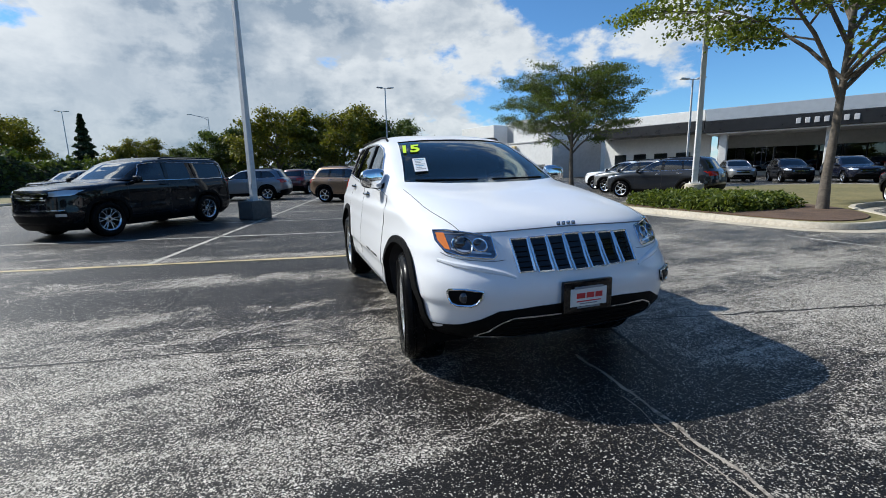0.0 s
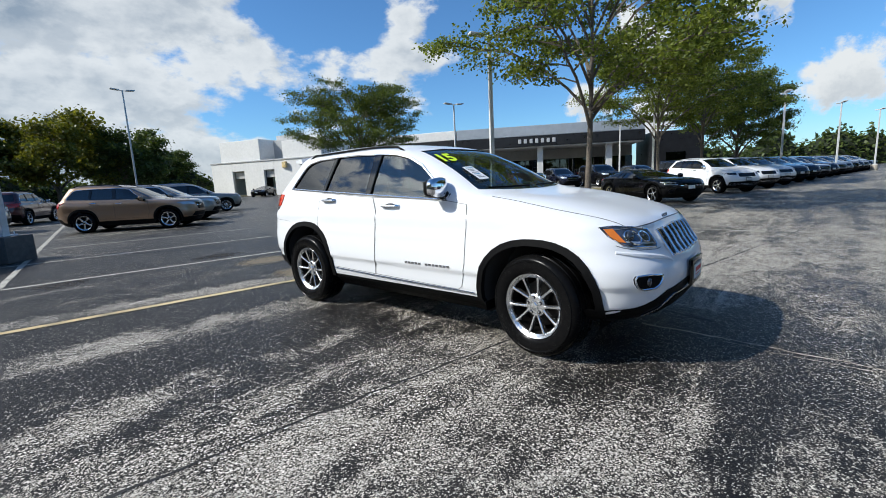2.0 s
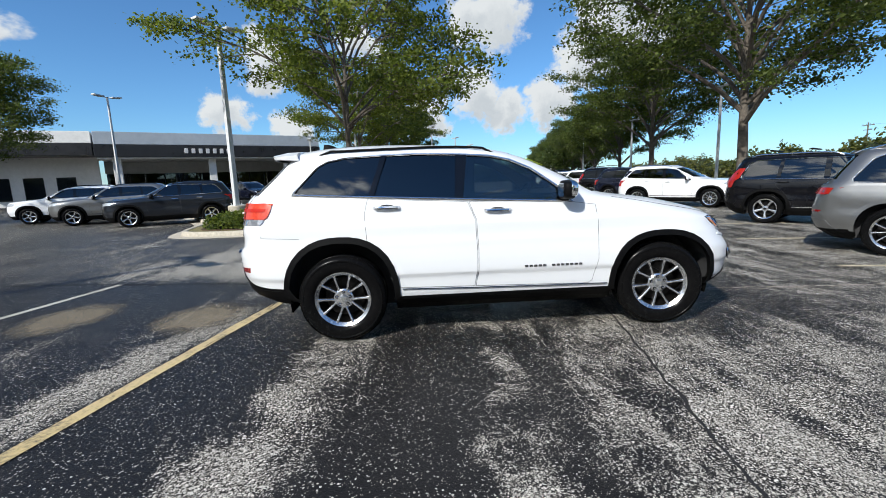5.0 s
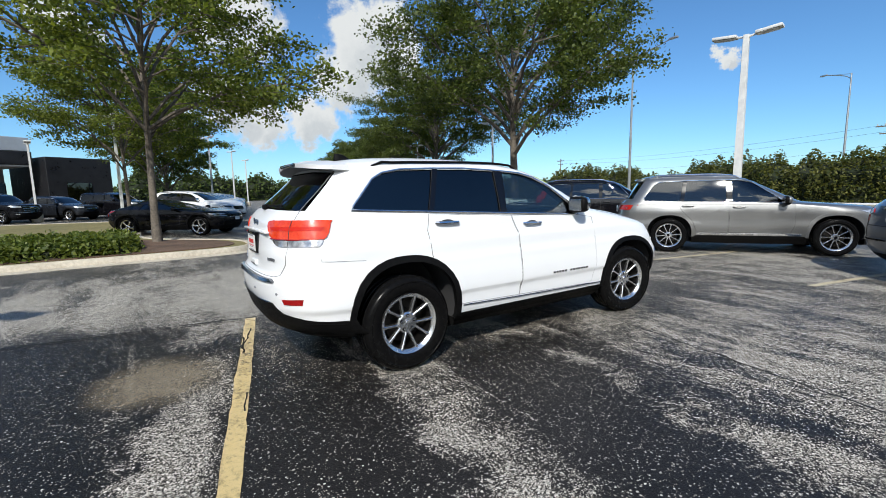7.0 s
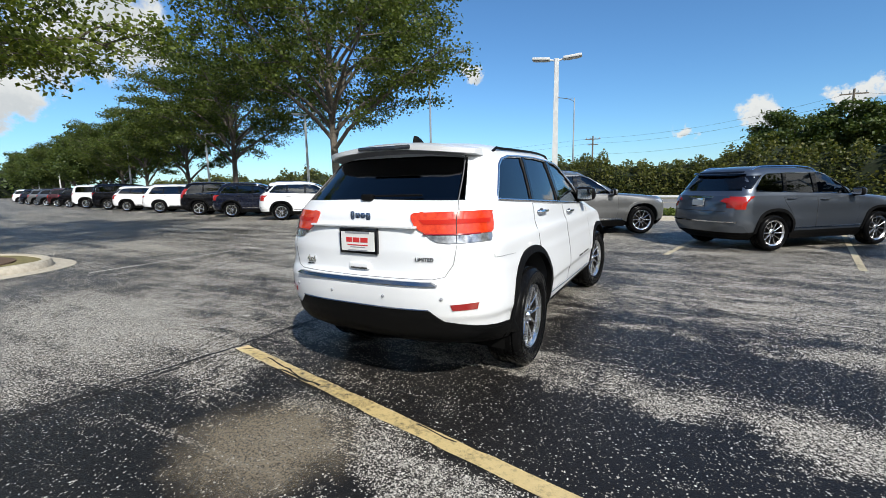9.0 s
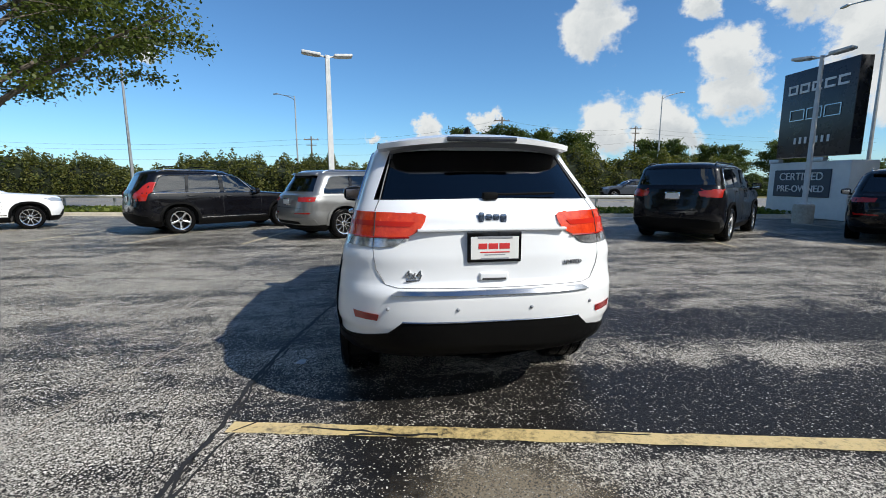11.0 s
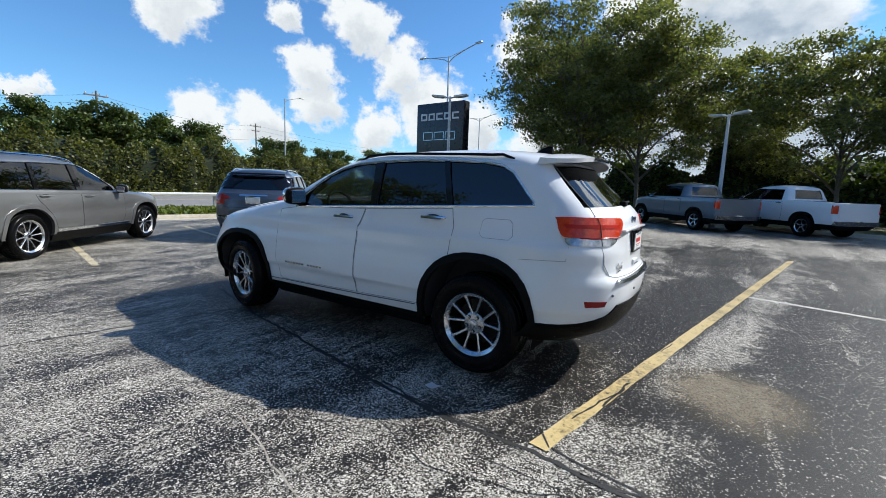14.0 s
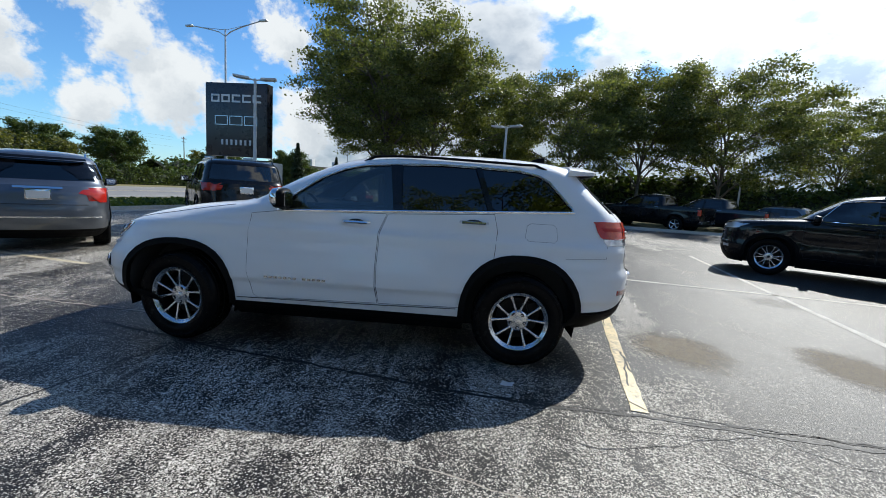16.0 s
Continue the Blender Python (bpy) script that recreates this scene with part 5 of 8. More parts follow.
# ---- the white car ----
RIM_A = (5, 0.315, alloy, satin_chrome)
hero_levels = [
    (0.24, 0.744, 1.93, 0.5, 3.4, -1.86, 0.45, 3.2), (0.36, 0.874, 2.21, 0.56, 3.4, -2.26, 0.5, 3), (0.45, 0.902, 2.295, 0.56, 3.5, -2.4, 0.5, 3), (0.565, 0.912, 2.314, 0.555, 3.6, -2.445, 0.5, 3), (0.595, 0.927, 2.317, 0.55, 3.6, -2.455, 0.5, 3), (0.62, 0.928, 2.32, 0.55, 3.6, -2.46, 0.5, 3),
    (0.7, 0.924, 2.305, 0.54, 3.7, -2.475, 0.5, 3), (0.78, 0.914, 2.26, 0.54, 3.7, -2.48, 0.48, 3), (0.82, 0.908, 2.23, 0.53, 3.8, -2.46, 0.46, 3.2), (0.86, 0.904, 2.21, 0.53, 3.8, -2.425, 0.42, 3.4),
    (0.93, 0.89, 2.165, 0.52, 3.8, -2.42, 0.4, 3.4), (0.99, 0.885, 2.12, 0.54, 3.8, -2.42, 0.38, 3.4), (1.03, 0.881, 2.05, 0.62, 3.9, -2.415, 0.38, 3.4), (1.07, 0.863, 1.94, 0.72, 4.1, -2.41, 0.38, 3.4),
    (1.11, 0.852, 1.79, 0.82, 4.3, -2.405, 0.37, 3.4), (1.15, 0.846, 1.61, 0.88, 4.5, -2.4, 0.36, 3.4), (1.18, 0.841, 1.44, 0.86, 4.6, -2.395, 0.36, 3.4), (1.21, 0.836, 1.22, 0.7, 4.4, -2.39, 0.35, 3.4),
    (1.235, 0.83, 1.06, 0.55, 4, -2.38, 0.34, 3.4), (1.27, 0.82, 0.97, 0.46, 3.4, -2.358, 0.34, 3.4), (1.33, 0.799, 0.86, 0.42, 3.2, -2.297, 0.33, 3.4), (1.43, 0.762, 0.67, 0.4, 3.2, -2.182, 0.32, 3.4),
    (1.53, 0.722, 0.46, 0.4, 3.2, -2.077, 0.32, 3.4), (1.61, 0.69, 0.27, 0.42, 3.2, -1.999, 0.32, 3.4), (1.665, 0.642, 0.08, 0.45, 3, -1.941, 0.34, 3.2), (1.705, 0.565, -0.16, 0.48, 3, -1.821, 0.38, 3),
    (1.735, 0.44, -0.46, 0.5, 2.8, -1.621, 0.4, 2.8), (1.752, 0.29, -0.76, 0.45, 2.6, -1.381, 0.4, 2.6), (1.76, 0.14, -0.95, 0.3, 2.4, -1.201, 0.3, 2.4)]
H_PANES = [[(0.60, 1.185), (0.50, 1.30), (0.26, 1.475), (0.08, 1.555), (-0.10, 1.595), (-0.31, 1.612), (-0.37, 1.225)],
           [(-0.43, 1.23), (-0.40, 1.617), (-0.75, 1.632), (-1.03, 1.628), (-1.15, 1.278)],
           [(-1.19, 1.28), (-1.07, 1.628), (-1.38, 1.618), (-1.55, 1.588), (-1.64, 1.54), (-1.83, 1.335), (-1.84, 1.318)]]
H_WS = [(-0.70, 1.255), (-0.38, 1.240), (0, 1.236), (0.38, 1.240), (0.70, 1.255), (0.565, 1.625), (0.3, 1.645), (0, 1.65), (-0.3, 1.645), (-0.565, 1.625)]
H_RG = [(-0.665, 1.315), (0, 1.325), (0.665, 1.315), (0.56, 1.60), (0.3, 1.615), (-0.3, 1.615), (-0.56, 1.60)]
H_DOORS = [("front_door", [(0.83, 1.14), (0.845, 1.00), (0.84, 0.66), (0.79, 0.46), (0.75, 0.435), (-0.27, 0.46), (-0.245, 0.60), (-0.24, 0.78), (-0.25, 1.05), (-0.31, 1.205), (0.2, 1.19), (0.62, 1.17)]),
           ("rear_door", [(-0.325, 1.205), (-0.265, 1.05), (-0.255, 0.78), (-0.26, 0.60), (-0.285, 0.46), (-0.955, 0.475), (-1.00, 0.60), (-1.065, 0.73), (-1.15, 0.835), (-1.215, 0.89), (-1.232, 1.12), (-1.20, 1.255), (-0.8, 1.232)])]
fr = lambda x0, x1, z0, z1: [(x0, z0), (x1, z0), (x1, z1), (x0, z1)]
hero_spec = dict(levels=hero_levels, W=0.958, H=1.76, yF=2.32, yR=-2.48, yc=1.08, yw=0.15, yt=-1.95, zb=1.20, wr=0.72, zr=0.36, wb=2.914, track=0.775, taper=(0.03, 0.05), cabin=0.97, cabin_rear=-2.2,
                 wheel=(0.388, 0.242, 0.26, RIM_A), arch=0.472, trim=0.036, rear_up=1.09, flare=0.006, steer=-9, quality=2, paint=white_paint, yB=-0.40, yC=-1.17,
                 panes=H_PANES, windscreen=H_WS, rear_glass=H_RG, rear_cut=-1.6, glass_front=glass_side, glass_screen=glass_clear, glass_rear=glass_tint, glass_back=glass_back, doors=H_DOORS, handle_rise=0.05,
                 mirror=(0.60, 1.225, 0.2), mirror_out=0.105, handle_at=((0.25, 1.125), (0.195, 1.18)), mirror_mat=chrome, seam_mat=seam_grey, bright_mat=satin_chrome, trim_r=0.010, rails=(-0.05, -1.62), rail_up=0.020, rail_r=0.011, plates=())
hero, HS, _ = make_car("white_suv", "clean white SUV with chrome trim and tinted rear glass", "car", hero_spec)


hero.matrix_basis = pose(0, 0, 0, 0, 0, -0.5)


def on_nose(x, z, off):
    return Vector(HS.nose(x, z, off))


def skin(name, poly, fn, off, mat, thick=0.02, parent=None, label="", step=0.05):
    return part(name, patch(poly, fn, off, step, thick), mat, parent or hero, label)


# grille: seven slots in bright frames
for k in range(7):
    xc = (k - 3) * 0.121
    z0, z1 = 0.752 + 0.004 * abs(k - 3), 0.940 - 0.003 * abs(k - 3)
    slot = [(xc - 0.044, z0), (xc + 0.044, z0), (xc + 0.050, z1), (xc - 0.050, z1)]
    g = skin("grille_slot", slot, HS.nose, 0.004, gloss_black)
    bm = bmesh.new()
    tube(bm, [on_nose(x, z, 0.010) for x, z in along(grown(slot, 0.004), 0.06, True)], 0.0095, 6, True)
    part("grille_frame", bm, satin_chrome, g)
    bm = bmesh.new()
    for j in range(5):
        z = z0 + (z1 - z0) * (j + 0.7) / 6
        tube(bm, [on_nose(x, z, 0.008) for x in (xc - 0.036, xc, xc + 0.036)], 0.0025, 4)
    part("grille_mesh", bm, under_black, g)
# a crease over the grille and under the hood's lip
bm = bmesh.new()
tube(bm, [on_nose(x, 0.985 - 0.02 * (x / 0.8) ** 2, 0.001) for x in np.linspace(-0.80, 0.80, 40)], 0.004, 5)
part("hood_gap", bm, seam_grey, hero)
for sg in (1, -1):
    bm = bmesh.new()
    line = []
    for y in np.linspace(2.02, 1.02, 24):
        x = sg * (0.755 - 0.05 * max(0, (y - 1.5) / 0.43) ** 2)
        line.append((x, y, HS.hood(x, y) + 0.0))
    tube(bm, line, 0.003, 5)
    part("hood_gap", bm, seam_grey, hero)
    # headlights
    lamp = [(sg * x, z) for x, z in ((0.520, 0.955), (0.515, 0.855), (0.535, 0.836), (0.70, 0.850), (0.775, 0.872), (0.806, 0.93), (0.808, 0.986), (0.75, 0.990), (0.65, 0.978))]
    hl = skin("headlight", lamp, HS.nose, 0.006, lamp_bowl, 0.03)
    bm = bmesh.new()
    tube(bm, [on_nose(x, z, 0.006) for x, z in along(lamp, 0.05, True)], 0.006, 6, True)
    part("lamp_rim", bm, chrome, hl)
    skin("indicator", [(sg * x, z) for x, z in ((0.752, 0.885), (0.776, 0.890), (0.798, 0.932), (0.798, 0.974), (0.762, 0.976))], HS.nose, 0.010, amber_lens, 0.01, hl)
    for cx, rr in ((0.685, 0.044), (0.595, 0.034)):
        bm = bmesh.new()
        bmesh.ops.create_uvsphere(bm, u_segments=20, v_segments=12, radius=rr)
        bmesh.ops.transform(bm, matrix=Matrix.Translation(on_nose(sg * cx, 0.912, -0.018)) @ Matrix.Diagonal((1, 0.7, 1, 1)), verts=bm.verts)
        part("projector", bm, lamp_dark, hl)
        bm = bmesh.new()
        tube(bm, [on_nose(sg * cx + rr * 1.15 * math.cos(a), 0.912 + rr * 1.0 * math.sin(a), 0.008) for a in np.linspace(0, 2 * math.pi, 20, endpoint=False)], 0.006, 5, True)
        part("projector_ring", bm, chrome, hl)
    skin("lamp_strip", [(sg * x, z) for x, z in ((0.545, 0.868), (0.545, 0.858), (0.68, 0.872), (0.745, 0.884), (0.745, 0.894))], HS.nose, 0.009, clear_lens, 0.008, hl)
    # the bumper's ledge under the headlight, with the seam above it
    bm = bmesh.new()
    ledge = along([(0.815, 0.822), (0.74, 0.803), (0.62, 0.782), (0.50, 0.756), (0.43, 0.730)], 0.03)
    tube(bm, [on_nose(sg * x, z, -0.008) for x, z in ledge], 0.02, 8, taper=[0.012 + 0.010 * math.sin(math.pi * i / (len(ledge) - 1)) for i in range(len(ledge))])
    part("bumper_ledge", bm, white_paint, hero)
    bm = bmesh.new()
    tube(bm, [on_nose(sg * x, z, 0.001) for x, z in along([(0.800, 0.868), (0.775, 0.852), (0.70, 0.832), (0.535, 0.820), (0.47, 0.826)], 0.03)], 0.0022, 5)
    part("bumper_gap", bm, seam_grey, hero)
    # fog lamps
    fog = [(sg * x, z) for x, z in ((0.632, 0.668), (0.642, 0.632), (0.664, 0.598), (0.692, 0.582), (0.758, 0.580), (0.788, 0.594), (0.802, 0.622), (0.806, 0.655), (0.796, 0.674), (0.73, 0.679))]
    fl = skin("fog_lamp", fog, HS.nose, 0.013, black_plastic, step=0.03)
    bm = bmesh.new()
    tube(bm, [on_nose(x, z, 0.014) for x, z in along(fog, 0.03, True)], 0.0075, 6, True)
    part("fog_rim", bm, chrome, fl)
    bm = bmesh.new()
    bmesh.ops.create_uvsphere(bm, u_segments=16, v_segments=10, radius=0.034)
    bmesh.ops.transform(bm, matrix=Matrix.Translation(on_nose(sg * 0.722, 0.630, 0.000)) @ Matrix.Diagonal((1, 0.5, 1, 1)), verts=bm.verts)
    part("fog_lens", bm, lamp_dark, fl)
# dark lower front with its bright strip
front_low = [(-0.90, 0.33), (0.90, 0.33), (0.89, 0.425), (0.74, 0.455), (0.64, 0.495), (0.54, 0.545), (0.3, 0.560), (-0.3, 0.560), (-0.54, 0.545), (-0.64, 0.495), (-0.74, 0.455), (-0.89, 0.425)]
lowp = skin("lower_grille", front_low, HS.nose, 0.008, black_plastic, 0.03, label="black plastic lower grille")
bm = bmesh.new()
strip = [(-0.64, 0.370), (-0.53, 0.472), (-0.46, 0.502), (-0.2, 0.500), (0.2, 0.500), (0.46, 0.502), (0.53, 0.472), (0.64, 0.370), (0.3, 0.345), (-0.3, 0.345)]
tube(bm, [on_nose(x, z, 0.014) for x, z in along(strip, 0.06, True)], 0.008, 6, True)
part("bright_strip", bm, dark_chrome, lowp)
for j in range(4):
    bm = bmesh.new()
    tube(bm, [on_nose(x, 0.375 + 0.03 * j, 0.010) for x in np.linspace(-0.5, 0.5, 14)], 0.006, 4)
    part("lower_slat", bm, black_plastic, lowp)
# badge as a plain bright bar of its size
for k in range(4):
    x = (k - 1.5) * 0.036
    bm = bmesh.new()
    box(bm, (0.026, 0.012, 0.030), on_nose(x, 1.000, 0.004), 0.006, 2)
    part("nose_badge", bm, badge_blue, hero)
# dealer plate on the nose
bm = bmesh.new()
py = HS.front(0, 0.60) + 0.022
box(bm, (0.340, 0.03, 0.190), (0, py, 0.598), 0.008, 2)
plf = part("front_plate", bm, gloss_black, hero, "black plate holder with a white advertising plate")


def plate_print(parent, y, z, sg, k=1.0):
    """A white card with a red band and grey bars."""
    def bar(nm, w, h, dx, dz, mat, o):
        b = bmesh.new()
        box(b, (w, 0.004, h), (dx, y + sg * o, z + dz), 0.001, 1)
        part(nm, b, mat, parent)
    bar("plate_face", 0.30 * k, 0.150 * k * k, 0, -0.004, plate_white, 0.003)
    for dx, w in ((-0.07, 0.05), (-0.01, 0.055), (0.055, 0.06)):
        bar("printed_bar", w, 0.032, dx, 0.006, print_red, 0.005)
    bar("printed_bar", 0.17, 0.007, 0, -0.028, print_red, 0.005)
    bar("printed_bar", 0.12, 0.006, 0, -0.042, print_grey, 0.005)
    bar("printed_bar", 0.20, 0.014, 0, 0.054, print_grey, 0.005)
    bar("printed_bar", 0.16, 0.010, 0, -0.064, print_grey, 0.005)


plate_print(plf, py + 0.0145, 0.598, 1, 0.84)
# tail lamps
tail_glass = material("tail_glass", (0.36, 0.36, 0.37), 0.12, 0.7, grained((0.22, 0.22, 0.23), (0.85, 0.85, 0.86), 26, (0.08, 0.2)))
for sg in (1, -1):
    tl = [(sg * x, z) for x, z in ((0.408, 1.232), (0.412, 1.205), (0.432, 1.168), (0.468, 1.135), (0.515, 1.116), (0.60, 1.113), (0.834, 1.113), (0.840, 1.247), (0.74, 1.252), (0.58, 1.249), (0.43, 1.244))]
    t = skin("tail_lamp", [p for p in tl], HS.tail, 0.010, red_lens, 0.03)
    skin("tail_clear", [(sg * x, z) for x, z in ((0.520, 1.111), (0.545, 1.085), (0.585, 1.066), (0.65, 1.058), (0.830, 1.060), (0.834, 1.111))], HS.tail, 0.010, tail_glass, 0.03, t)
    sidep = [(-2.030, 1.240), (-2.034, 1.215), (-2.052, 1.165), (-2.075, 1.128), (-2.10, 1.114), (-2.36, 1.113), (-2.35, 1.250), (-2.10, 1.252), (-2.05, 1.249)]
    skin("tail_side", [p for p in sidep if True], HS.side(sg), 0.010, red_lens, 0.02, t)
    skin("tail_side_clear", [(-2.100, 1.111), (-2.112, 1.082), (-2.135, 1.064), (-2.35, 1.060), (-2.35, 1.111)], HS.side(sg), 0.010, tail_glass, 0.02, t)
    bm = bmesh.new()
    tube(bm, [Vector(HS.tail(sg * x, z, 0.014)) for x, z in along([(0.50, 1.114), (0.60, 1.112), (0.70, 1.112), (0.76, 1.112), (0.818, 1.113)], 0.05)], 0.006, 5)
    part("lamp_divide", bm, red_dark, t)
    bm = bmesh.new()
    tube(bm, [Vector(HS.tail(sg * (0.706 - 0.02 * (1.25 - z)), z, 0.0105)) for z in np.linspace(1.250, 1.060, 5)], 0.0026, 5)
    part("lamp_split", bm, seam_black, t)
    skin("lamp_band", [(sg * x, z) for x, z in ((0.47, 1.200), (0.50, 1.172), (0.822, 1.176), (0.828, 1.204))], HS.tail, 0.0125, red_deep, 0.004, t)
    skin("lamp_band", [(-2.08, 1.202), (-2.105, 1.175), (-2.35, 1.178), (-2.35, 1.205)], HS.side(sg), 0.0125, red_deep, 0.004, t)
    # reflectors
    skin("rear_reflector", [(sg * x, z) for x, z in ((0.672, 0.678), (0.682, 0.640), (0.812, 0.644), (0.822, 0.688))], HS.tail, 0.006, red_dark, 0.01)
    # black lower corner behind the wheel
    skin("apron_side", [(-1.925, 0.36), (-1.925, 0.478), (-2.06, 0.488), (-2.34, 0.505), (-2.34, 0.36)], HS.side(sg), 0.011, black_plastic, 0.02)
    # hatch gaps
    bm = bmesh.new()
    tube(bm, [Vector(HS.tail(sg * x, z, 0.000)) for x, z in along([(0.575, 1.62), (0.685, 1.32), (0.71, 1.255)], 0.05)], 0.004, 5)
    tube(bm, [Vector(HS.tail(sg * x, z, 0.001)) for x, z in along([(0.70, 1.05), (0.68, 0.93), (0.63, 0.85), (0.56, 0.835), (0.0, 0.83)], 0.05)], 0.0022, 5)
    part("hatch_gap", bm, seam_grey, hero)
    # bumper seam on the flank
    bm = bmesh.new()
    tube(bm, [Vector(HS.side(sg)(y, z, 0.001)) for y, z in along([(-1.80, 0.935), (-2.13, 0.955), (-2.135, 1.05)], 0.05)], 0.0017, 5)
    part("bumper_gap", bm, print_grey, hero)
    # bright strip over the sill
    bm = bmesh.new()
    tube(bm, [Vector(HS.side(sg)(y, z, 0.010)) for y, z in along([(0.93, 0.425), (0.4, 0.432), (-0.3, 0.445), (-0.93, 0.462)], 0.08)], 0.004, 5)
    part("sill_strip", bm, dark_chrome, hero)
    # small marks on the doors
    for k in range(13):
        if k != 5:
            y = 0.165 + k * 0.041
            skin("door_lettering", fr(y, y + 0.030, 0.612, 0.630), HS.side(sg), 0.008, dark_chrome, 0.003, step=0.2)
# fuel flap
fd = [(-1.475, 1.18), (-1.465, 1.085), (-1.495, 1.06), (-1.70, 1.06), (-1.725, 1.085), (-1.715, 1.175), (-1.69, 1.20), (-1.505, 1.20)]
skin("fuel_flap_gap", grown(fd, 0.003), HS.side(-1), 0.0012, print_grey, 0.001)
skin("fuel_flap", fd, HS.side(-1), 0.0035, white_paint, 0.002)
# hatch: fold line, handle bar, plate, marks
bm = bmesh.new()
box(bm, (0.86, 0.035, 0.016), (0, HS.rear(0.2, 1.15) - 0.004, 1.155), 0.006, 2)
part("hatch_bar", bm, white_paint, hero)
bm = bmesh.new()
box(bm, (0.312, 0.026, 0.172), (0.0, HS.rear(0, 1.05) - 0.012, 1.058), 0.008, 2)
plr = part("rear_plate", bm, gloss_black, hero, "black plate holder with a white advertising plate")
plate_print(plr, HS.rear(0, 1.05) - 0.0235, 1.058, -1, 0.92)
bm = bmesh.new()
box(bm, (0.17, 0.03, 0.045), (0, HS.rear(0, 0.89) - 0.003, 0.890), 0.014, 3)
hh = part("hatch_handle", bm, white_paint, hero)
bm = bmesh.new()
box(bm, (0.14, 0.02, 0.012), (0, HS.rear(0, 0.89) - 0.012, 0.877), 0.004, 1)
part("handle_slot", bm, seam_black, hh)
for k, (w, h) in enumerate(((0.030, 0.055), (0.036, 0.034), (0.036, 0.034), (0.036, 0.046))):
    bm = bmesh.new()
    box(bm, (w, 0.012, h), (-0.070 + 0.043 * k, HS.rear(0, 1.215) - 0.004, 1.222 - (0.006 if k == 3 else 0)), 0.009, 2)
    part("hatch_badge", bm, badge_blue, hero)


def on_tail(x, z, off=0.004):
    """Where a flat mark lies on the hatch."""
    p = Vector(HS.tail(x, z, off))
    ux = (Vector(HS.tail(x + 0.06, z, off)) - Vector(HS.tail(x - 0.06, z, off))).normalized()
    uz = (Vector(HS.tail(x, z + 0.02, off)) - Vector(HS.tail(x, z - 0.02, off))).normalized()
    m = Matrix((ux, uz, ux.cross(uz))).transposed().to_4x4()
    m.translation = p
    return m


bm4 = text_mesh("4x4", 0.064, 0.003, 0.002)
bm4.materials.append(satin_chrome)
part("drive_mark", bm4, None, hero, at=on_tail(-0.47, 0.905))
ml = text_mesh("LIMITED", 0.034, 0.003)
ml.materials.append(dark_chrome)
part("trim_mark", ml, None, hero, at=on_tail(0.50, 0.955))
bm4b = bmesh.new()
box(bm4b, (0.085, 0.006, 0.009), (-0.455, HS.rear(-0.47, 0.875) - 0.002, 0.872), 0.002, 1)
part("mark_bar", bm4b, dark_chrome, hero)
# step pad, dark rear apron, sensors, exhaust
skin("step_pad", [(-0.60, 0.800), (0.60, 0.800), (0.56, 0.822), (-0.56, 0.822)], HS.tail, 0.022, dark_chrome, 0.05, label="brushed metal step pad")
skin("rear_apron", [(-0.93, 0.37), (-0.93, 0.50), (-0.80, 0.525), (-0.62, 0.565), (-0.54, 0.635), (0.54, 0.635), (0.62, 0.565), (0.80, 0.525), (0.93, 0.50), (0.93, 0.37)], HS.tail, 0.010, black_plastic, 0.03)
bm = bmesh.new()
tube(bm, [Vector(HS.tail(x, z, 0.012)) for x, z in along([(-0.54, 0.642), (0.54, 0.642)], 0.05)], 0.005, 5)
part("apron_trim", bm, dark_chrome, hero)
for x in (-0.62, -0.22, 0.22, 0.62):
    bm = bmesh.new()
    bmesh.ops.create_uvsphere(bm, u_segments=10, v_segments=6, radius=0.011)
    bmesh.ops.translate(bm, vec=HS.tail(x, 0.715, 0.0), verts=bm.verts)
    part("parking_sensor", bm, print_grey, hero)
bm = bmesh.new()
lathe(bm, [(0.030, 0), (0.036, 0), (0.036, 0.2), (0.030, 0.2)], 16, "x")
bmesh.ops.transform(bm, matrix=pose(0.60, -1.98, 0.345, 0, 0, 90), verts=bm.verts)
part("exhaust_pipe", bm, dark_chrome, hero)
# roof spoiler with brake light, rear wiper, aerial fin
bm = bmesh.new()
sec = []
for x in np.linspace(-0.63, 0.63, 19):
    e = abs(x) / 0.63
    y0, zt = -1.86 + 0.04 * e * e, 1.722 - 0.060 * e ** 2.2
    ye = -2.115 + 0.05 * e ** 2 + 0.12 * e ** 7
    k = 1 - 0.72 * e ** 5
    ring = [(x, y0, zt), (x, (y0 + ye) / 2, zt - 0.004), (x, ye, zt - 0.030 * k), (x, ye + 0.006, zt - 0.030 - 0.032 * k), (x, (y0 + ye) / 2, zt - 0.030 - 0.045 * k), (x, y0 + 0.02, zt - 0.03 - 0.07 * k)]
    sec.append([bm.verts.new(p) for p in ring])
for a, b in zip(sec, sec[1:]):
    for k in range(6):
        bm.faces.new((a[k], a[(k + 1) % 6], b[(k + 1) % 6], b[k]))
bm.faces.new(sec[0]), bm.faces.new(sec[-1][::-1])
sp = part("roof_spoiler", bm, white_paint, hero)
bm = bmesh.new()
box(bm, (0.44, 0.024, 0.030), (0, -2.110, 1.676), 0.010, 2)
part("brake_light", bm, lamp_dark, sp)
bm = bmesh.new()
rows = []
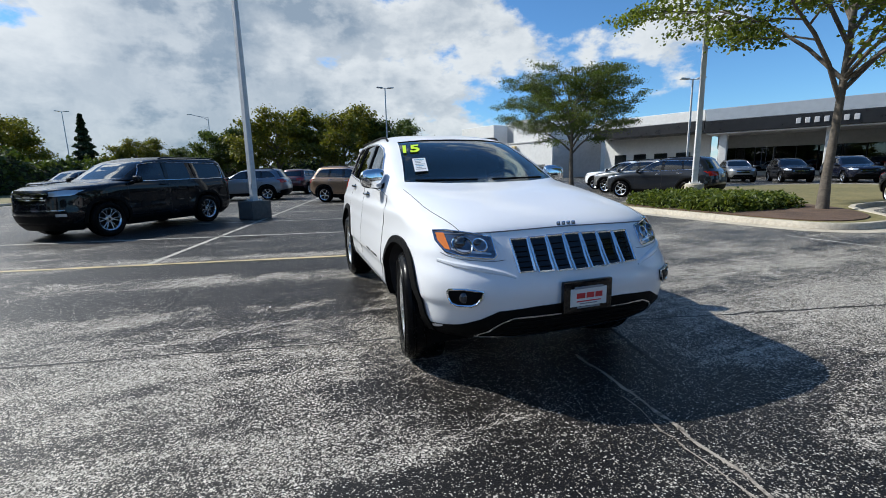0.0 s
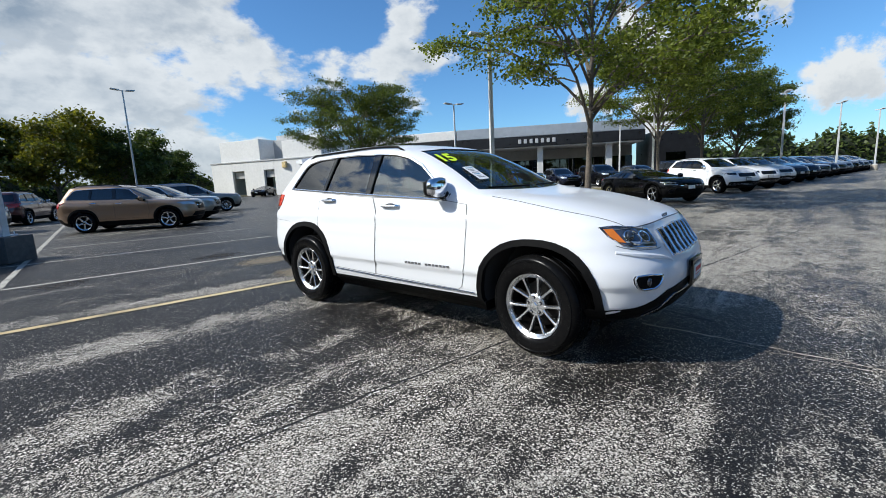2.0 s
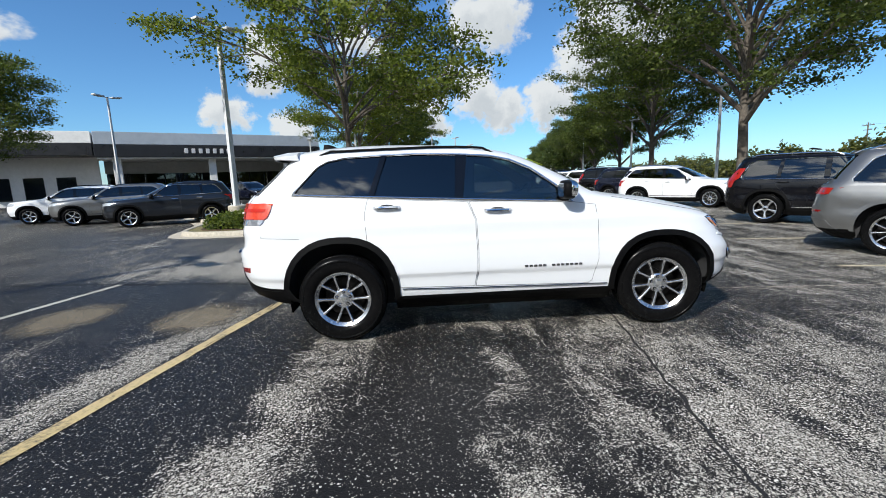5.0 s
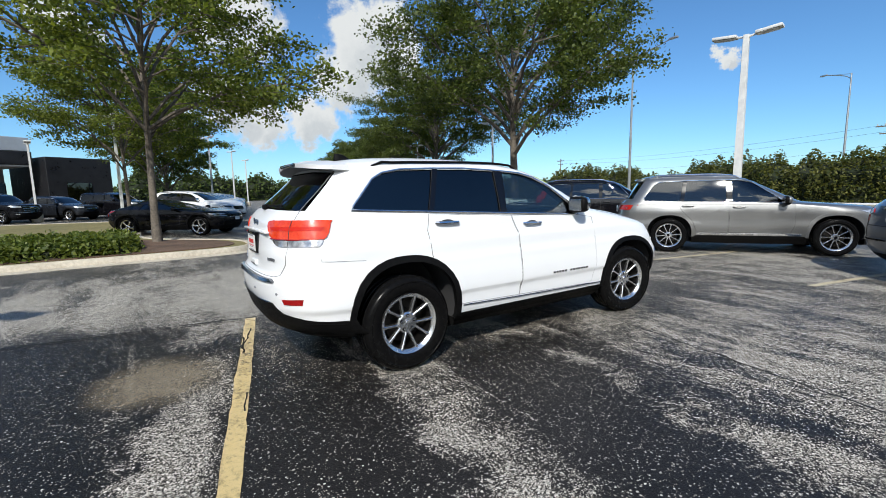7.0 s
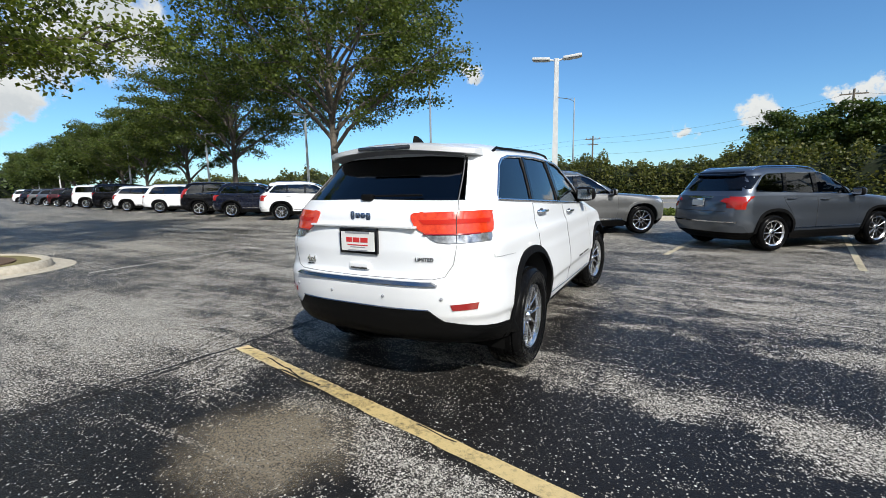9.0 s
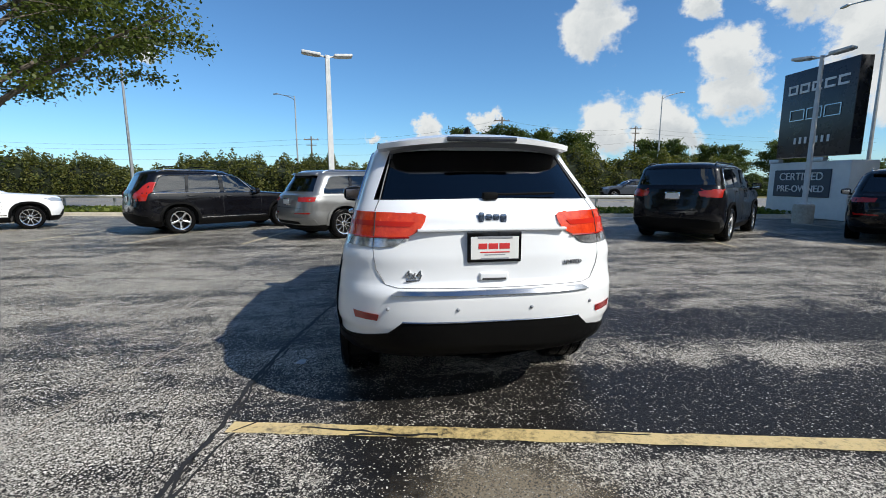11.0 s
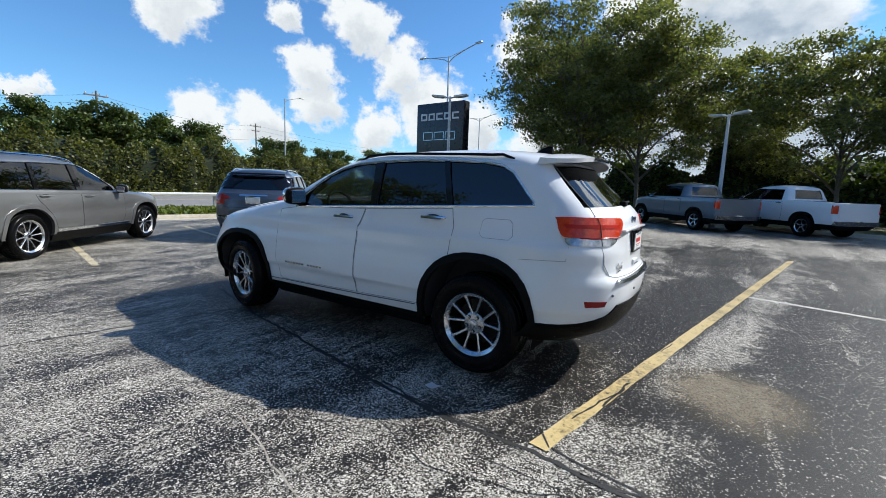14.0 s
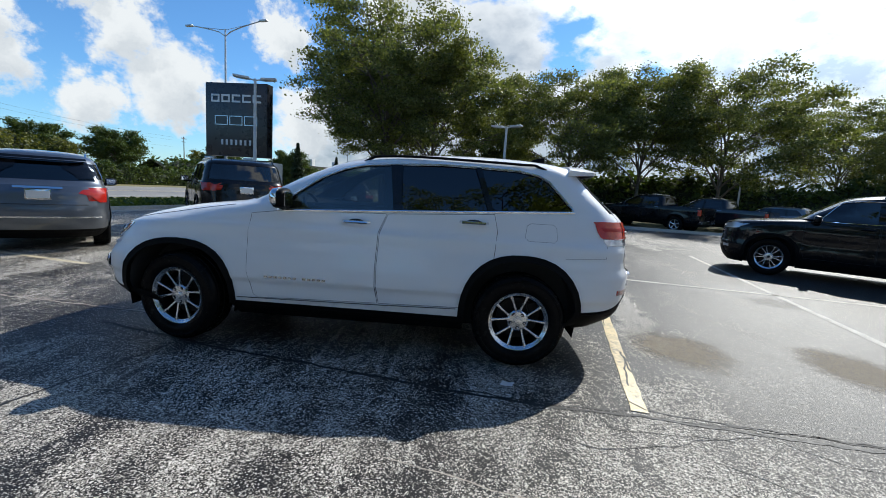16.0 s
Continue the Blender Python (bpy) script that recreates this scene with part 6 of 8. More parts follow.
for x in np.linspace(-0.56, 0.56, 13):
    e = abs(x) / 0.63
    y0, zt, ye = -1.86 + 0.04 * e * e, 1.722 - 0.060 * e ** 2.2, -2.115 + 0.05 * e ** 2 + 0.12 * e ** 7
    rows.append([bm.verts.new(p) for p in ((x, ye + 0.010, zt - 0.067), (x, (y0 + ye) / 2, zt - 0.081), (x, y0 + 0.02, zt - 0.108))])
for a, b in zip(rows, rows[1:]):
    for k in range(2):
        bm.faces.new((a[k], a[k + 1], b[k + 1], b[k]))
part("spoiler_shade", bm, print_grey, sp)
bm = bmesh.new()
tube(bm, [HS.tail(x, 1.345 + 0.012 * (x + 0.05), 0.018) for x in np.linspace(-0.02, 0.44, 8)], 0.008, 6)
box(bm, (0.09, 0.05, 0.045), HS.tail(0.0, 1.338, 0.02), 0.015, 2)
part("rear_wiper", bm, black_plastic, hero)
bm = bmesh.new()
foot = [(0.030 * math.sin(a) * (1.0 - 0.35 * math.cos(a)), 0.085 * math.cos(a)) for a in np.linspace(0, 2 * math.pi, 14, endpoint=False)]
fin = []
for h, k, back in ((-0.02, 1.0, 0.0), (0.015, 0.92, -0.004), (0.045, 0.62, -0.024), (0.062, 0.30, -0.048)):
    fin.append([bm.verts.new((x * k, -1.62 + y * k + back, 1.735 + h)) for x, y in foot])
for a, b in zip(fin, fin[1:]):
    for k in range(14):
        bm.faces.new((a[k], a[(k + 1) % 14], b[(k + 1) % 14], b[k]))
bm.faces.new(fin[-1]), bm.faces.new(fin[0][::-1])
part("aerial_fin", bm, black_plastic, hero)
for sg, x0 in ((1, 0.10), (-1, -0.55)):
    bm = bmesh.new()
    tube(bm, [HS.nose(x, 1.262 + 0.010 * abs(x), 0.012) for x in np.linspace(x0, x0 + 0.52, 8)], 0.007, 5)
    part("windscreen_wiper", bm, black_plastic, hero)
# year mark and price card on the windscreen


def on_glass(me, x, z, turn=0):
    """Lays a flat piece on the windscreen at (x, z)."""
    p = Vector(HS.nose(x, z, 0.010))
    ux = (Vector(HS.nose(x + 0.02, z, 0.003)) - Vector(HS.nose(x - 0.02, z, 0.003))).normalized()
    uz = (Vector(HS.nose(x, z + 0.02, 0.003)) - Vector(HS.nose(x, z - 0.02, 0.003))).normalized()
    n = ux.cross(uz).normalized()
    m = Matrix((-ux, uz, -n)).transposed().to_4x4()
    m.translation = p
    return m


yr = text_mesh("15", 0.25, 0.001, 0.008)
yr.materials.append(sticker_green)
part("year_mark", yr, None, hero, "bright yellow-green number stuck on the glass", at=on_glass(yr, 0.515, 1.545) @ Matrix.Diagonal((0.78, 1, 1, 1)))
bm = bmesh.new()
box(bm, (0.115, 0.25, 0.002), (0, 0, 0.001), 0.0008, 1)
card = part("price_card", bm, paper_white, hero, "white printed card on the glass", at=on_glass(None, 0.515, 1.395))
for k in range(7):
    bm = bmesh.new()
    box(bm, (0.085 - 0.018 * (k % 3), 0.013, 0.001), (-0.006 * (k % 3), 0.095 - 0.030 * k, 0.003), 0.0003, 1)
    part("printed_bar", bm, print_blue if k in (0, 4) else print_grey, card)

# ---- the other cars ----
def spec_of(paint_mat, **k):
    """Fills the sizes of an ordinary car with lamps, doors and panes in their usual places."""
    s = dict(paint=paint_mat, glass_front=glass_tint, glass_rear=glass_tint, quality=1, zr=0.36, **k)
    s.setdefault("glass_front", glass_tint)
    W, H, wr, zb, zh, wb = s["W"], s["H"], s["wr"], s["zb"], s["zh"], s["wb"] / 2
    s.setdefault("windscreen", [(-(W - 0.21), zb + 0.075), (0, zb + 0.055), (W - 0.21, zb + 0.075), (wr - 0.10, H - 0.15), (0, H - 0.135), (-(wr - 0.10), H - 0.15)])
    s.setdefault("rear_glass", [(-(W - 0.19), zb + 0.09), (0, zb + 0.085), (W - 0.19, zb + 0.09), (wr - 0.085, H - 0.165), (-(wr - 0.085), H - 0.165)])
    yB, yC, ya = s["yB"], s["yC"], s["yc"] - 0.30
    ar = s["wheel"][0] + 0.14
    zt = zb - 0.05
    s.setdefault("doors", [("front_door", [(ya + 0.03, zt), (ya + 0.05, 0.65), (ya - 0.02, 0.46), (yB + 0.01, 0.46), (yB + 0.012, zt)]),
                           ("rear_door", [(yB - 0.012, zt), (yB - 0.010, 0.46), (-wb + ar + 0.02, 0.47), (-wb + ar - 0.06, 0.70), (yC - 0.02, 0.96), (yC - 0.05, zt)])])
    s.setdefault("mirror", (ya - 0.10, zb - 0.02, 0.2))
    s["skins"] = [("headlight", "nose2", [(W * 0.54, zh - 0.07), (W * 0.56, zh - 0.16), (W * 0.90, zh - 0.14), (W * 0.955, zh - 0.04), (W * 0.8, zh - 0.03)], clear_lens, 0.006),
                  ("grille", "nose", [(-W * 0.48, zh - 0.10), (-W * 0.40, zh - 0.32), (W * 0.40, zh - 0.32), (W * 0.48, zh - 0.10)], gloss_black, 0.006),
                  ("grille_bar", "nose", [(-W * 0.46, zh - 0.175), (-W * 0.455, zh - 0.20), (W * 0.455, zh - 0.20), (W * 0.46, zh - 0.175)], chrome, 0.016),
                  ("lower_grille", "nose", [(-W * 0.6, 0.56), (-W * 0.7, 0.40), (W * 0.7, 0.40), (W * 0.6, 0.56)], black_plastic, 0.006),
                  ("tail_lamp", "tail2", s.pop("tail_poly", [(W * 0.52, zb - 0.06), (W * 0.56, zb - 0.17), (W * 0.93, zb - 0.20), (W * 0.965, zb + 0.0)]), red_tail, 0.008),
                  ("tail_side", "side2", s.pop("tail_side", [(s["yR"] + 0.34, zb - 0.02), (s["yR"] + 0.28, zb - 0.19), (s["yR"] + 0.10, zb - 0.20), (s["yR"] + 0.10, zb + 0.0)]), red_tail, 0.008),
                  ("rear_apron", "tail", [(-W * 0.94, 0.38), (-W * 0.94, 0.52), (-W * 0.6, 0.58), (W * 0.6, 0.58), (W * 0.94, 0.52), (W * 0.94, 0.38)], s.pop("apron", black_plastic), 0.008)] + s.pop("more", [])
    s.setdefault("plates", [(-1, s.pop("plate_z", zb - 0.16), chrome)])
    return s


FIVE, TEN, TWIN = (5, 0, alloy, gloss_black), (10, 0, alloy, gloss_black), (6, 0.2, alloy, gloss_black)


def stand(car, spec, side, end, x, y, heading):
    """Sets a car so that one wheel touches the ground at (x, y)."""
    lx = (1 if side == "right" else -1) * (spec["track"] + spec["wheel"][2] / 2)
    ly = (1 if end == "front" else -1) * spec["wb"] / 2
    m = Matrix.Rotation(radians(heading - 90), 4, "Z")
    p = Vector((x, y, 0)) - m @ Vector((lx, ly, 0))
    return Matrix.Translation(p) @ m


big = spec_of(black_paint, W=1.01, H=1.88, yF=2.49, yR=-2.66, zh=1.14, zc=1.27, yc=1.20, yw=0.42, yt=-2.42, zb=1.26, yg=-2.56, wr=0.82, wb=2.96, track=0.87, wheel=(0.405, 0.262, 0.27, TWIN),
              yB=-0.22, yC=-1.18, cabin=1.02, rise=0.03, rails=(-0.2, -2.2), rail_mat=gloss_black, handle_mat=black_paint,
              more=[("grille_bar", "nose", [(-0.52, 1.045), (-0.52, 1.02), (0.52, 1.02), (0.52, 1.045)], chrome, 0.018), ("grille_bar", "nose", [(-0.50, 0.915), (-0.50, 0.89), (0.50, 0.89), (0.50, 0.915)], chrome, 0.018), ("grille_bar", "nose", [(-0.46, 0.82), (-0.46, 0.805), (0.46, 0.805), (0.46, 0.82)], dark_chrome, 0.016), ("lamp_strip", "nose2", [(0.55, 0.985), (0.55, 0.97), (0.88, 0.985), (0.88, 1.0)], clear_lens, 0.012), ("bumper_strip", "nose", [(-0.80, 0.69), (-0.80, 0.665), (0.80, 0.665), (0.80, 0.69)], dark_chrome, 0.012), ("bow_tie", "nose", [(-0.10, 0.985), (-0.10, 0.955), (0.10, 0.955), (0.10, 0.985)], pale_line, 0.02), ("fog_lamp", "nose2", [(0.66, 0.60), (0.66, 0.54), (0.82, 0.54), (0.82, 0.60)], clear_lens, 0.008)])
tahoe, _, _ = make_car("black_suv", "large black SUV with chrome window trim parked askew over stall lines", "car", big)
tahoe.matrix_basis = stand(tahoe, big, "left", "front", 5.50, -7.76, 54.5)

long_suv = spec_of(silver_paint, W=0.975, H=1.735, yF=2.42, yR=-2.60, zh=0.97, zc=1.10, yc=1.06, yw=0.10, yt=-2.12, zb=1.10, yg=-2.42, wr=0.73, wb=2.994, track=0.825, wheel=(0.378, 0.262, 0.27, TEN),
                   yB=-0.36, yC=-1.26, rise=0.05, tail_poly=[(0.50, 1.05), (0.54, 0.955), (0.90, 0.945), (0.94, 1.06)], tail_side=[(-2.24, 1.055), (-2.30, 0.955), (-2.50, 0.945), (-2.50, 1.06)], trim_mat=silver_paint, rails=(-0.1, -1.9), rail_mat=chrome, handle_mat=silver_paint, trim_r=0.007,
                   more=[("sill_strip", "side2", [(-0.95, 0.44), (-0.95, 0.40), (0.92, 0.40), (0.92, 0.44)], chrome, 0.012), ("bumper_lamp", "tail2", [(0.45, 0.68), (0.45, 0.645), (0.86, 0.655), (0.88, 0.69)], red_dark, 0.010), ("rear_spoiler", "tail", [(-0.62, 1.645), (-0.64, 1.60), (0.64, 1.60), (0.62, 1.645)], silver_paint, 0.09), ("diffuser", "tail", [(-0.55, 0.47), (-0.60, 0.40), (0.60, 0.40), (0.55, 0.47)], black_plastic, 0.014), ("hatch_crease", "tail", [(-0.66, 0.80), (-0.66, 0.79), (0.66, 0.79), (0.66, 0.80)], seam_black, 0.004)], apron=silver_paint)
q7, _, _ = make_car("silver_suv", "silver-grey SUV with wide flared arches and chrome rails", "car", long_suv)
q7.matrix_basis = stand(q7, long_suv, "right", "rear", -1.36, 6.47, 35)

tall_lamp = [(0.80, 1.42), (0.70, 1.22), (0.55, 1.06), (0.60, 0.98), (0.88, 1.00), (0.925, 1.18), (0.86, 1.42)]
nordic = spec_of(black_paint, W=0.965, H=1.775, yF=2.40, yR=-2.55, zh=1.02, zc=1.13, yc=1.05, yw=0.22, yt=-2.20, zb=1.12, yg=-2.46, wr=0.76, wb=2.984, track=0.82, wheel=(0.378, 0.255, 0.26, FIVE),
                 yB=-0.34, yC=-1.28, rise=0.03, rails=(-0.1, -1.9), rail_mat=chrome, handle_mat=black_paint, tail_poly=tall_lamp, more=[("sill_strip", "side2", [(-0.95, 0.44), (-0.95, 0.42), (0.92, 0.42), (0.92, 0.44)], chrome, 0.012)])
xc, _, _ = make_car("black_suv", "glossy black SUV with tall red tail lamps and roof bars", "car", nordic)
xc.matrix_basis = stand(xc, nordic, "right", "rear", -5.88, 8.25, 38)
for y in (-0.7, -1.5):
    bm = bmesh.new()
    box(bm, (1.25, 0.07, 0.035), (0, y, 1.845), 0.012, 2)
    part("roof_bar", bm, black_plastic, xc)

mid = dict(W=0.918, H=1.685, yF=2.26, yR=-2.36, zh=0.98, zc=1.10, yc=1.02, yw=0.14, yt=-1.92, zb=1.10, yg=-2.20, wr=0.70, wb=2.725, track=0.785, yB=-0.34, yC=-1.12, rise=0.09, rails=(-0.1, -1.7))
terr = spec_of(grey_paint, apron=grey_paint, wheel=(0.358, 0.248, 0.25, TEN), rail_mat=chrome, handle_mat=grey_paint, tail_poly=[(0.56, 1.05), (0.50, 0.99), (0.66, 0.95), (0.78, 0.84), (0.875, 0.84), (0.885, 1.09)], tail_side=[(-1.95, 1.08), (-2.10, 0.98), (-2.14, 0.86), (-2.26, 0.86), (-2.26, 1.09)],
               more=[("hatch_bar", "tail", [(-0.30, 1.085), (-0.30, 1.052), (0.30, 1.052), (0.30, 1.085)], chrome, 0.014), ("apron_trim", "tail", [(-0.80, 0.60), (-0.80, 0.575), (0.80, 0.575), (0.80, 0.60)], chrome, 0.02),
                     ("pillar_panel", "side2", [(-1.62, 1.485), (-1.74, 1.38), (-1.90, 1.225), (-2.10, 1.225), (-2.02, 1.38), (-1.95, 1.485)], gloss_black, 0.004), ("sill_strip", "side2", [(-0.85, 0.46), (-0.85, 0.44), (0.85, 0.44), (0.85, 0.46)], chrome, 0.012),
                     ("hatch_crease", "tail", [(-0.62, 0.80), (-0.62, 0.79), (0.62, 0.79), (0.62, 0.80)], seam_black, 0.004), ("rear_spoiler", "tail", [(-0.60, 1.57), (-0.62, 1.53), (0.62, 1.53), (0.60, 1.57)], gloss_black, 0.10)], plate_z=0.955, **mid)
ter, _, _ = make_car("grey_suv", "grey SUV with red angular tail lamps and chrome rear trim", "car", terr)
ter.matrix_basis = stand(ter, terr, "right", "rear", 3.60, 5.83, 41)

eqs = spec_of(graphite_paint, wheel=(0.358, 0.248, 0.25, FIVE), handle_mat=chrome, **mid)
eq, _, _ = make_car("dark_suv", "dark graphite SUV parked beside the kerbed island", "car", eqs)
eq.matrix_basis = stand(eq, eqs, "left", "front", -12.3, -11.2, -67)


def another(src, spec, name, label, fresh, m, group=""):
    c = copy_thing(src, m)
    c.name = name
    recolour(c, spec["paint"], fresh)
    return tagged(c, label, "", group)


another(eq, eqs, "bronze_suv", "bronze SUV with bright five-spoke wheels", bronze_paint, stand(None, eqs, "right", "rear", -0.08, -16.65, 141))
another(eq, eqs, "pale_suv", "pale blue-white SUV parked beside the bronze one", silver_paint, stand(None, eqs, "right", "rear", -1.9, -19.3, 143))
another(eq, eqs, "bluegrey_suv", "blue-grey SUV behind the lamp post", bluegrey_paint, stand(None, eqs, "left", "rear", 2.5, -20.6, -16))
another(eq, eqs, "silver_suv", "silver SUV next to the dark one", silver_paint, stand(None, eqs, "left", "front", -14.3, -14.6, -67), "cars before the showroom")
another(eq, eqs, "white_suv", "white SUV at the end of a short row", white_paint, stand(None, eqs, "left", "front", -16.2, -17.8, -67), "cars before the showroom")
another(eq, eqs, "red_suv", "dark red SUV seen from behind", darkred_paint, stand(None, eqs, "left", "rear", 1.6, -27.5, -120))
another(q7, long_suv, "silver_van", "pale silver people carrier", silver_paint, stand(None, long_suv, "right", "front", -8.2, -23.5, 160))
another(tahoe, big, "black_suv", "large black SUV at the lot's far edge", black_paint, stand(None, big, "left", "front", 13.5, -27, 60))
another(tahoe, big, "black_suv", "black SUV parked nose to the street", black_paint, stand(None, big, "right", "rear", 7.75, 4.35, 37))
another(q7, long_suv, "black_suv", "black SUV parked beside the sign", black_paint, stand(None, long_suv, "left", "rear", 11.1, 4.4, 38))
# the row by the street, westwards
row = [(terr, ter, "white_suv", "white", white_paint, -13.1, 8.7), (terr, ter, "navy_suv", "navy", navy_paint, -17.3, 9.4), (nordic, xc, "black_suv", "black", black_paint, -20.6, 9.9), (long_suv, q7, "white_suv", "white", white_paint, -25.6, 10.7),
       (terr, ter, "white_suv", "white", white_paint, -30.4, 11.3), (big, tahoe, "black_suv", "large black", black_paint, -34.5, 12.1), (big, tahoe, "white_suv", "large white", white_paint, -39.5, 12.9), (eqs, eq, "black_suv", "black", black_paint, -44.0, 13.6),
       (terr, ter, "red_suv", "dark red", darkred_paint, -48.0, 14.3), (eqs, eq, "grey_suv", "grey", grey_paint, -52.0, 15.0), (terr, ter, "silver_suv", "silver", silver_paint, -56.0, 15.7), (eqs, eq, "navy_suv", "navy", navy_paint, -60.0, 16.4), (terr, ter, "white_suv", "white", white_paint, -64.0, 17.1)]
for sp, src, nm, wd, pm, x, y in row:
    another(src, sp, nm, wd + " SUV in the row by the street", pm, stand(None, sp, "right", "rear", x, y, 39 + random.uniform(-2, 2)), "row of cars by the street")

# low coupe and the row of white cars beside it
low = spec_of(black_paint, W=0.945, H=1.36, yF=2.36, yR=-2.38, zh=0.86, zc=0.98, yc=1.02, yw=0.10, yt=-1.35, zb=0.97, yg=-2.02, wr=0.60, wb=2.81, track=0.80, wheel=(0.352, 0.26, 0.26, FIVE),
              yB=-0.62, yC=-0.95, cabin=0.80, rise=0.05, third=False, bright=False, handle_mat=black_paint, rear_seats=False, quarter=0.55, plates=[(1, 0.60, gloss_black), (-1, 0.70, gloss_black)],
              doors=[("front_door", [(0.68, 0.92), (0.70, 0.62), (0.64, 0.42), (-0.60, 0.42), (-0.66, 0.92)])])
coupe, _, _ = make_car("black_coupe", "low black sports coupe parked at the island's tip", "car", low)
coupe.matrix_basis = stand(coupe, low, "right", "front", -14.5, -1.6, 52)
jeep_spec = dict(hero_spec, paint=white_paint, quality=1, steer=0, wheel=(0.385, 0.248, 0.25, FIVE), glass_front=glass_tint, skins=[
    ("headlight", "nose2", [(0.525, 0.955), (0.53, 0.86), (0.75, 0.862), (0.88, 0.90), (0.88, 0.975)], lamp_dark, 0.006), ("grille", "nose", [(-0.44, 0.93), (-0.42, 0.76), (0.42, 0.76), (0.44, 0.93)], gloss_black, 0.006),
    ("lower_grille", "nose", [(-0.8, 0.55), (-0.85, 0.40), (0.85, 0.40), (0.8, 0.55)], black_plastic, 0.006), ("tail_lamp", "tail2", [(0.41, 1.235), (0.45, 1.06), (0.88, 1.06), (0.91, 1.245)], red_lens, 0.01)], plates=[(1, 0.64, gloss_black)], rails=(-0.05, -1.62))
wj, _, _ = make_car("white_suv", "white SUV with a black grille in a long row", "car", jeep_spec)
tagged(wj, group="row of cars along the aisle")
wj.matrix_basis = stand(wj, jeep_spec, "right", "front", -20.9, -0.3, 50)
shades = [white_paint, white_paint, graphite_paint, navy_paint, bluegrey_paint, navy_paint, grey_paint, bluegrey_paint, black_paint, navy_paint, silver_paint, navy_paint, grey_paint]
words = ["white", "white", "dark graphite", "navy", "blue-grey", "navy", "grey", "blue-grey", "black", "navy", "silver", "navy", "grey"]
for i, (pm, wd) in enumerate(zip(shades, words)):
    x = -24.5 - 3.5 * i
    src, sp = (wj, jeep_spec) if i < 4 or i % 2 else (eq, eqs)
    another(src, sp, wd.split()[-1].replace("-", "_") + "_suv", wd + " SUV in the long row along the aisle", pm, stand(None, sp, "right", "front", x, -0.3 + 0.175 * (-20.9 - x), 50), "row of cars along the aisle")
# cars before the showroom
for i, (pm, wd, src, sp) in enumerate([(silver_paint, "silver", eq, eqs), (black_paint, "black", eq, eqs), (navy_paint, "navy", q7, long_suv), (black_paint, "black", tahoe, big), (graphite_paint, "graphite", eq, eqs), (black_paint, "black", tahoe, big)]):
    p = Vector((-29.5, -19.5, 0)) + Vector((-1.25, 3.0, 0)) * i
    another(src, sp, wd + "_suv", wd + " SUV before the showroom windows", pm, stand(None, sp, "right", "front", p.x, p.y, 48), "cars before the showroom")
for i, (x, y, h) in enumerate(((-29.5, -48.5, 40), (-24.5, -52.0, 40))):
    another(coupe if i else tahoe, low if i else big, "black_car", "dark car before the service bays", black_paint, stand(None, low if i else big, "right", "front", x, y, h))

# pickups
tr = dict(W=1.0, H=1.93, yF=2.78, yR=-3.05, wb=3.68, track=0.86, wheel=(0.405, 0.255, 0.27, FIVE))
truck_levels = [(0.34, 0.87, 2.62, 0.6, 3, -2.85, 0.2, 5), (0.48, 0.95, 2.74, 0.6, 3, -3.02, 0.18, 5), (0.70, 0.99, 2.78, 0.6, 3, -3.05, 0.16, 6), (0.95, 0.985, 2.76, 0.6, 3.2, -3.05, 0.16, 6), (1.14, 0.985, 2.68, 0.6, 3.4, -3.05, 0.16, 6),
                (1.22, 0.975, 2.45, 0.7, 4, -3.05, 0.16, 6), (1.27, 0.965, 2.05, 0.7, 4.5, -3.05, 0.16, 6), (1.30, 0.96, 1.75, 0.6, 4.5, -3.05, 0.16, 6), (1.315, 0.955, 1.6, 0.5, 4, -3.04, 0.16, 6), (1.32, 0.95, 1.52, 0.4, 3.5, -1.14, 0.15, 5),
                (1.36, 0.93, 1.42, 0.4, 3.3, -1.14, 0.15, 5), (1.55, 0.86, 1.08, 0.4, 3.2, -1.10, 0.2, 5), (1.72, 0.79, 0.76, 0.4, 3.2, -1.05, 0.2, 5), (1.81, 0.74, 0.58, 0.4, 3.2, -1.0, 0.22, 4.5), (1.88, 0.62, 0.30, 0.4, 3, -0.85, 0.3, 4), (1.915, 0.40, 0.0, 0.4, 2.8, -0.6, 0.3, 3), (1.93, 0.2, -0.15, 0.25, 2.5, -0.4, 0.2, 2.6)]
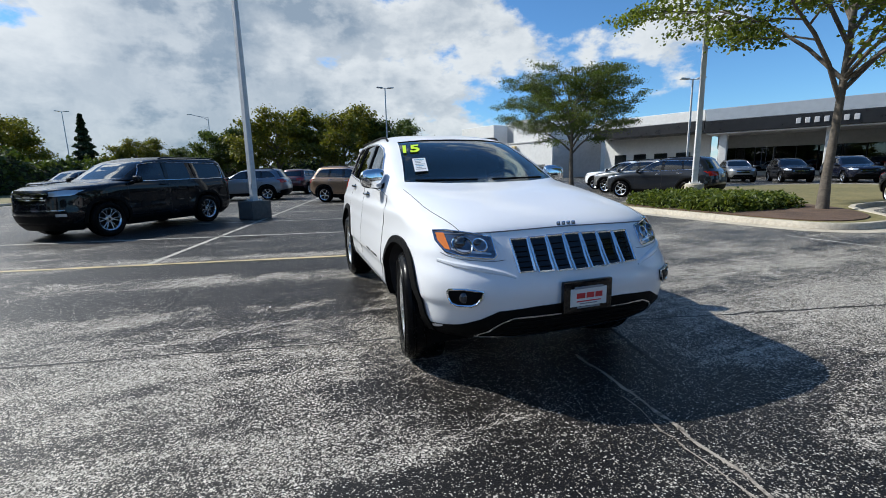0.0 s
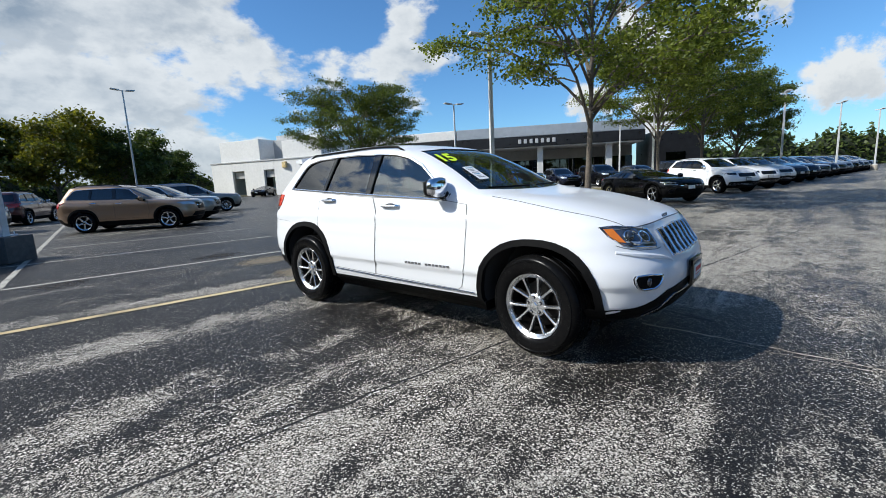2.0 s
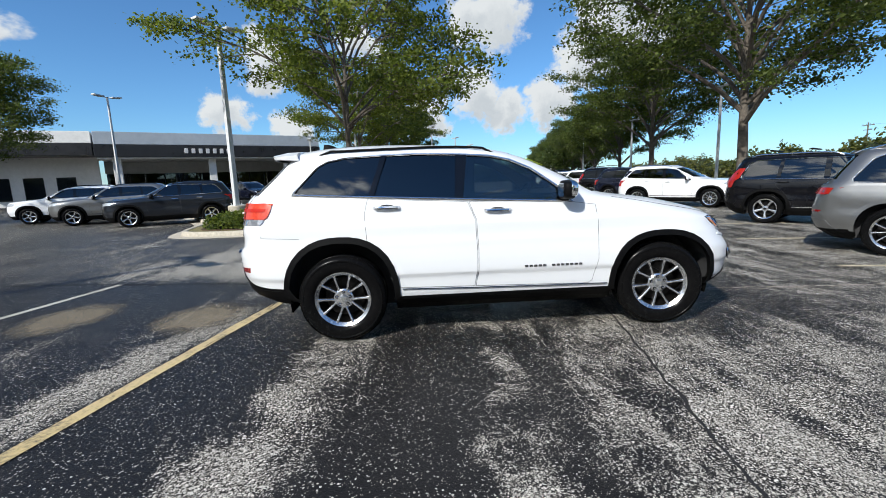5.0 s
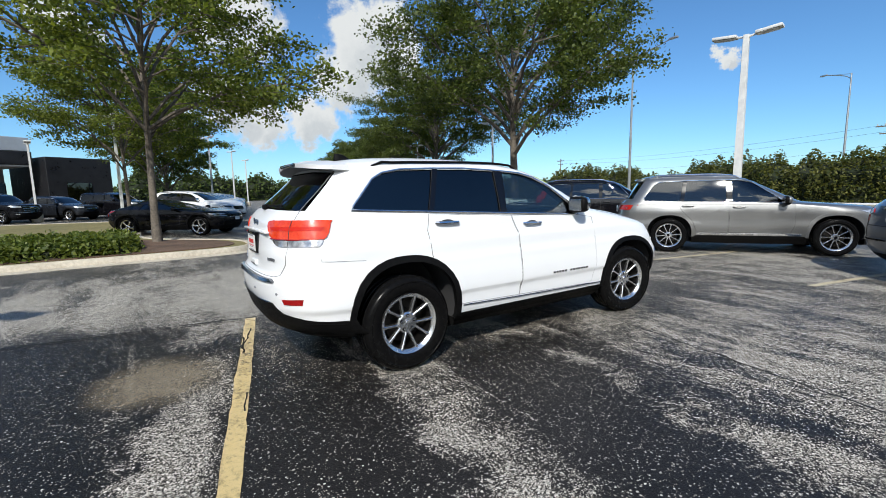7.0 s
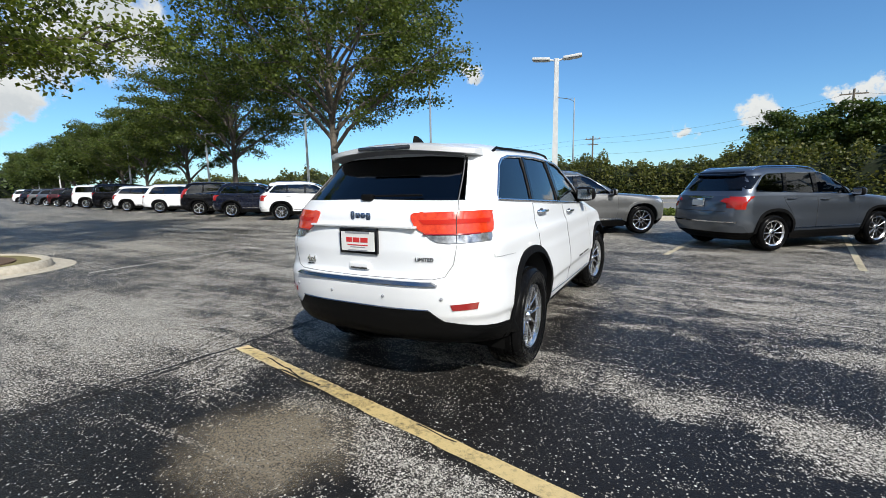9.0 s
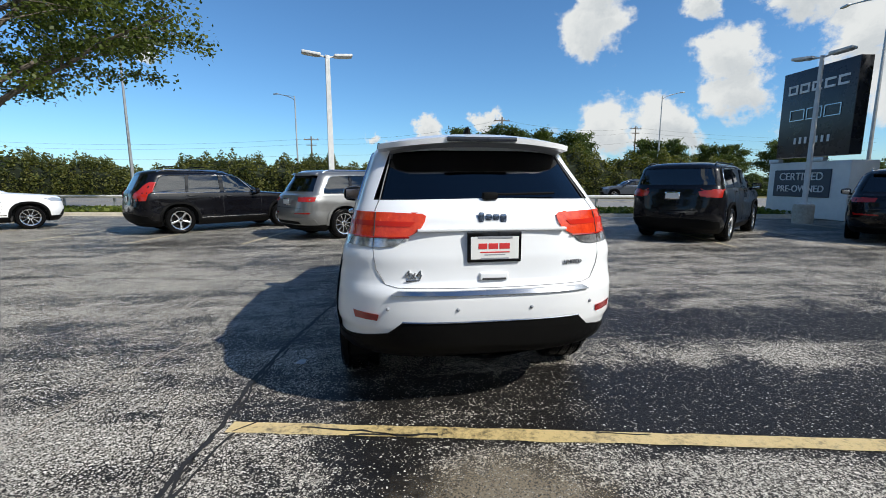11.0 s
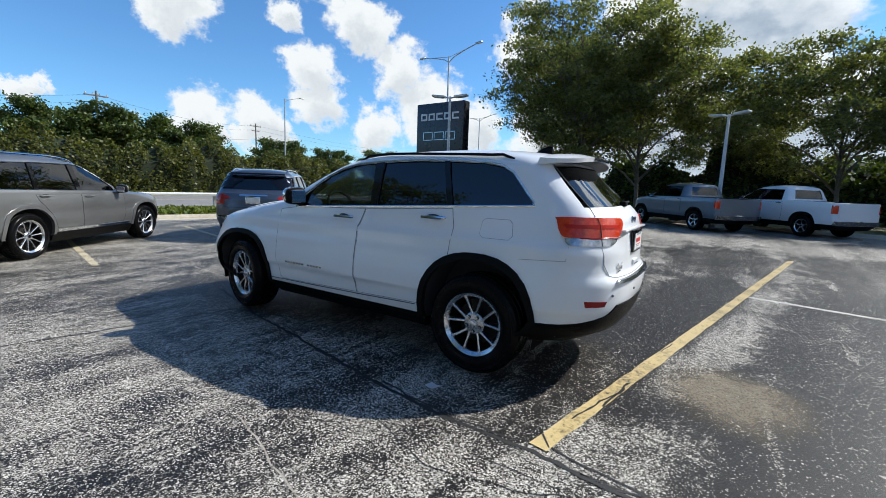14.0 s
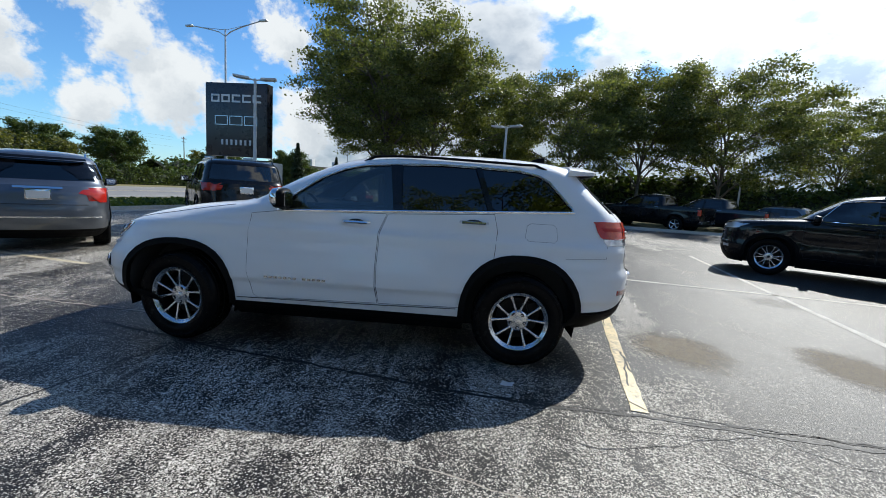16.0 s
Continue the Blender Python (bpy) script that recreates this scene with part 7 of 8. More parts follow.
truck_spec = dict(tr, levels=truck_levels, paint=white_paint, zr=0.50, yc=1.62, yw=0.55, yt=-1.0, zb=1.30, wr=0.80, yB=0.10, yC=-0.72, cabin=1.02, cabin_rear=-1.08, quality=1, glass_front=glass_tint, glass_rear=glass_tint, bright=False,
                  panes=[[(1.10, 1.32), (0.98, 1.42), (0.58, 1.71), (0.42, 1.755), (0.14, 1.76), (0.14, 1.32)], [(0.05, 1.32), (0.05, 1.76), (-0.80, 1.75), (-0.86, 1.34)]],
                  windscreen=[(-0.78, 1.37), (0, 1.35), (0.78, 1.37), (0.64, 1.76), (0, 1.78), (-0.64, 1.76)], rear_glass=[(-0.62, 1.40), (0.62, 1.40), (0.56, 1.74), (-0.56, 1.74)], rear_cut=-0.9, bed=(0.83, -1.25, -2.97, 0.86, 1.6),
                  doors=[("front_door", [(1.16, 1.26), (1.17, 0.72), (1.10, 0.56), (0.11, 0.56), (0.11, 1.26)]), ("rear_door", [(0.085, 1.26), (0.085, 0.56), (-0.90, 0.56), (-0.95, 0.70), (-0.95, 1.26)])], mirror=(1.05, 1.28, 0.2), mirror_mat=black_plastic,
                  skins=[("headlight", "nose2", [(0.62, 1.12), (0.62, 0.86), (0.92, 0.88), (0.94, 1.10)], clear_lens, 0.006), ("grille", "nose", [(-0.60, 1.12), (-0.60, 0.86), (0.60, 0.86), (0.60, 1.12)], dark_chrome, 0.008), ("front_bumper", "nose", [(-0.95, 0.72), (-0.95, 0.54), (0.95, 0.54), (0.95, 0.72)], black_plastic, 0.03),
                         ("tail_lamp", "tail2", [(0.84, 1.22), (0.84, 0.92), (0.975, 0.92), (0.975, 1.22)], red_lens, 0.01), ("tail_side", "side2", [(-2.90, 1.22), (-2.90, 0.92), (-2.99, 0.92), (-2.99, 1.22)], red_tail, 0.008), ("rear_bumper", "tail", [(-0.95, 0.66), (-0.95, 0.50), (0.95, 0.50), (0.95, 0.66)], dark_chrome, 0.08),
                         ("tailgate", "tail", [(-0.80, 1.28), (-0.80, 0.74), (0.80, 0.74), (0.80, 1.28)], white_paint, 0.012)], plates=[(-1, 0.60, chrome)])
truck, _, _ = make_car("white_pickup", "white crew-cab pickup truck under the trees", "pickup", truck_spec)
truck.matrix_basis = stand(truck, truck_spec, "left", "rear", 17.3, -5.6, 40)
another(truck, truck_spec, "grey_pickup", "blue-grey pickup truck under the trees", bluegrey_paint, stand(None, truck_spec, "left", "rear", 16.6, -2.1, 40), "pickups under the trees")
another(truck, truck_spec, "black_pickup", "black pickup truck under the trees", black_paint, stand(None, truck_spec, "left", "rear", 18.6, -11.8, 40), "pickups under the trees")
another(truck, truck_spec, "black_pickup", "black pickup truck under the trees", graphite_paint, stand(None, truck_spec, "left", "rear", 19.3, -15.5, 40), "pickups under the trees")
another(eq, eqs, "silver_suv", "silver SUV at the end of the pickup row", silver_paint, stand(None, eqs, "left", "rear", 19.5, -18.2, 40))
# traffic standing on the street
another(wj, jeep_spec, "white_suv", "white SUV standing on the street", white_paint, stand(None, jeep_spec, "right", "rear", 76, 21, -13))
another(eq, eqs, "grey_suv", "grey SUV standing on the street", grey_paint, stand(None, eqs, "left", "rear", 22, 28.5, 167))

# ---- poles, sign, buildings ----
def light_pole(x, y, h, turn=0.0, base=0.30, bh=0.6, label="white square lot light with two flat heads", heads=2, z0=0.0, w=0.065, mat=None, square=False):
    """A lot light: concrete foot, tapered square mast, arms and flat heads."""
    p = thing("light_pole", label, "light pole", Matrix.Translation((x, y, z0)) @ Matrix.Rotation(radians(turn), 4, "Z"), "lot lights")
    mat = mat or pole_white
    bm = bmesh.new()
    if square:
        box(bm, (2 * base, 2 * base, bh), (0, 0, bh / 2), 0.03, 2)
    else:
        lathe(bm, [(0.001, bh), (base - 0.03, bh), (base, bh - 0.03), (base, -0.05)], 24, "z", close=False)
    part("base", bm, concrete_dark if square else concrete, p)
    bm = bmesh.new()
    box(bm, (0.34, 0.34, 0.03), (0, 0, bh + 0.012), 0.006, 1)
    for a in (1, -1):
        for b in (1, -1):
            lathe(bm, [(0.001, bh + 0.09), (0.014, bh + 0.09), (0.014, bh)], 8, "z", (a * 0.125, b * 0.125, 0), close=False)
    part("base_plate", bm, mat, p)
    bm = bmesh.new()
    rows = []
    for z, k in ((bh, 1.0), (h * 0.5, 0.88), (h, 0.72)):
        rows.append([bm.verts.new((w * k * a, w * k * b, z)) for a, b in ((1, 1), (-1, 1), (-1, -1), (1, -1))])
    for r, q in zip(rows, rows[1:]):
        for k in range(4):
            bm.faces.new((r[k], r[(k + 1) % 4], q[(k + 1) % 4], q[k]))
    bm.faces.new(rows[-1])
    es = [e for e in bm.edges if abs(e.verts[0].co.z - e.verts[1].co.z) > 0.1]
    bmesh.ops.bevel(bm, geom=es, offset=0.012, segments=2, affect="EDGES")
    part("mast", bm, mat, p)
    bm = bmesh.new()
    box(bm, (0.012, 0.09, 0.16), (w + 0.002, 0, bh + 0.45), 0.004, 1)
    part("service_cover", bm, mat, p)
    for s in ((1, -1) if heads == 2 else (1,)):
        bm = bmesh.new()
        tube(bm, [(s * 0.04, 0, h - 0.06), (s * 0.25, 0, h - 0.02)], 0.03, 6)
        a = part("arm", bm, mat, p)
        bm = bmesh.new()
        box(bm, (0.62, 0.34, 0.09), (s * 0.53, 0, h + 0.02), 0.035, 2, Euler((0, radians(-5 * s), 0)).to_matrix())
        hd = part("lamp_head", bm, mat, p)
        bm = bmesh.new()
        box(bm, (0.42, 0.26, 0.02), (s * 0.55, 0, h - 0.028), 0.005, 1, Euler((0, radians(-5 * s), 0)).to_matrix())
        part("lamp_lens", bm, lamp_glass, hd)
    return p


light_pole(2.55, -10.3, 7.2, 40, 0.34, 0.56, "white lot light on a square dark concrete foot", square=True, w=0.085)
light_pole(-2.05, 11.35, 5.68, 10, w=0.10)
light_pole(-11.9, -7.15, 6.75, -35, z0=0.10, w=0.085)
light_pole(-25.5, -19.5, 7.2, -25)
light_pole(-8.4, -39.5, 9.4, 0, mat=pole_grey, label="grey square lot light with two flat heads")
light_pole(-25.0, -4.2, 5.7, 20)
light_pole(-34, -9, 5.0, 10)
light_pole(-19.3, 16.7, 6.0, 15)
light_pole(-30.6, 17.5, 5.6, 15)
for k in range(4):
    light_pole(-46 - 15 * k, 19.7 + 3 * k, 5.8, 15)
for k in range(3):
    light_pole(-37 - 12 * k, 1.5 + 3.5 * k, 6.2, 15)
light_pole(19.3, -2.9, 4.9, 60, z0=0.0)
light_pole(28.0, -20.5, 6.4, 60)
light_pole(13.9, 8.0, 5.42, -75, z0=0.05)
light_pole(31, -76, 11.0, 20, mat=pole_grey, label="grey square lot light with two flat heads")


def street_lamp(x, y, h, arms, reach=2.4, name="street_lamp"):
    p = thing(name, "tall thin grey street lamp on a curved arm", "street lamp", Matrix.Translation((x, y, -0.1)), "street lamps")
    bm = bmesh.new()
    tube(bm, [(0, 0, 0), (0, 0, h * 0.5), (0, 0, h)], 0.1, 8, taper=[0.12, 0.09, 0.06])
    part("mast", bm, pole_grey, p)
    for a in arms:
        c, s = math.cos(radians(a)), math.sin(radians(a))
        bm = bmesh.new()
        tube(bm, [(c * reach * t, s * reach * t, h - 0.5 + 0.9 * t ** 0.6) for t in np.linspace(0, 1, 7)], 0.04, 6)
        tube(bm, [(c * reach * t, s * reach * t, h - 0.05 + 0.42 * t) for t in np.linspace(0, 0.8, 4)], 0.022, 5)
        part("arm", bm, pole_grey, p)
        bm = bmesh.new()
        box(bm, (0.65, 0.25, 0.13), (0, 0, 0), 0.05, 2)
        bmesh.ops.transform(bm, matrix=Matrix.Translation((c * (reach + 0.25), s * (reach + 0.25), h + 0.42)) @ Matrix.Rotation(radians(a), 4, "Z"), verts=bm.verts)
        part("lamp_head", bm, pole_grey, p)
    return p


street_lamp(-17.0, 29, 11.6, (-5,), 3.0)
street_lamp(-9.1, 49.6, 11.3, (150,))
street_lamp(29.3, 17.8, 12.4, (75, 255), 3.2)
street_lamp(38.5, 51, 13.0, (-10,))
street_lamp(64, 33, 13.0, (75, 255), 3.2)
street_lamp(80, 22, 13.0, (75,), 3.2)
street_lamp(12, -75, 10.5, (-10,))


def utility_pole(x, y, h):
    p = thing("utility_pole", "weathered wooden utility pole with a cross-arm", "utility pole", Matrix.Translation((x, y, -0.1)), "utility poles")
    bm = bmesh.new()
    tube(bm, [(0, 0, 0), (0, 0, h)], 0.14, 8, taper=[0.16, 0.10])
    part("mast", bm, wood_pole, p)
    for k, z in enumerate((h - 0.5, h - 1.3)):
        bm = bmesh.new()
        box(bm, (2.2 - 0.7 * k, 0.1, 0.12), (0, 0, z), 0.01, 1)
        part("cross_arm", bm, wood_pole, p)
    for i in range(4):
        bm = bmesh.new()
        lathe(bm, [(0.001, h - 0.2), (0.05, h - 0.22), (0.06, h - 0.42)], 8, "z", (-0.95 + 0.63 * i, 0, 0), close=False)
        part("insulator", bm, pole_grey, p)
    bm = bmesh.new()
    box(bm, (0.3, 0.25, 0.7), (0.1, -0.25, h * 0.42), 0.03, 2)
    part("switch_box", bm, pole_grey, p)
    return p


UP = [(-70, 82, 9), (-9.5, 66, 8.4), (17.1, 54.2, 10.2), (47, 70, 11.5), (110, 74, 11)]
for u in UP:
    utility_pole(*u)
for k, dz in enumerate((0.45, 1.2, 2.8)):
    bm = bmesh.new()
    pts = []
    for a, b in zip(UP, UP[1:]):
        for t in np.linspace(0, 1, 14)[:-1]:
            pts.append((a[0] + (b[0] - a[0]) * t, a[1] + (b[1] - a[1]) * t, a[2] + (b[2] - a[2]) * t - dz - 0.9 * 4 * t * (1 - t)))
    tube(bm, pts, 0.014, 4)
    tagged(part("power_line", bm, wire_black), "black overhead power line between poles", "power line", "power lines")

# pylon sign
SG = Matrix.Translation((16.35, 9.95, 0)) @ Matrix.Rotation(radians(-95), 4, "Z")
sign = thing("pylon_sign", "tall black pylon sign with white marks on a pale base", "sign", SG)
bm = bmesh.new()
box(bm, (3.10, 0.50, 3.35), (0, 0, 4.05), 0.03, 2)
part("sign_box", bm, sign_black, sign)
bm = bmesh.new()
box(bm, (3.5, 1.1, 2.15), (0.1, 0.15, 1.10), 0.05, 2)
sb = part("sign_base", bm, wall_white, sign, "pale stone base with a dark panel")
bm = bmesh.new()
box(bm, (2.5, 0.05, 1.05), (-0.05, -0.42, 1.35), 0.02, 1)
part("base_panel", bm, sign_blue, sb)


def letters(words, size, x, z, y, parent, name="lettering"):
    me = text_mesh(words, size, 0.012)
    me.materials.append(sign_white)
    return part(name, me, None, parent, at=Matrix.Translation((x, y, z)) @ pose(0, 0, 0, 90))


letters("CERTIFIED", 0.42, -0.05, 1.60, -0.46, sb)
letters("PRE-OWNED", 0.36, -0.05, 1.13, -0.46, sb)


def bracket(z, x, w, h, k, closed, mat):
    """One plain mark of a row: thin strokes round an open or closed frame."""
    bm = bmesh.new()
    box(bm, (w, 0.03, k), (x, -0.262, z + h / 2 - k / 2), 0.006, 1)
    box(bm, (w, 0.03, k), (x, -0.262, z - h / 2 + k / 2), 0.006, 1)
    box(bm, (k, 0.03, h - 2 * k), (x - w / 2 + k / 2, -0.262, z), 0.006, 1)
    if closed:
        box(bm, (k, 0.03, h - 2 * k), (x + w / 2 - k / 2, -0.262, z), 0.006, 1)
    part("name_mark", bm, mat, sign)


for i in range(5):
    bracket(5.02, (i - 2) * 0.52, 0.42, 0.36, 0.085, i < 2, sign_white)
for i in range(3):
    bracket(4.02, (i - 1) * 0.74, 0.66, 0.44, 0.045, True, dark_chrome)
for i in range(7):
    bm = bmesh.new()
    box(bm, (0.10, 0.03, 0.25), ((i - 3) * 0.235, -0.262, 3.02), 0.008, 1)
    part("name_bar", bm, sign_white, sign)
for s in (1, -1):
    bm = bmesh.new()
    box(bm, (0.5, 0.22, 0.16), (s * 0.95, -0.75, 2.22), 0.04, 2)
    part("floodlight", bm, pole_grey, sign)

# showroom
P0, P1 = Vector((-40.1, -30.4, 0)), Vector((-49.0, -13.5, 0))
AX = (P1 - P0).normalized()
BK = Vector((AX.y, -AX.x, 0)) * -1
if BK.x > 0:
    BK = -BK
show = thing("showroom", "long low showroom with a black band under a grey metal fascia", "building")


def slab(name, a, b, back, depth, z0, z1, mat, parent, label=""):
    """A box over the ground line a-b, going back by depth."""
    bm = bmesh.new()
    q = [a, b, b + back * depth, a + back * depth]
    lo, hi = [bm.verts.new((p.x, p.y, z0)) for p in q], [bm.verts.new((p.x, p.y, z1)) for p in q]
    for k in range(4):
        bm.faces.new((lo[k], lo[(k + 1) % 4], hi[(k + 1) % 4], hi[k]))
    bm.faces.new(lo[::-1]), bm.faces.new(hi)
    bmesh.ops.bevel(bm, geom=bm.edges[:], offset=0.03, segments=1, affect="EDGES")
    return part(name, bm, mat, parent, label)


PE = P0 + AX * 21.5
slab("fascia", P0, PE, BK, 11, 5.75, 6.95, fascia_grey, show)
slab("black_band", P0 - AX * 0.05 - BK * 0.06, PE + AX * 0.05 - BK * 0.06, BK, 11, 4.55, 5.72, fascia_black, show)
slab("soffit", P0 + AX * 0.1 + BK * 0.1, PE - AX * 0.1 + BK * 0.1, BK, 10.8, 4.40, 4.54, wall_white, show)
slab("back_wall", P0 + BK * 6.5, PE + BK * 6.5, BK, 0.3, 3.1, 4.42, wall_grey, show)
slab("wall_base", P0 + BK * 6.5, PE + BK * 6.5, BK, 0.3, 0.0, 0.5, wall_grey, show)
# black sheet behind the panes: the rooms' dimness is put into its colour
slab("interior_dark", P0 + BK * 10.4, PE + BK * 10.4, BK, 0.3, 0.0, 4.4, fascia_black, show)
for i in range(12):
    a = P0 + AX * (0.1 + 1.79 * i) + BK * 6.55
    slab("window_pane", a, a + AX * 1.70, BK, 0.03, 0.5, 3.1, glass_tint, show)
    slab("mullion", a + AX * 1.70, a + AX * 1.78, BK, 0.12, 0.5, 3.1, fascia_black, show)
for t in (1.2, 9.6, 17.5):
    slab("column", P0 + AX * t + BK * 0.8, P0 + AX * (t + 0.7) + BK * 0.8, BK, 0.7, 0.0, 4.42, wall_white, show)
# name on the band, as plain bars of its size
for i in range(7):
    a = P0 + AX * (7.4 + 0.66 * i) - BK * 0.10
    slab("name_bar", a, a + AX * 0.36, -BK, 0.06, 4.90, 5.40, sign_grey, show)
# left wing, set back
W0, W1 = P0 - AX * 0.2 + BK * 0.5, P0 - AX * 13.0 + BK * 2.5
slab("wing_fascia", W1, W0, BK, 10, 5.9, 7.0, wall_white, show)
slab("wing_band", W1 - BK * 0.05, W0 - BK * 0.05, BK, 10, 4.75, 5.88, fascia_black, show)
slab("wing_wall", W1 + BK * 3.5, W0 + BK * 3.5, BK, 0.4, 0, 4.78, wall_white, show)
for i in range(4):
    a = W1 + (W0 - W1).normalized() * (1.5 + 2.6 * i) + BK * 3.44
    slab("wing_window", a, a + (W0 - W1).normalized() * 1.6, BK, 0.1, 0.6, 2.8, glass_tint, show)
# black portal at the right end
R0 = PE + AX * 0.6 - BK * 1.0
slab("portal", R0, R0 + AX * 5.2, BK, 8, 0.0, 5.3, fascia_black, show, "black entrance portal")
slab("portal_door", R0 + AX * 1.4 - BK * 0.06, R0 + AX * 3.4 - BK * 0.06, BK, 0.1, 0.1, 3.0, glass_tint, show)

# service building
S0, S1, S2 = Vector((-33.2, -47.8, 0)), Vector((-26.5, -71.0, 0)), Vector((-39.0, -45.0, 0))
SA = (S1 - S0).normalized()
SBK = Vector((SA.y, -SA.x, 0))
if SBK.x > 0:
    SBK = -SBK
serv = thing("service_building", "low white service building with open dark bays", "building")
slab("lower_wall", S0, S0 + SA * 3.0, SBK, 18, 0, 5.0, wall_white, serv)
bays = [(7.8, 2.0), (13.7, 2.4)]
at_ = 3.0
for b0, bw in bays:
    slab("lower_wall", S0 + SA * at_, S0 + SA * (b0 + 1.5), SBK, 0.4, 0, 5.0, wall_white, serv) if b0 + 1.5 > at_ + 0.01 else None
    slab("bay_lintel", S0 + SA * (b0 + 1.5), S0 + SA * (b0 + 1.5 + bw), SBK, 0.4, 3.7, 5.0, wall_white, serv)
    slab("bay_door", S0 + SA * (b0 + 1.5) + SBK * 0.5, S0 + SA * (b0 + 1.5 + bw) + SBK * 0.5, SBK, 0.1, 2.6, 3.7, wall_grey, serv)
    # black sheet set inside the bay, its colour standing for the shade in there
    slab("bay_shade", S0 + SA * (b0 + 1.0) + SBK * 5, S0 + SA * (b0 + 2 + bw) + SBK * 5, SBK, 0.2, 0, 4.2, fascia_black, serv)
    at_ = b0 + 1.5 + bw
slab("lower_wall", S0 + SA * at_, S0 + SA * 22, SBK, 0.4, 0, 5.0, wall_white, serv)
slab("roof_slab", S0 - SA * 0.1 - SBK * 0.1, S0 + SA * 22.1 - SBK * 0.1, SBK, 18, 4.95, 5.15, wall_grey, serv)
slab("upper_wall", S0 + SA * 12 + SBK * 0.25, S0 + SA * 20 + SBK * 0.25, SBK, 14, 5.1, 8.2, wall_white, serv)
slab("upper_wall", S0 + SA * 7.6 + SBK * 3.2, S0 + SA * 12.1 + SBK * 3.2, SBK, 11, 5.1, 8.1, wall_grey, serv)
slab("upper_wall", S0 + SA * 0.8 + SBK * 0.25, S0 + SA * 7.7 + SBK * 0.25, SBK, 14, 5.1, 7.6, wall_white, serv)
slab("end_wall", S0 + SA * 21.6 + SBK * 0.3, S0 + SA * 22 + SBK * 0.3, SBK, 16, 0, 4.95, wall_white, serv)
slab("roof_unit", S0 + SA * 9 + SBK * 5, S0 + SA * 13 + SBK * 5, SBK, 3, 8.2, 9.0, wall_grey, serv)
bm = bmesh.new()
box(bm, (0.3, 1.0, 0.85), S0 + SA * 7.1 - SBK * 0.2 + Vector((0, 0, 4.25)), 0.08, 2)
part("wall_sign", bm, yellow_line, serv, "small yellow sign on the wall")
slab("side_wall", S0 + SBK * 0.2, S2, Vector((0.3, -0.95, 0)), 0.4, 0, 5.0, wall_grey, serv)
# a low wall across the street
far = thing("garden_wall", "low tan brick wall beyond the street", "wall")
slab("brick_run", lot(37.6, 44), lot(40, 44), E2, 0.5, -0.1, 1.4, brick_tan, far)
slab("brick_pier", lot(40.2, 43.8), lot(41.4, 43.8), E2, 0.9, -0.1, 2.1, brick_tan, far)
slab("wall_panel", lot(41.8, 43.9), lot(46, 43.9), E2, 0.4, 0.1, 1.7, wall_white, far)
hs = thing("far_building", "long low pale building with chimneys far beyond the street", "building")
slab("wall", lot(85, 70), lot(150, 60), E2, 8, -0.1, 4.2, brick_tan, hs)
slab("roof", lot(84, 69.5), lot(151, 59.5), E2, 9, 4.2, 5.6, roof_dark, hs)
for i in range(6):
    a = lot(90 + 10 * i, 69.1 - 1.55 * i)
    slab("chimney", a, a + E1 * 1.4, E2, 1.2, 4.5, 7.4, wall_white, hs)
# white guard rail by the street and a fountain's jet far among the trees
gr = thing("guard_rail", "white guard rail along the street's near side", "guard rail")
bm = bmesh.new()
tube(bm, [lot(-60 + 6 * i, 21.6, 0.62) for i in range(12)], 0.09, 6)
part("rail", bm, pole_white, gr)
for i in range(23):
    bm = bmesh.new()
    p = lot(-60 + 3 * i, 21.7, 0.3)
    box(bm, (0.1, 0.12, 0.75), p, 0.01, 1)
    part("post", bm, pole_grey, gr)
rr = thing("white_rail", "long white rail behind the pickups", "rail")
bm = bmesh.new()
tube(bm, [(30 - 0.15 * i, -6 - 3 * i, 0.95) for i in range(10)], 0.07, 6)
part("rail", bm, pole_white, rr)
for i in range(10):
    bm = bmesh.new()
    box(bm, (0.09, 0.09, 1.0), (30 - 0.15 * i, -6 - 3 * i, 0.45), 0.01, 1)
    part("post", bm, pole_white, rr)

# ---- trees and shrubs ----
def leaf_mesh(centres, size, mat, rng, name="crown", up=0.35, normals=None):
    """Many small pointed leaves, each bent along its middle."""
    n = len(centres)
    d = rng.normal(size=(n, 3))
    d[:, 2] = d[:, 2] * 0.6 - 0.45
    d /= np.linalg.norm(d, axis=1)[:, None]
    u = rng.normal(size=(n, 3))
    u[:, 2] += up * 3
    s = np.cross(d, u)
    s /= np.linalg.norm(s, axis=1)[:, None] + 1e-9
    ln = size * rng.uniform(0.6, 1.35, n)[:, None]
    w = ln * 0.34
    c = np.asarray(centres)
    v = np.stack([c - d * ln * 0.5, c + s * w, c + d * ln * 0.5, c - s * w], 1).reshape(-1, 3)
    f = np.arange(4 * n).reshape(-1, 4)
    me = bpy.data.meshes.new(name)
    me.from_pydata(v.tolist(), [], f.tolist())
    me.materials.append(mat)
    return me


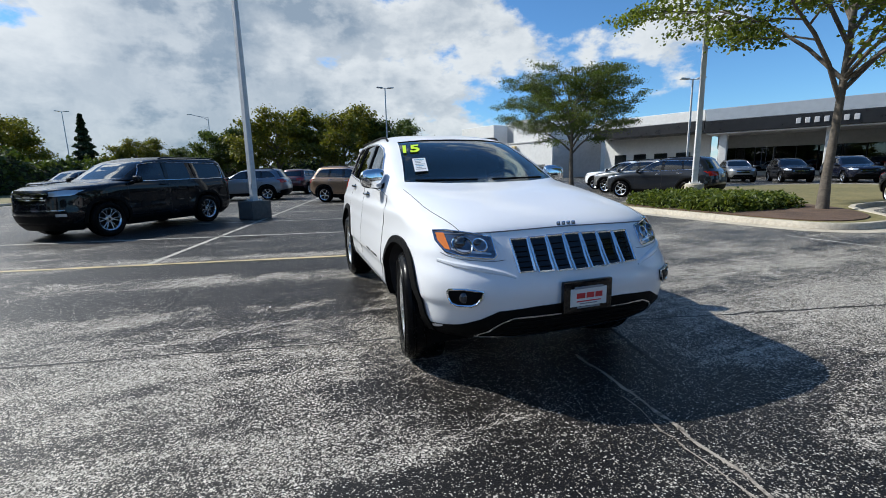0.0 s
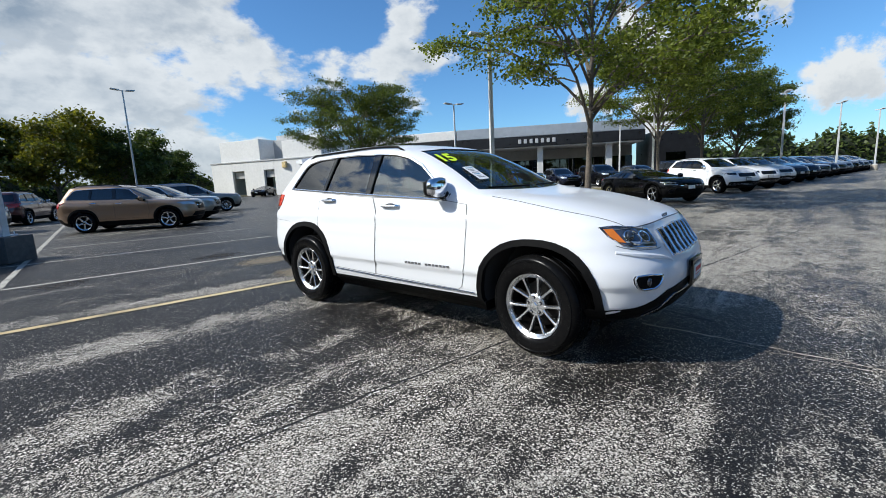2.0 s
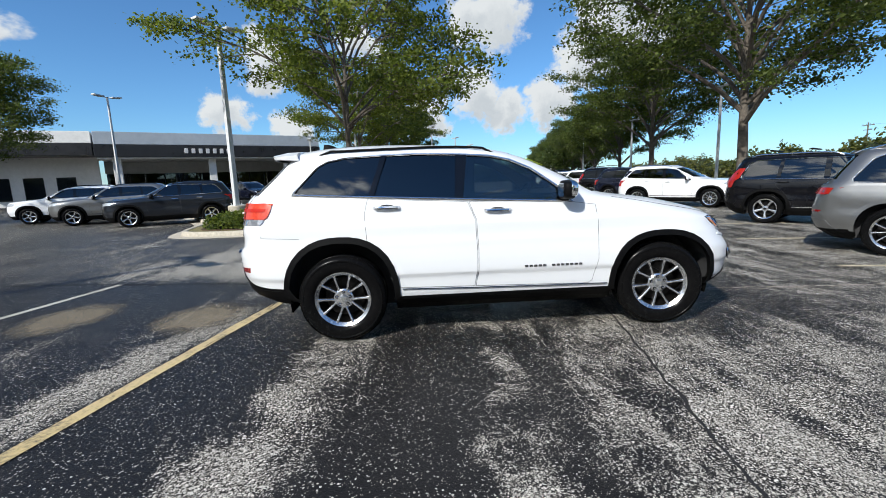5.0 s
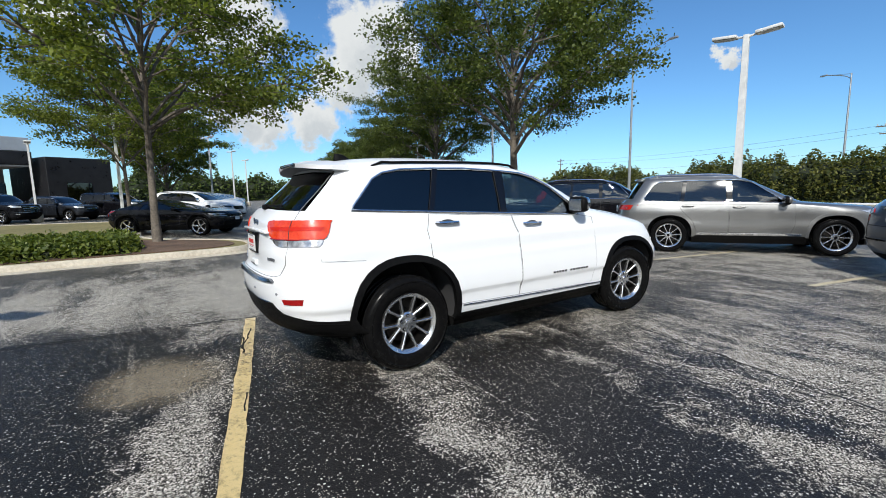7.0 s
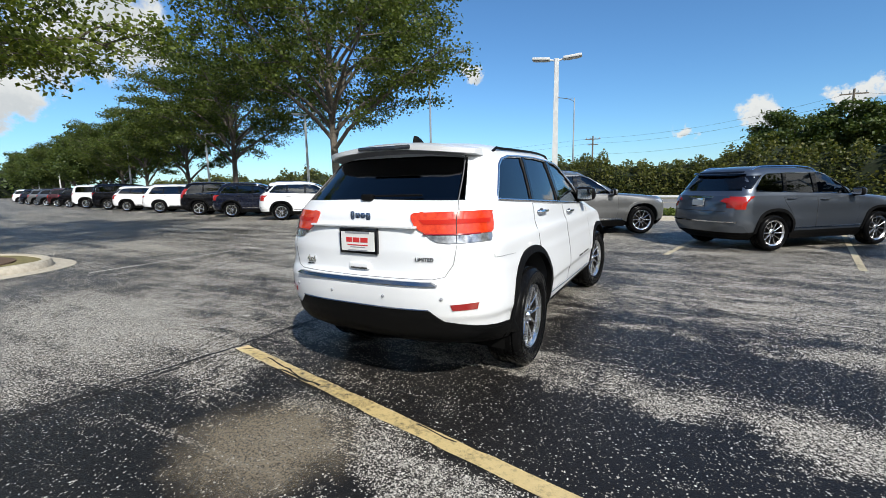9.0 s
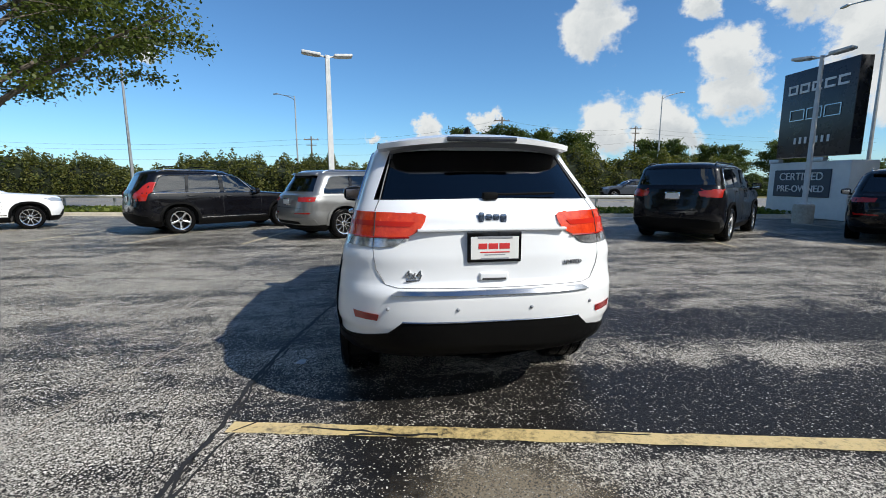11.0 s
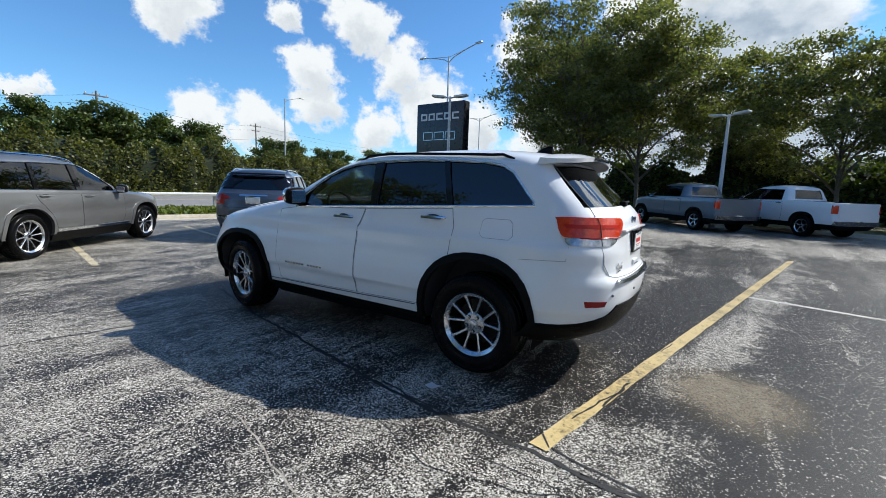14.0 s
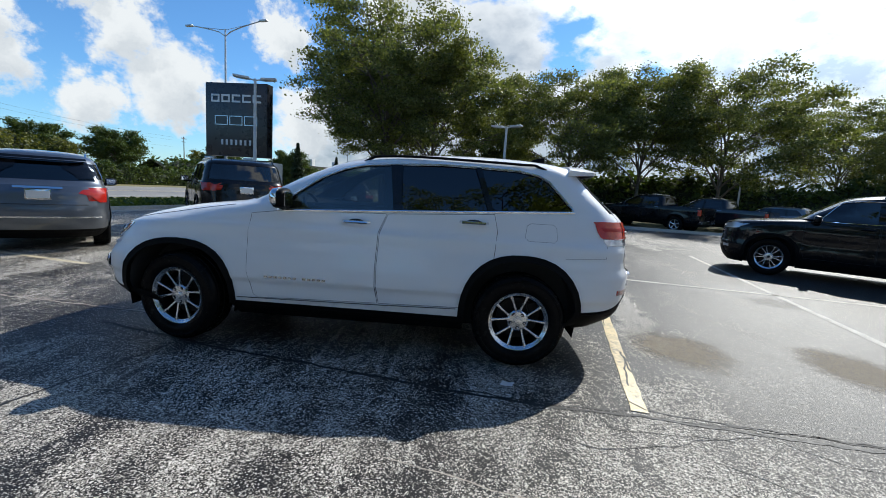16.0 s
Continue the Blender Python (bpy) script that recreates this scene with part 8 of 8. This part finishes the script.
def grow(seed, height, spread, base, trunk_r, limbs=9, droop=0.0, lean=0.0, low=()):
    """The wood of a broad tree: trunk, limbs, branches and twigs; returns the mesh and the twig tips. low: bearings of spreading low limbs."""
    rng = np.random.default_rng(seed)
    bm = bmesh.new()
    tips = []
    top = height * 0.62
    tr = [Vector((lean * t + 0.12 * math.sin(3 * t + seed), 0.10 * math.sin(2.3 * t + seed * 2), top * t)) for t in np.linspace(0, 1, 9)]
    tube(bm, [Vector((0, 0, -0.1))] + tr[1:], 0.1, 9, taper=[trunk_r * 1.35] + [trunk_r * (1 - 0.62 * t) for t in np.linspace(0, 1, 9)[1:]])
    for i in range(limbs + len(low)):
        side = i >= limbs
        t = base / top + (1 - base / top) * (i + 0.3) / limbs if not side else base * rng.uniform(0.95, 1.35) / top
        k = min(t, 1.0) * 8
        p = tr[int(k)].lerp(tr[min(int(k) + 1, 8)], k - int(k))
        a = radians(low[i - limbs]) if side else i * 2.4 + rng.uniform(-0.4, 0.4)
        rise = 0.27 if side else 0.46 + 0.56 * (i / limbs) ** 1.1
        reach = spread * (0.92 if side else 1.0 - 0.55 * (i / limbs) ** 1.6) * rng.uniform(0.78, 1.1)
        out = Vector((math.cos(a), math.sin(a), 0))
        hi = (height - p.z) * rise * rng.uniform(0.8, 1.0)
        pts = [p + out * reach * s * (0.92 + 0.08 * s) + Vector((0, 0, hi * s ** 0.8 - droop * s ** 3)) + Vector(rng.normal(size=3) * 0.10 * s) for s in np.linspace(0, 1, 7)]
        r0 = trunk_r * (0.52 - 0.22 * t)
        tube(bm, pts, 0.1, 6, taper=[r0 * (1 - 0.85 * s) + 0.008 for s in np.linspace(0, 1, 7)])
        tips.append((pts[-2], pts[-1]))
        for j in range(9):
            s = 0.24 + 0.76 * (j + rng.uniform(0, 0.8)) / 9
            q = pts[min(int(s * 6), 5)].lerp(pts[min(int(s * 6) + 1, 6)], s * 6 - int(s * 6))
            b = a + rng.uniform(0.45, 1.3) * (1 if j % 2 else -1)
            ln = spread * 0.44 * (1.15 - 0.6 * s) * rng.uniform(0.65, 1.25)
            o2 = Vector((math.cos(b), math.sin(b), rng.uniform(-0.05, 0.45)))
            sub = [q + o2 * ln * u + Vector(rng.normal(size=3) * 0.06 * u) - Vector((0, 0, 0.22 * u * u)) for u in np.linspace(0, 1, 5)]
            tube(bm, sub, 0.03, 4, taper=[0.030, 0.024, 0.018, 0.012, 0.005])
            tips.append((sub[3], sub[4]))
            for k in range(6):
                w = sub[1 + k * 3 // 5].lerp(sub[min(2 + k * 3 // 5, 4)], rng.uniform(0, 0.8))
                c = b + rng.uniform(0.5, 1.2) * (1 if k % 2 else -1)
                e = w + Vector((math.cos(c), math.sin(c), rng.uniform(-0.30, 0.22))) * float(spread * rng.uniform(0.09, 0.17))
                tube(bm, [w, e], 0.01, 3, taper=[0.010, 0.004])
                tips.append((w, e))
    return bm, tips, rng


def tree_meshes(seed, height, spread, base, trunk_r, leaves, leaf, mat, limbs=9, puff=(0.42, 0.42, 0.20), droop=0.3, low=()):
    bm, tips, rng = grow(seed, height, spread, base, trunk_r, limbs, droop, 0.0, low)
    wood = mesh_of(bm, "trunk", bark, 50)
    T = np.array([(p[:], q[:]) for p, q in tips])
    fill = rng.uniform(0.35, 1.0, len(T))
    pick = rng.choice(len(T), leaves, p=fill / fill.sum())
    u = rng.uniform(0.05, 1.12, leaves)[:, None]
    c = T[pick, 0] * (1 - u) + T[pick, 1] * u + rng.normal(size=(leaves, 3)) * np.array(puff)
    c = c[c[:, 2] > base * 0.72]
    return wood, leaf_mesh(c, leaf, mat, rng)


def plant(name, meshes, x, y, label, scale=1.0, turn=0.0, z=0.0, group="", category="tree", tall=1.0):
    t = thing(name, label, category, Matrix.Translation((x, y, z)) @ Matrix.Rotation(radians(turn), 4, "Z") @ Matrix.Diagonal((scale, scale, scale * tall, 1)), group)
    part("trunk", meshes[0], None, t)
    part("crown", meshes[1], None, t)
    return t


locust = tree_meshes(3, 11.0, 4.7, 2.6, 0.115, 44000, 0.12, leaf_locust, 16, (0.13, 0.13, 0.12), 0.75)
island_locust = tree_meshes(3, 11.0, 4.7, 2.6, 0.115, 40000, 0.12, leaf_locust, 16, (0.13, 0.13, 0.12), 0.75, (38, 78))
broad = tree_meshes(8, 13.0, 6.6, 3.0, 0.24, 62000, 0.15, leaf_verge, 20, (0.20, 0.20, 0.17))
full = tree_meshes(15, 11.5, 5.2, 2.2, 0.22, 42000, 0.17, leaf_verge, 17, (0.20, 0.20, 0.17))
olive = tree_meshes(33, 11.8, 5.3, 2.5, 0.15, 54000, 0.14, leaf_olive_backlit, 19, (0.20, 0.20, 0.15))
olive_low = tree_meshes(37, 10.5, 5.6, 1.6, 0.13, 54000, 0.15, leaf_olive_backlit, 16, (0.24, 0.24, 0.15))
dense = tree_meshes(21, 9.0, 4.6, 1.0, 0.22, 22000, 0.30, leaf_dark, 13, (0.38, 0.38, 0.26))
gold = tree_meshes(27, 9.0, 4.6, 1.2, 0.22, 20000, 0.30, leaf_yellow, 13, (0.36, 0.36, 0.24))
plant("locust_tree", island_locust, -11.5, -2.95, "airy green honey locust in the island's mulch bed", 1.0, 20, 0.12)
plant("locust_tree", locust, -25.0, -3.9, "airy green honey locust in a row of trees", 0.95, 200, 0.0, "trees along the aisle")
plant("locust_tree", locust, -31.5, -2.6, "airy green honey locust in a row of trees", 0.92, 100, 0.0, "trees along the aisle")
plant("locust_tree", full, -40, -1.5, "leafy green tree by the showroom", 0.75, 30, 0.0, "trees along the aisle")
plant("locust_tree", broad, -15.9, 15.5, "wide old green tree on the street verge", 1.12, 0, 0.05, "trees on the verge")
plant("locust_tree", broad, -27.2, 17.2, "wide old green tree on the street verge", 0.94, 140, 0.05, "trees on the verge")
plant("locust_tree", full, -35.5, 19.0, "leafy green tree on the street verge", 0.88, 70, 0.05, "trees on the verge")
for k in range(10):
    plant("locust_tree", (full, broad, dense)[k % 3], -44 - 8.5 * k, 20.2 + 2.0 * k, "leafy green tree on the street verge", (0.80, 0.72, 0.98)[k % 3], 53 * k, 0.05, "trees on the verge")
plant("locust_tree", broad, -17.6, -22.0, "spreading green tree before the service building", 0.68, 60, 0.0)
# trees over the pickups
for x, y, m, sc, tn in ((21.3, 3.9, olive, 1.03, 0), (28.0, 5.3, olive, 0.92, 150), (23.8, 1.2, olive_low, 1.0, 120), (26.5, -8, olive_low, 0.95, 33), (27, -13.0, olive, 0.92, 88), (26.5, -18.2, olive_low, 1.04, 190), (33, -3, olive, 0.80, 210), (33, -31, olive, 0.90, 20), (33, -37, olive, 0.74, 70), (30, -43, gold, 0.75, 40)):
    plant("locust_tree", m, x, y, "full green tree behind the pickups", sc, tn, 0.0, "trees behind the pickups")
# trees beyond the lot to the south
for x, y, m, sc, tn in ((2, -55, gold, 1.05, 0), (-6, -54, gold, 1.1, 50), (-12.0, -55, dense, 0.95, 100), (8.5, -62, dense, 0.85, 40), (14, -66, dense, 0.6, 90), (19, -62, gold, 0.7, 20), (32, -60, gold, 0.95, 60), (39, -56, dense, 0.9, 10), (44, -50, dense, 0.9, 80), (-25, -80, dense, 0.9, 30), (-17, -78, dense, 0.8, 130)):
    plant("leafy_tree", m, x, y, "leafy tree beyond the parking lot", sc, tn, 0.0, "trees south of the lot")


def hedge(name, a, b, height, depth, leaves, size, mat, seed, label, rough=0.35, z=-0.1, category="hedge"):
    """A ragged belt of brush: many leaves over an added inner mass, coloured as the shade within."""
    rng = np.random.default_rng(seed)
    a, b = Vector(a), Vector(b)
    d = (b - a)
    ln = d.length
    d.normalize()
    s = Vector((-d.y, d.x, 0))
    t = thing(name, label, category, None, "", "stuff")
    top = lambda q: height * (1 - rough + rough * 2 * max(0.0, 0.5 + 0.9 * noise.noise(Vector((q * 0.16, seed, 0.3))) + 0.4 * noise.noise(Vector((q * 0.6, seed, 2.0)))))
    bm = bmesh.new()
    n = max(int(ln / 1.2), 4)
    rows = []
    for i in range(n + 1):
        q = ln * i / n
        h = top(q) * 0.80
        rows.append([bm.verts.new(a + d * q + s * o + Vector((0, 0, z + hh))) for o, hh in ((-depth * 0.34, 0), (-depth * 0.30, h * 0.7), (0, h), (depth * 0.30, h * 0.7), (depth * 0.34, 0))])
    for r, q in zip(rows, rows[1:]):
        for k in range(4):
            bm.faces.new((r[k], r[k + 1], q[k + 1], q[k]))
    part("brush_core", bm, core_shade, t)
    q = rng.uniform(0, ln, leaves)
    ang = rng.uniform(-0.1, math.pi + 0.1, leaves)
    rad = rng.uniform(0.78, 1.06, leaves)
    hs = np.array([top(v) for v in q])
    lump = np.array([0.85 + 0.3 * noise.noise(Vector((v * 0.9, w * 1.7, seed))) for v, w in zip(q, ang)])
    o, h = np.cos(ang) * depth / 2 * rad * lump, np.maximum(np.sin(ang), 0.02) ** 0.7 * hs * rad * lump
    c = np.array(a)[None, :] + np.outer(q, np.array(d)) + np.outer(o, np.array(s)) + np.outer(h, (0, 0, 1)) + np.array((0, 0, z))
    part("brush_leaves", leaf_mesh(c, size, mat, rng, "brush_leaves"), None, t)
    return t


# near-black green for the added cores: the brush's inner shade put into colour
core_shade = material("core_shade", (0.012, 0.018, 0.006), 0.95, 0.0, grained((0.008, 0.012, 0.004), (0.02, 0.03, 0.01), 3, (0.9, 1.0)))
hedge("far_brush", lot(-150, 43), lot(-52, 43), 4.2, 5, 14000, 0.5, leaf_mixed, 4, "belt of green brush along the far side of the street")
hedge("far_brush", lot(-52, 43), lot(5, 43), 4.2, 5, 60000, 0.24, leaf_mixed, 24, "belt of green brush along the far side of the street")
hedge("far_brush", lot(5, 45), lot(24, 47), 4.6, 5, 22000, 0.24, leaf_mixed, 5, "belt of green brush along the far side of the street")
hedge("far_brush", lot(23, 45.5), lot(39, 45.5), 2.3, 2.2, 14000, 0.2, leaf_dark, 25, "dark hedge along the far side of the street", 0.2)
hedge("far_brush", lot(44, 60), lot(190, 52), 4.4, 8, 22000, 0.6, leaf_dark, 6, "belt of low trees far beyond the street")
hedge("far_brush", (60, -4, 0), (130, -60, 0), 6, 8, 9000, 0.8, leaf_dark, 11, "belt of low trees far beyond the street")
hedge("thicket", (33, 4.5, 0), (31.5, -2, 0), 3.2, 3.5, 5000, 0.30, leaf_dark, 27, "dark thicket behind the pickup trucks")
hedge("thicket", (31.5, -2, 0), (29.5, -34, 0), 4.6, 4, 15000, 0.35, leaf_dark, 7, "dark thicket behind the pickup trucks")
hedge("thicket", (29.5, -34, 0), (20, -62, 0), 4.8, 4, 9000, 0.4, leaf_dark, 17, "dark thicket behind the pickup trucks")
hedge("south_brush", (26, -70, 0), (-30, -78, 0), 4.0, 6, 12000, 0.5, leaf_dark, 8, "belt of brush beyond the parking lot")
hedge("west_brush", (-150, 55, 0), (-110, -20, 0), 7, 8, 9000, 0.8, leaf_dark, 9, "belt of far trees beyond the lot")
for x, y, sc, m in ((13, 53.5, 0.95, dense), (19.5, 51.5, 0.95, dense), (24, 49, 0.85, dense), (46, 62, 0.95, dense), (56, 60, 0.85, dense), (65, 56, 0.9, dense), (72, 42, 0.75, dense), (80, 50, 0.7, gold), (88, 36, 0.85, dense)):
    plant("leafy_tree", m, x, y, "dark green tree across the street", sc, x * 37 % 360, 0.0, "trees across the street")


def conifer_meshes(seed, h, r, n):
    rng = np.random.default_rng(seed)
    bm = bmesh.new()
    tube(bm, [(0, 0, -0.1), (0, 0, h)], 0.1, 6, taper=[0.16, 0.02])
    z = rng.uniform(0.06, 1, n) ** 0.8
    a = rng.uniform(0, 2 * math.pi, n)
    whorl = 0.72 + 0.28 * np.cos(z * h * 7.0)
    rad = r * (1 - z) * whorl * rng.uniform(0.35, 1.0, n) + 0.05
    c = np.stack([rad * np.cos(a), rad * np.sin(a), z * h - rad * 0.25], 1)
    return mesh_of(bm, "trunk", bark, 50), leaf_mesh(c, 0.5, leaf_conifer, rng)


fir = conifer_meshes(5, 9.0, 2.6, 5000)
for x, y, sc in ((60, 24, 0.75), (66, 20, 0.6), (31, -82, 1.25), (75, 12, 0.6)):
    plant("conifer", fir, x, y, "dark conifer far off", sc, x * 11 % 360, 0.0, "far conifers")
# low shrub bed on the island
rng = np.random.default_rng(31)
bed = thing("shrub_bed", "low clipped green shrubs on the kerbed island", "shrubs", None, "", "stuff")
cs = []
for _ in range(240):
    x, y = rng.uniform(-11.6, -8.75), rng.uniform(-7.0, -3.6)
    if x < -11.2 and y < -6.8:
        continue
    r, h = rng.uniform(0.22, 0.36), rng.uniform(0.30, 0.46)
    m = 130
    v = rng.normal(size=(m, 3))
    v /= np.linalg.norm(v, axis=1)[:, None]
    v[:, 2] = np.abs(v[:, 2])
    cs.append(np.array((x, y, 0.14)) + v * np.array((r, r, h)) * rng.uniform(0.7, 1.08, (m, 1)))
part("shrub_leaves", leaf_mesh(np.concatenate(cs), 0.10, leaf_shrub, rng, "shrub_leaves"), None, bed)
# added block under the shrubs, its dark colour standing for the shade inside
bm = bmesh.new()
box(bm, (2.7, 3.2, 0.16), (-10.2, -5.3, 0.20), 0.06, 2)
part("shrub_core", bm, core_shade, bed)
# grass tufts on the verge and the lawn's edge
gt = thing("grass_tufts", "rough dry grass and weeds on the verge", "grass", None, "", "stuff")
u, v = rng.uniform(-30, 14, 9000), rng.uniform(15.9, 18.6, 9000)
c = np.array([lot(a, b, 0.10)[:] for a, b in zip(u, v)])
c[:, 2] += rng.uniform(0, 0.16, len(c))
part("grass_blades", leaf_mesh(c, 0.20, leaf_shrub, rng, "grass_blades", 0.0), None, gt)
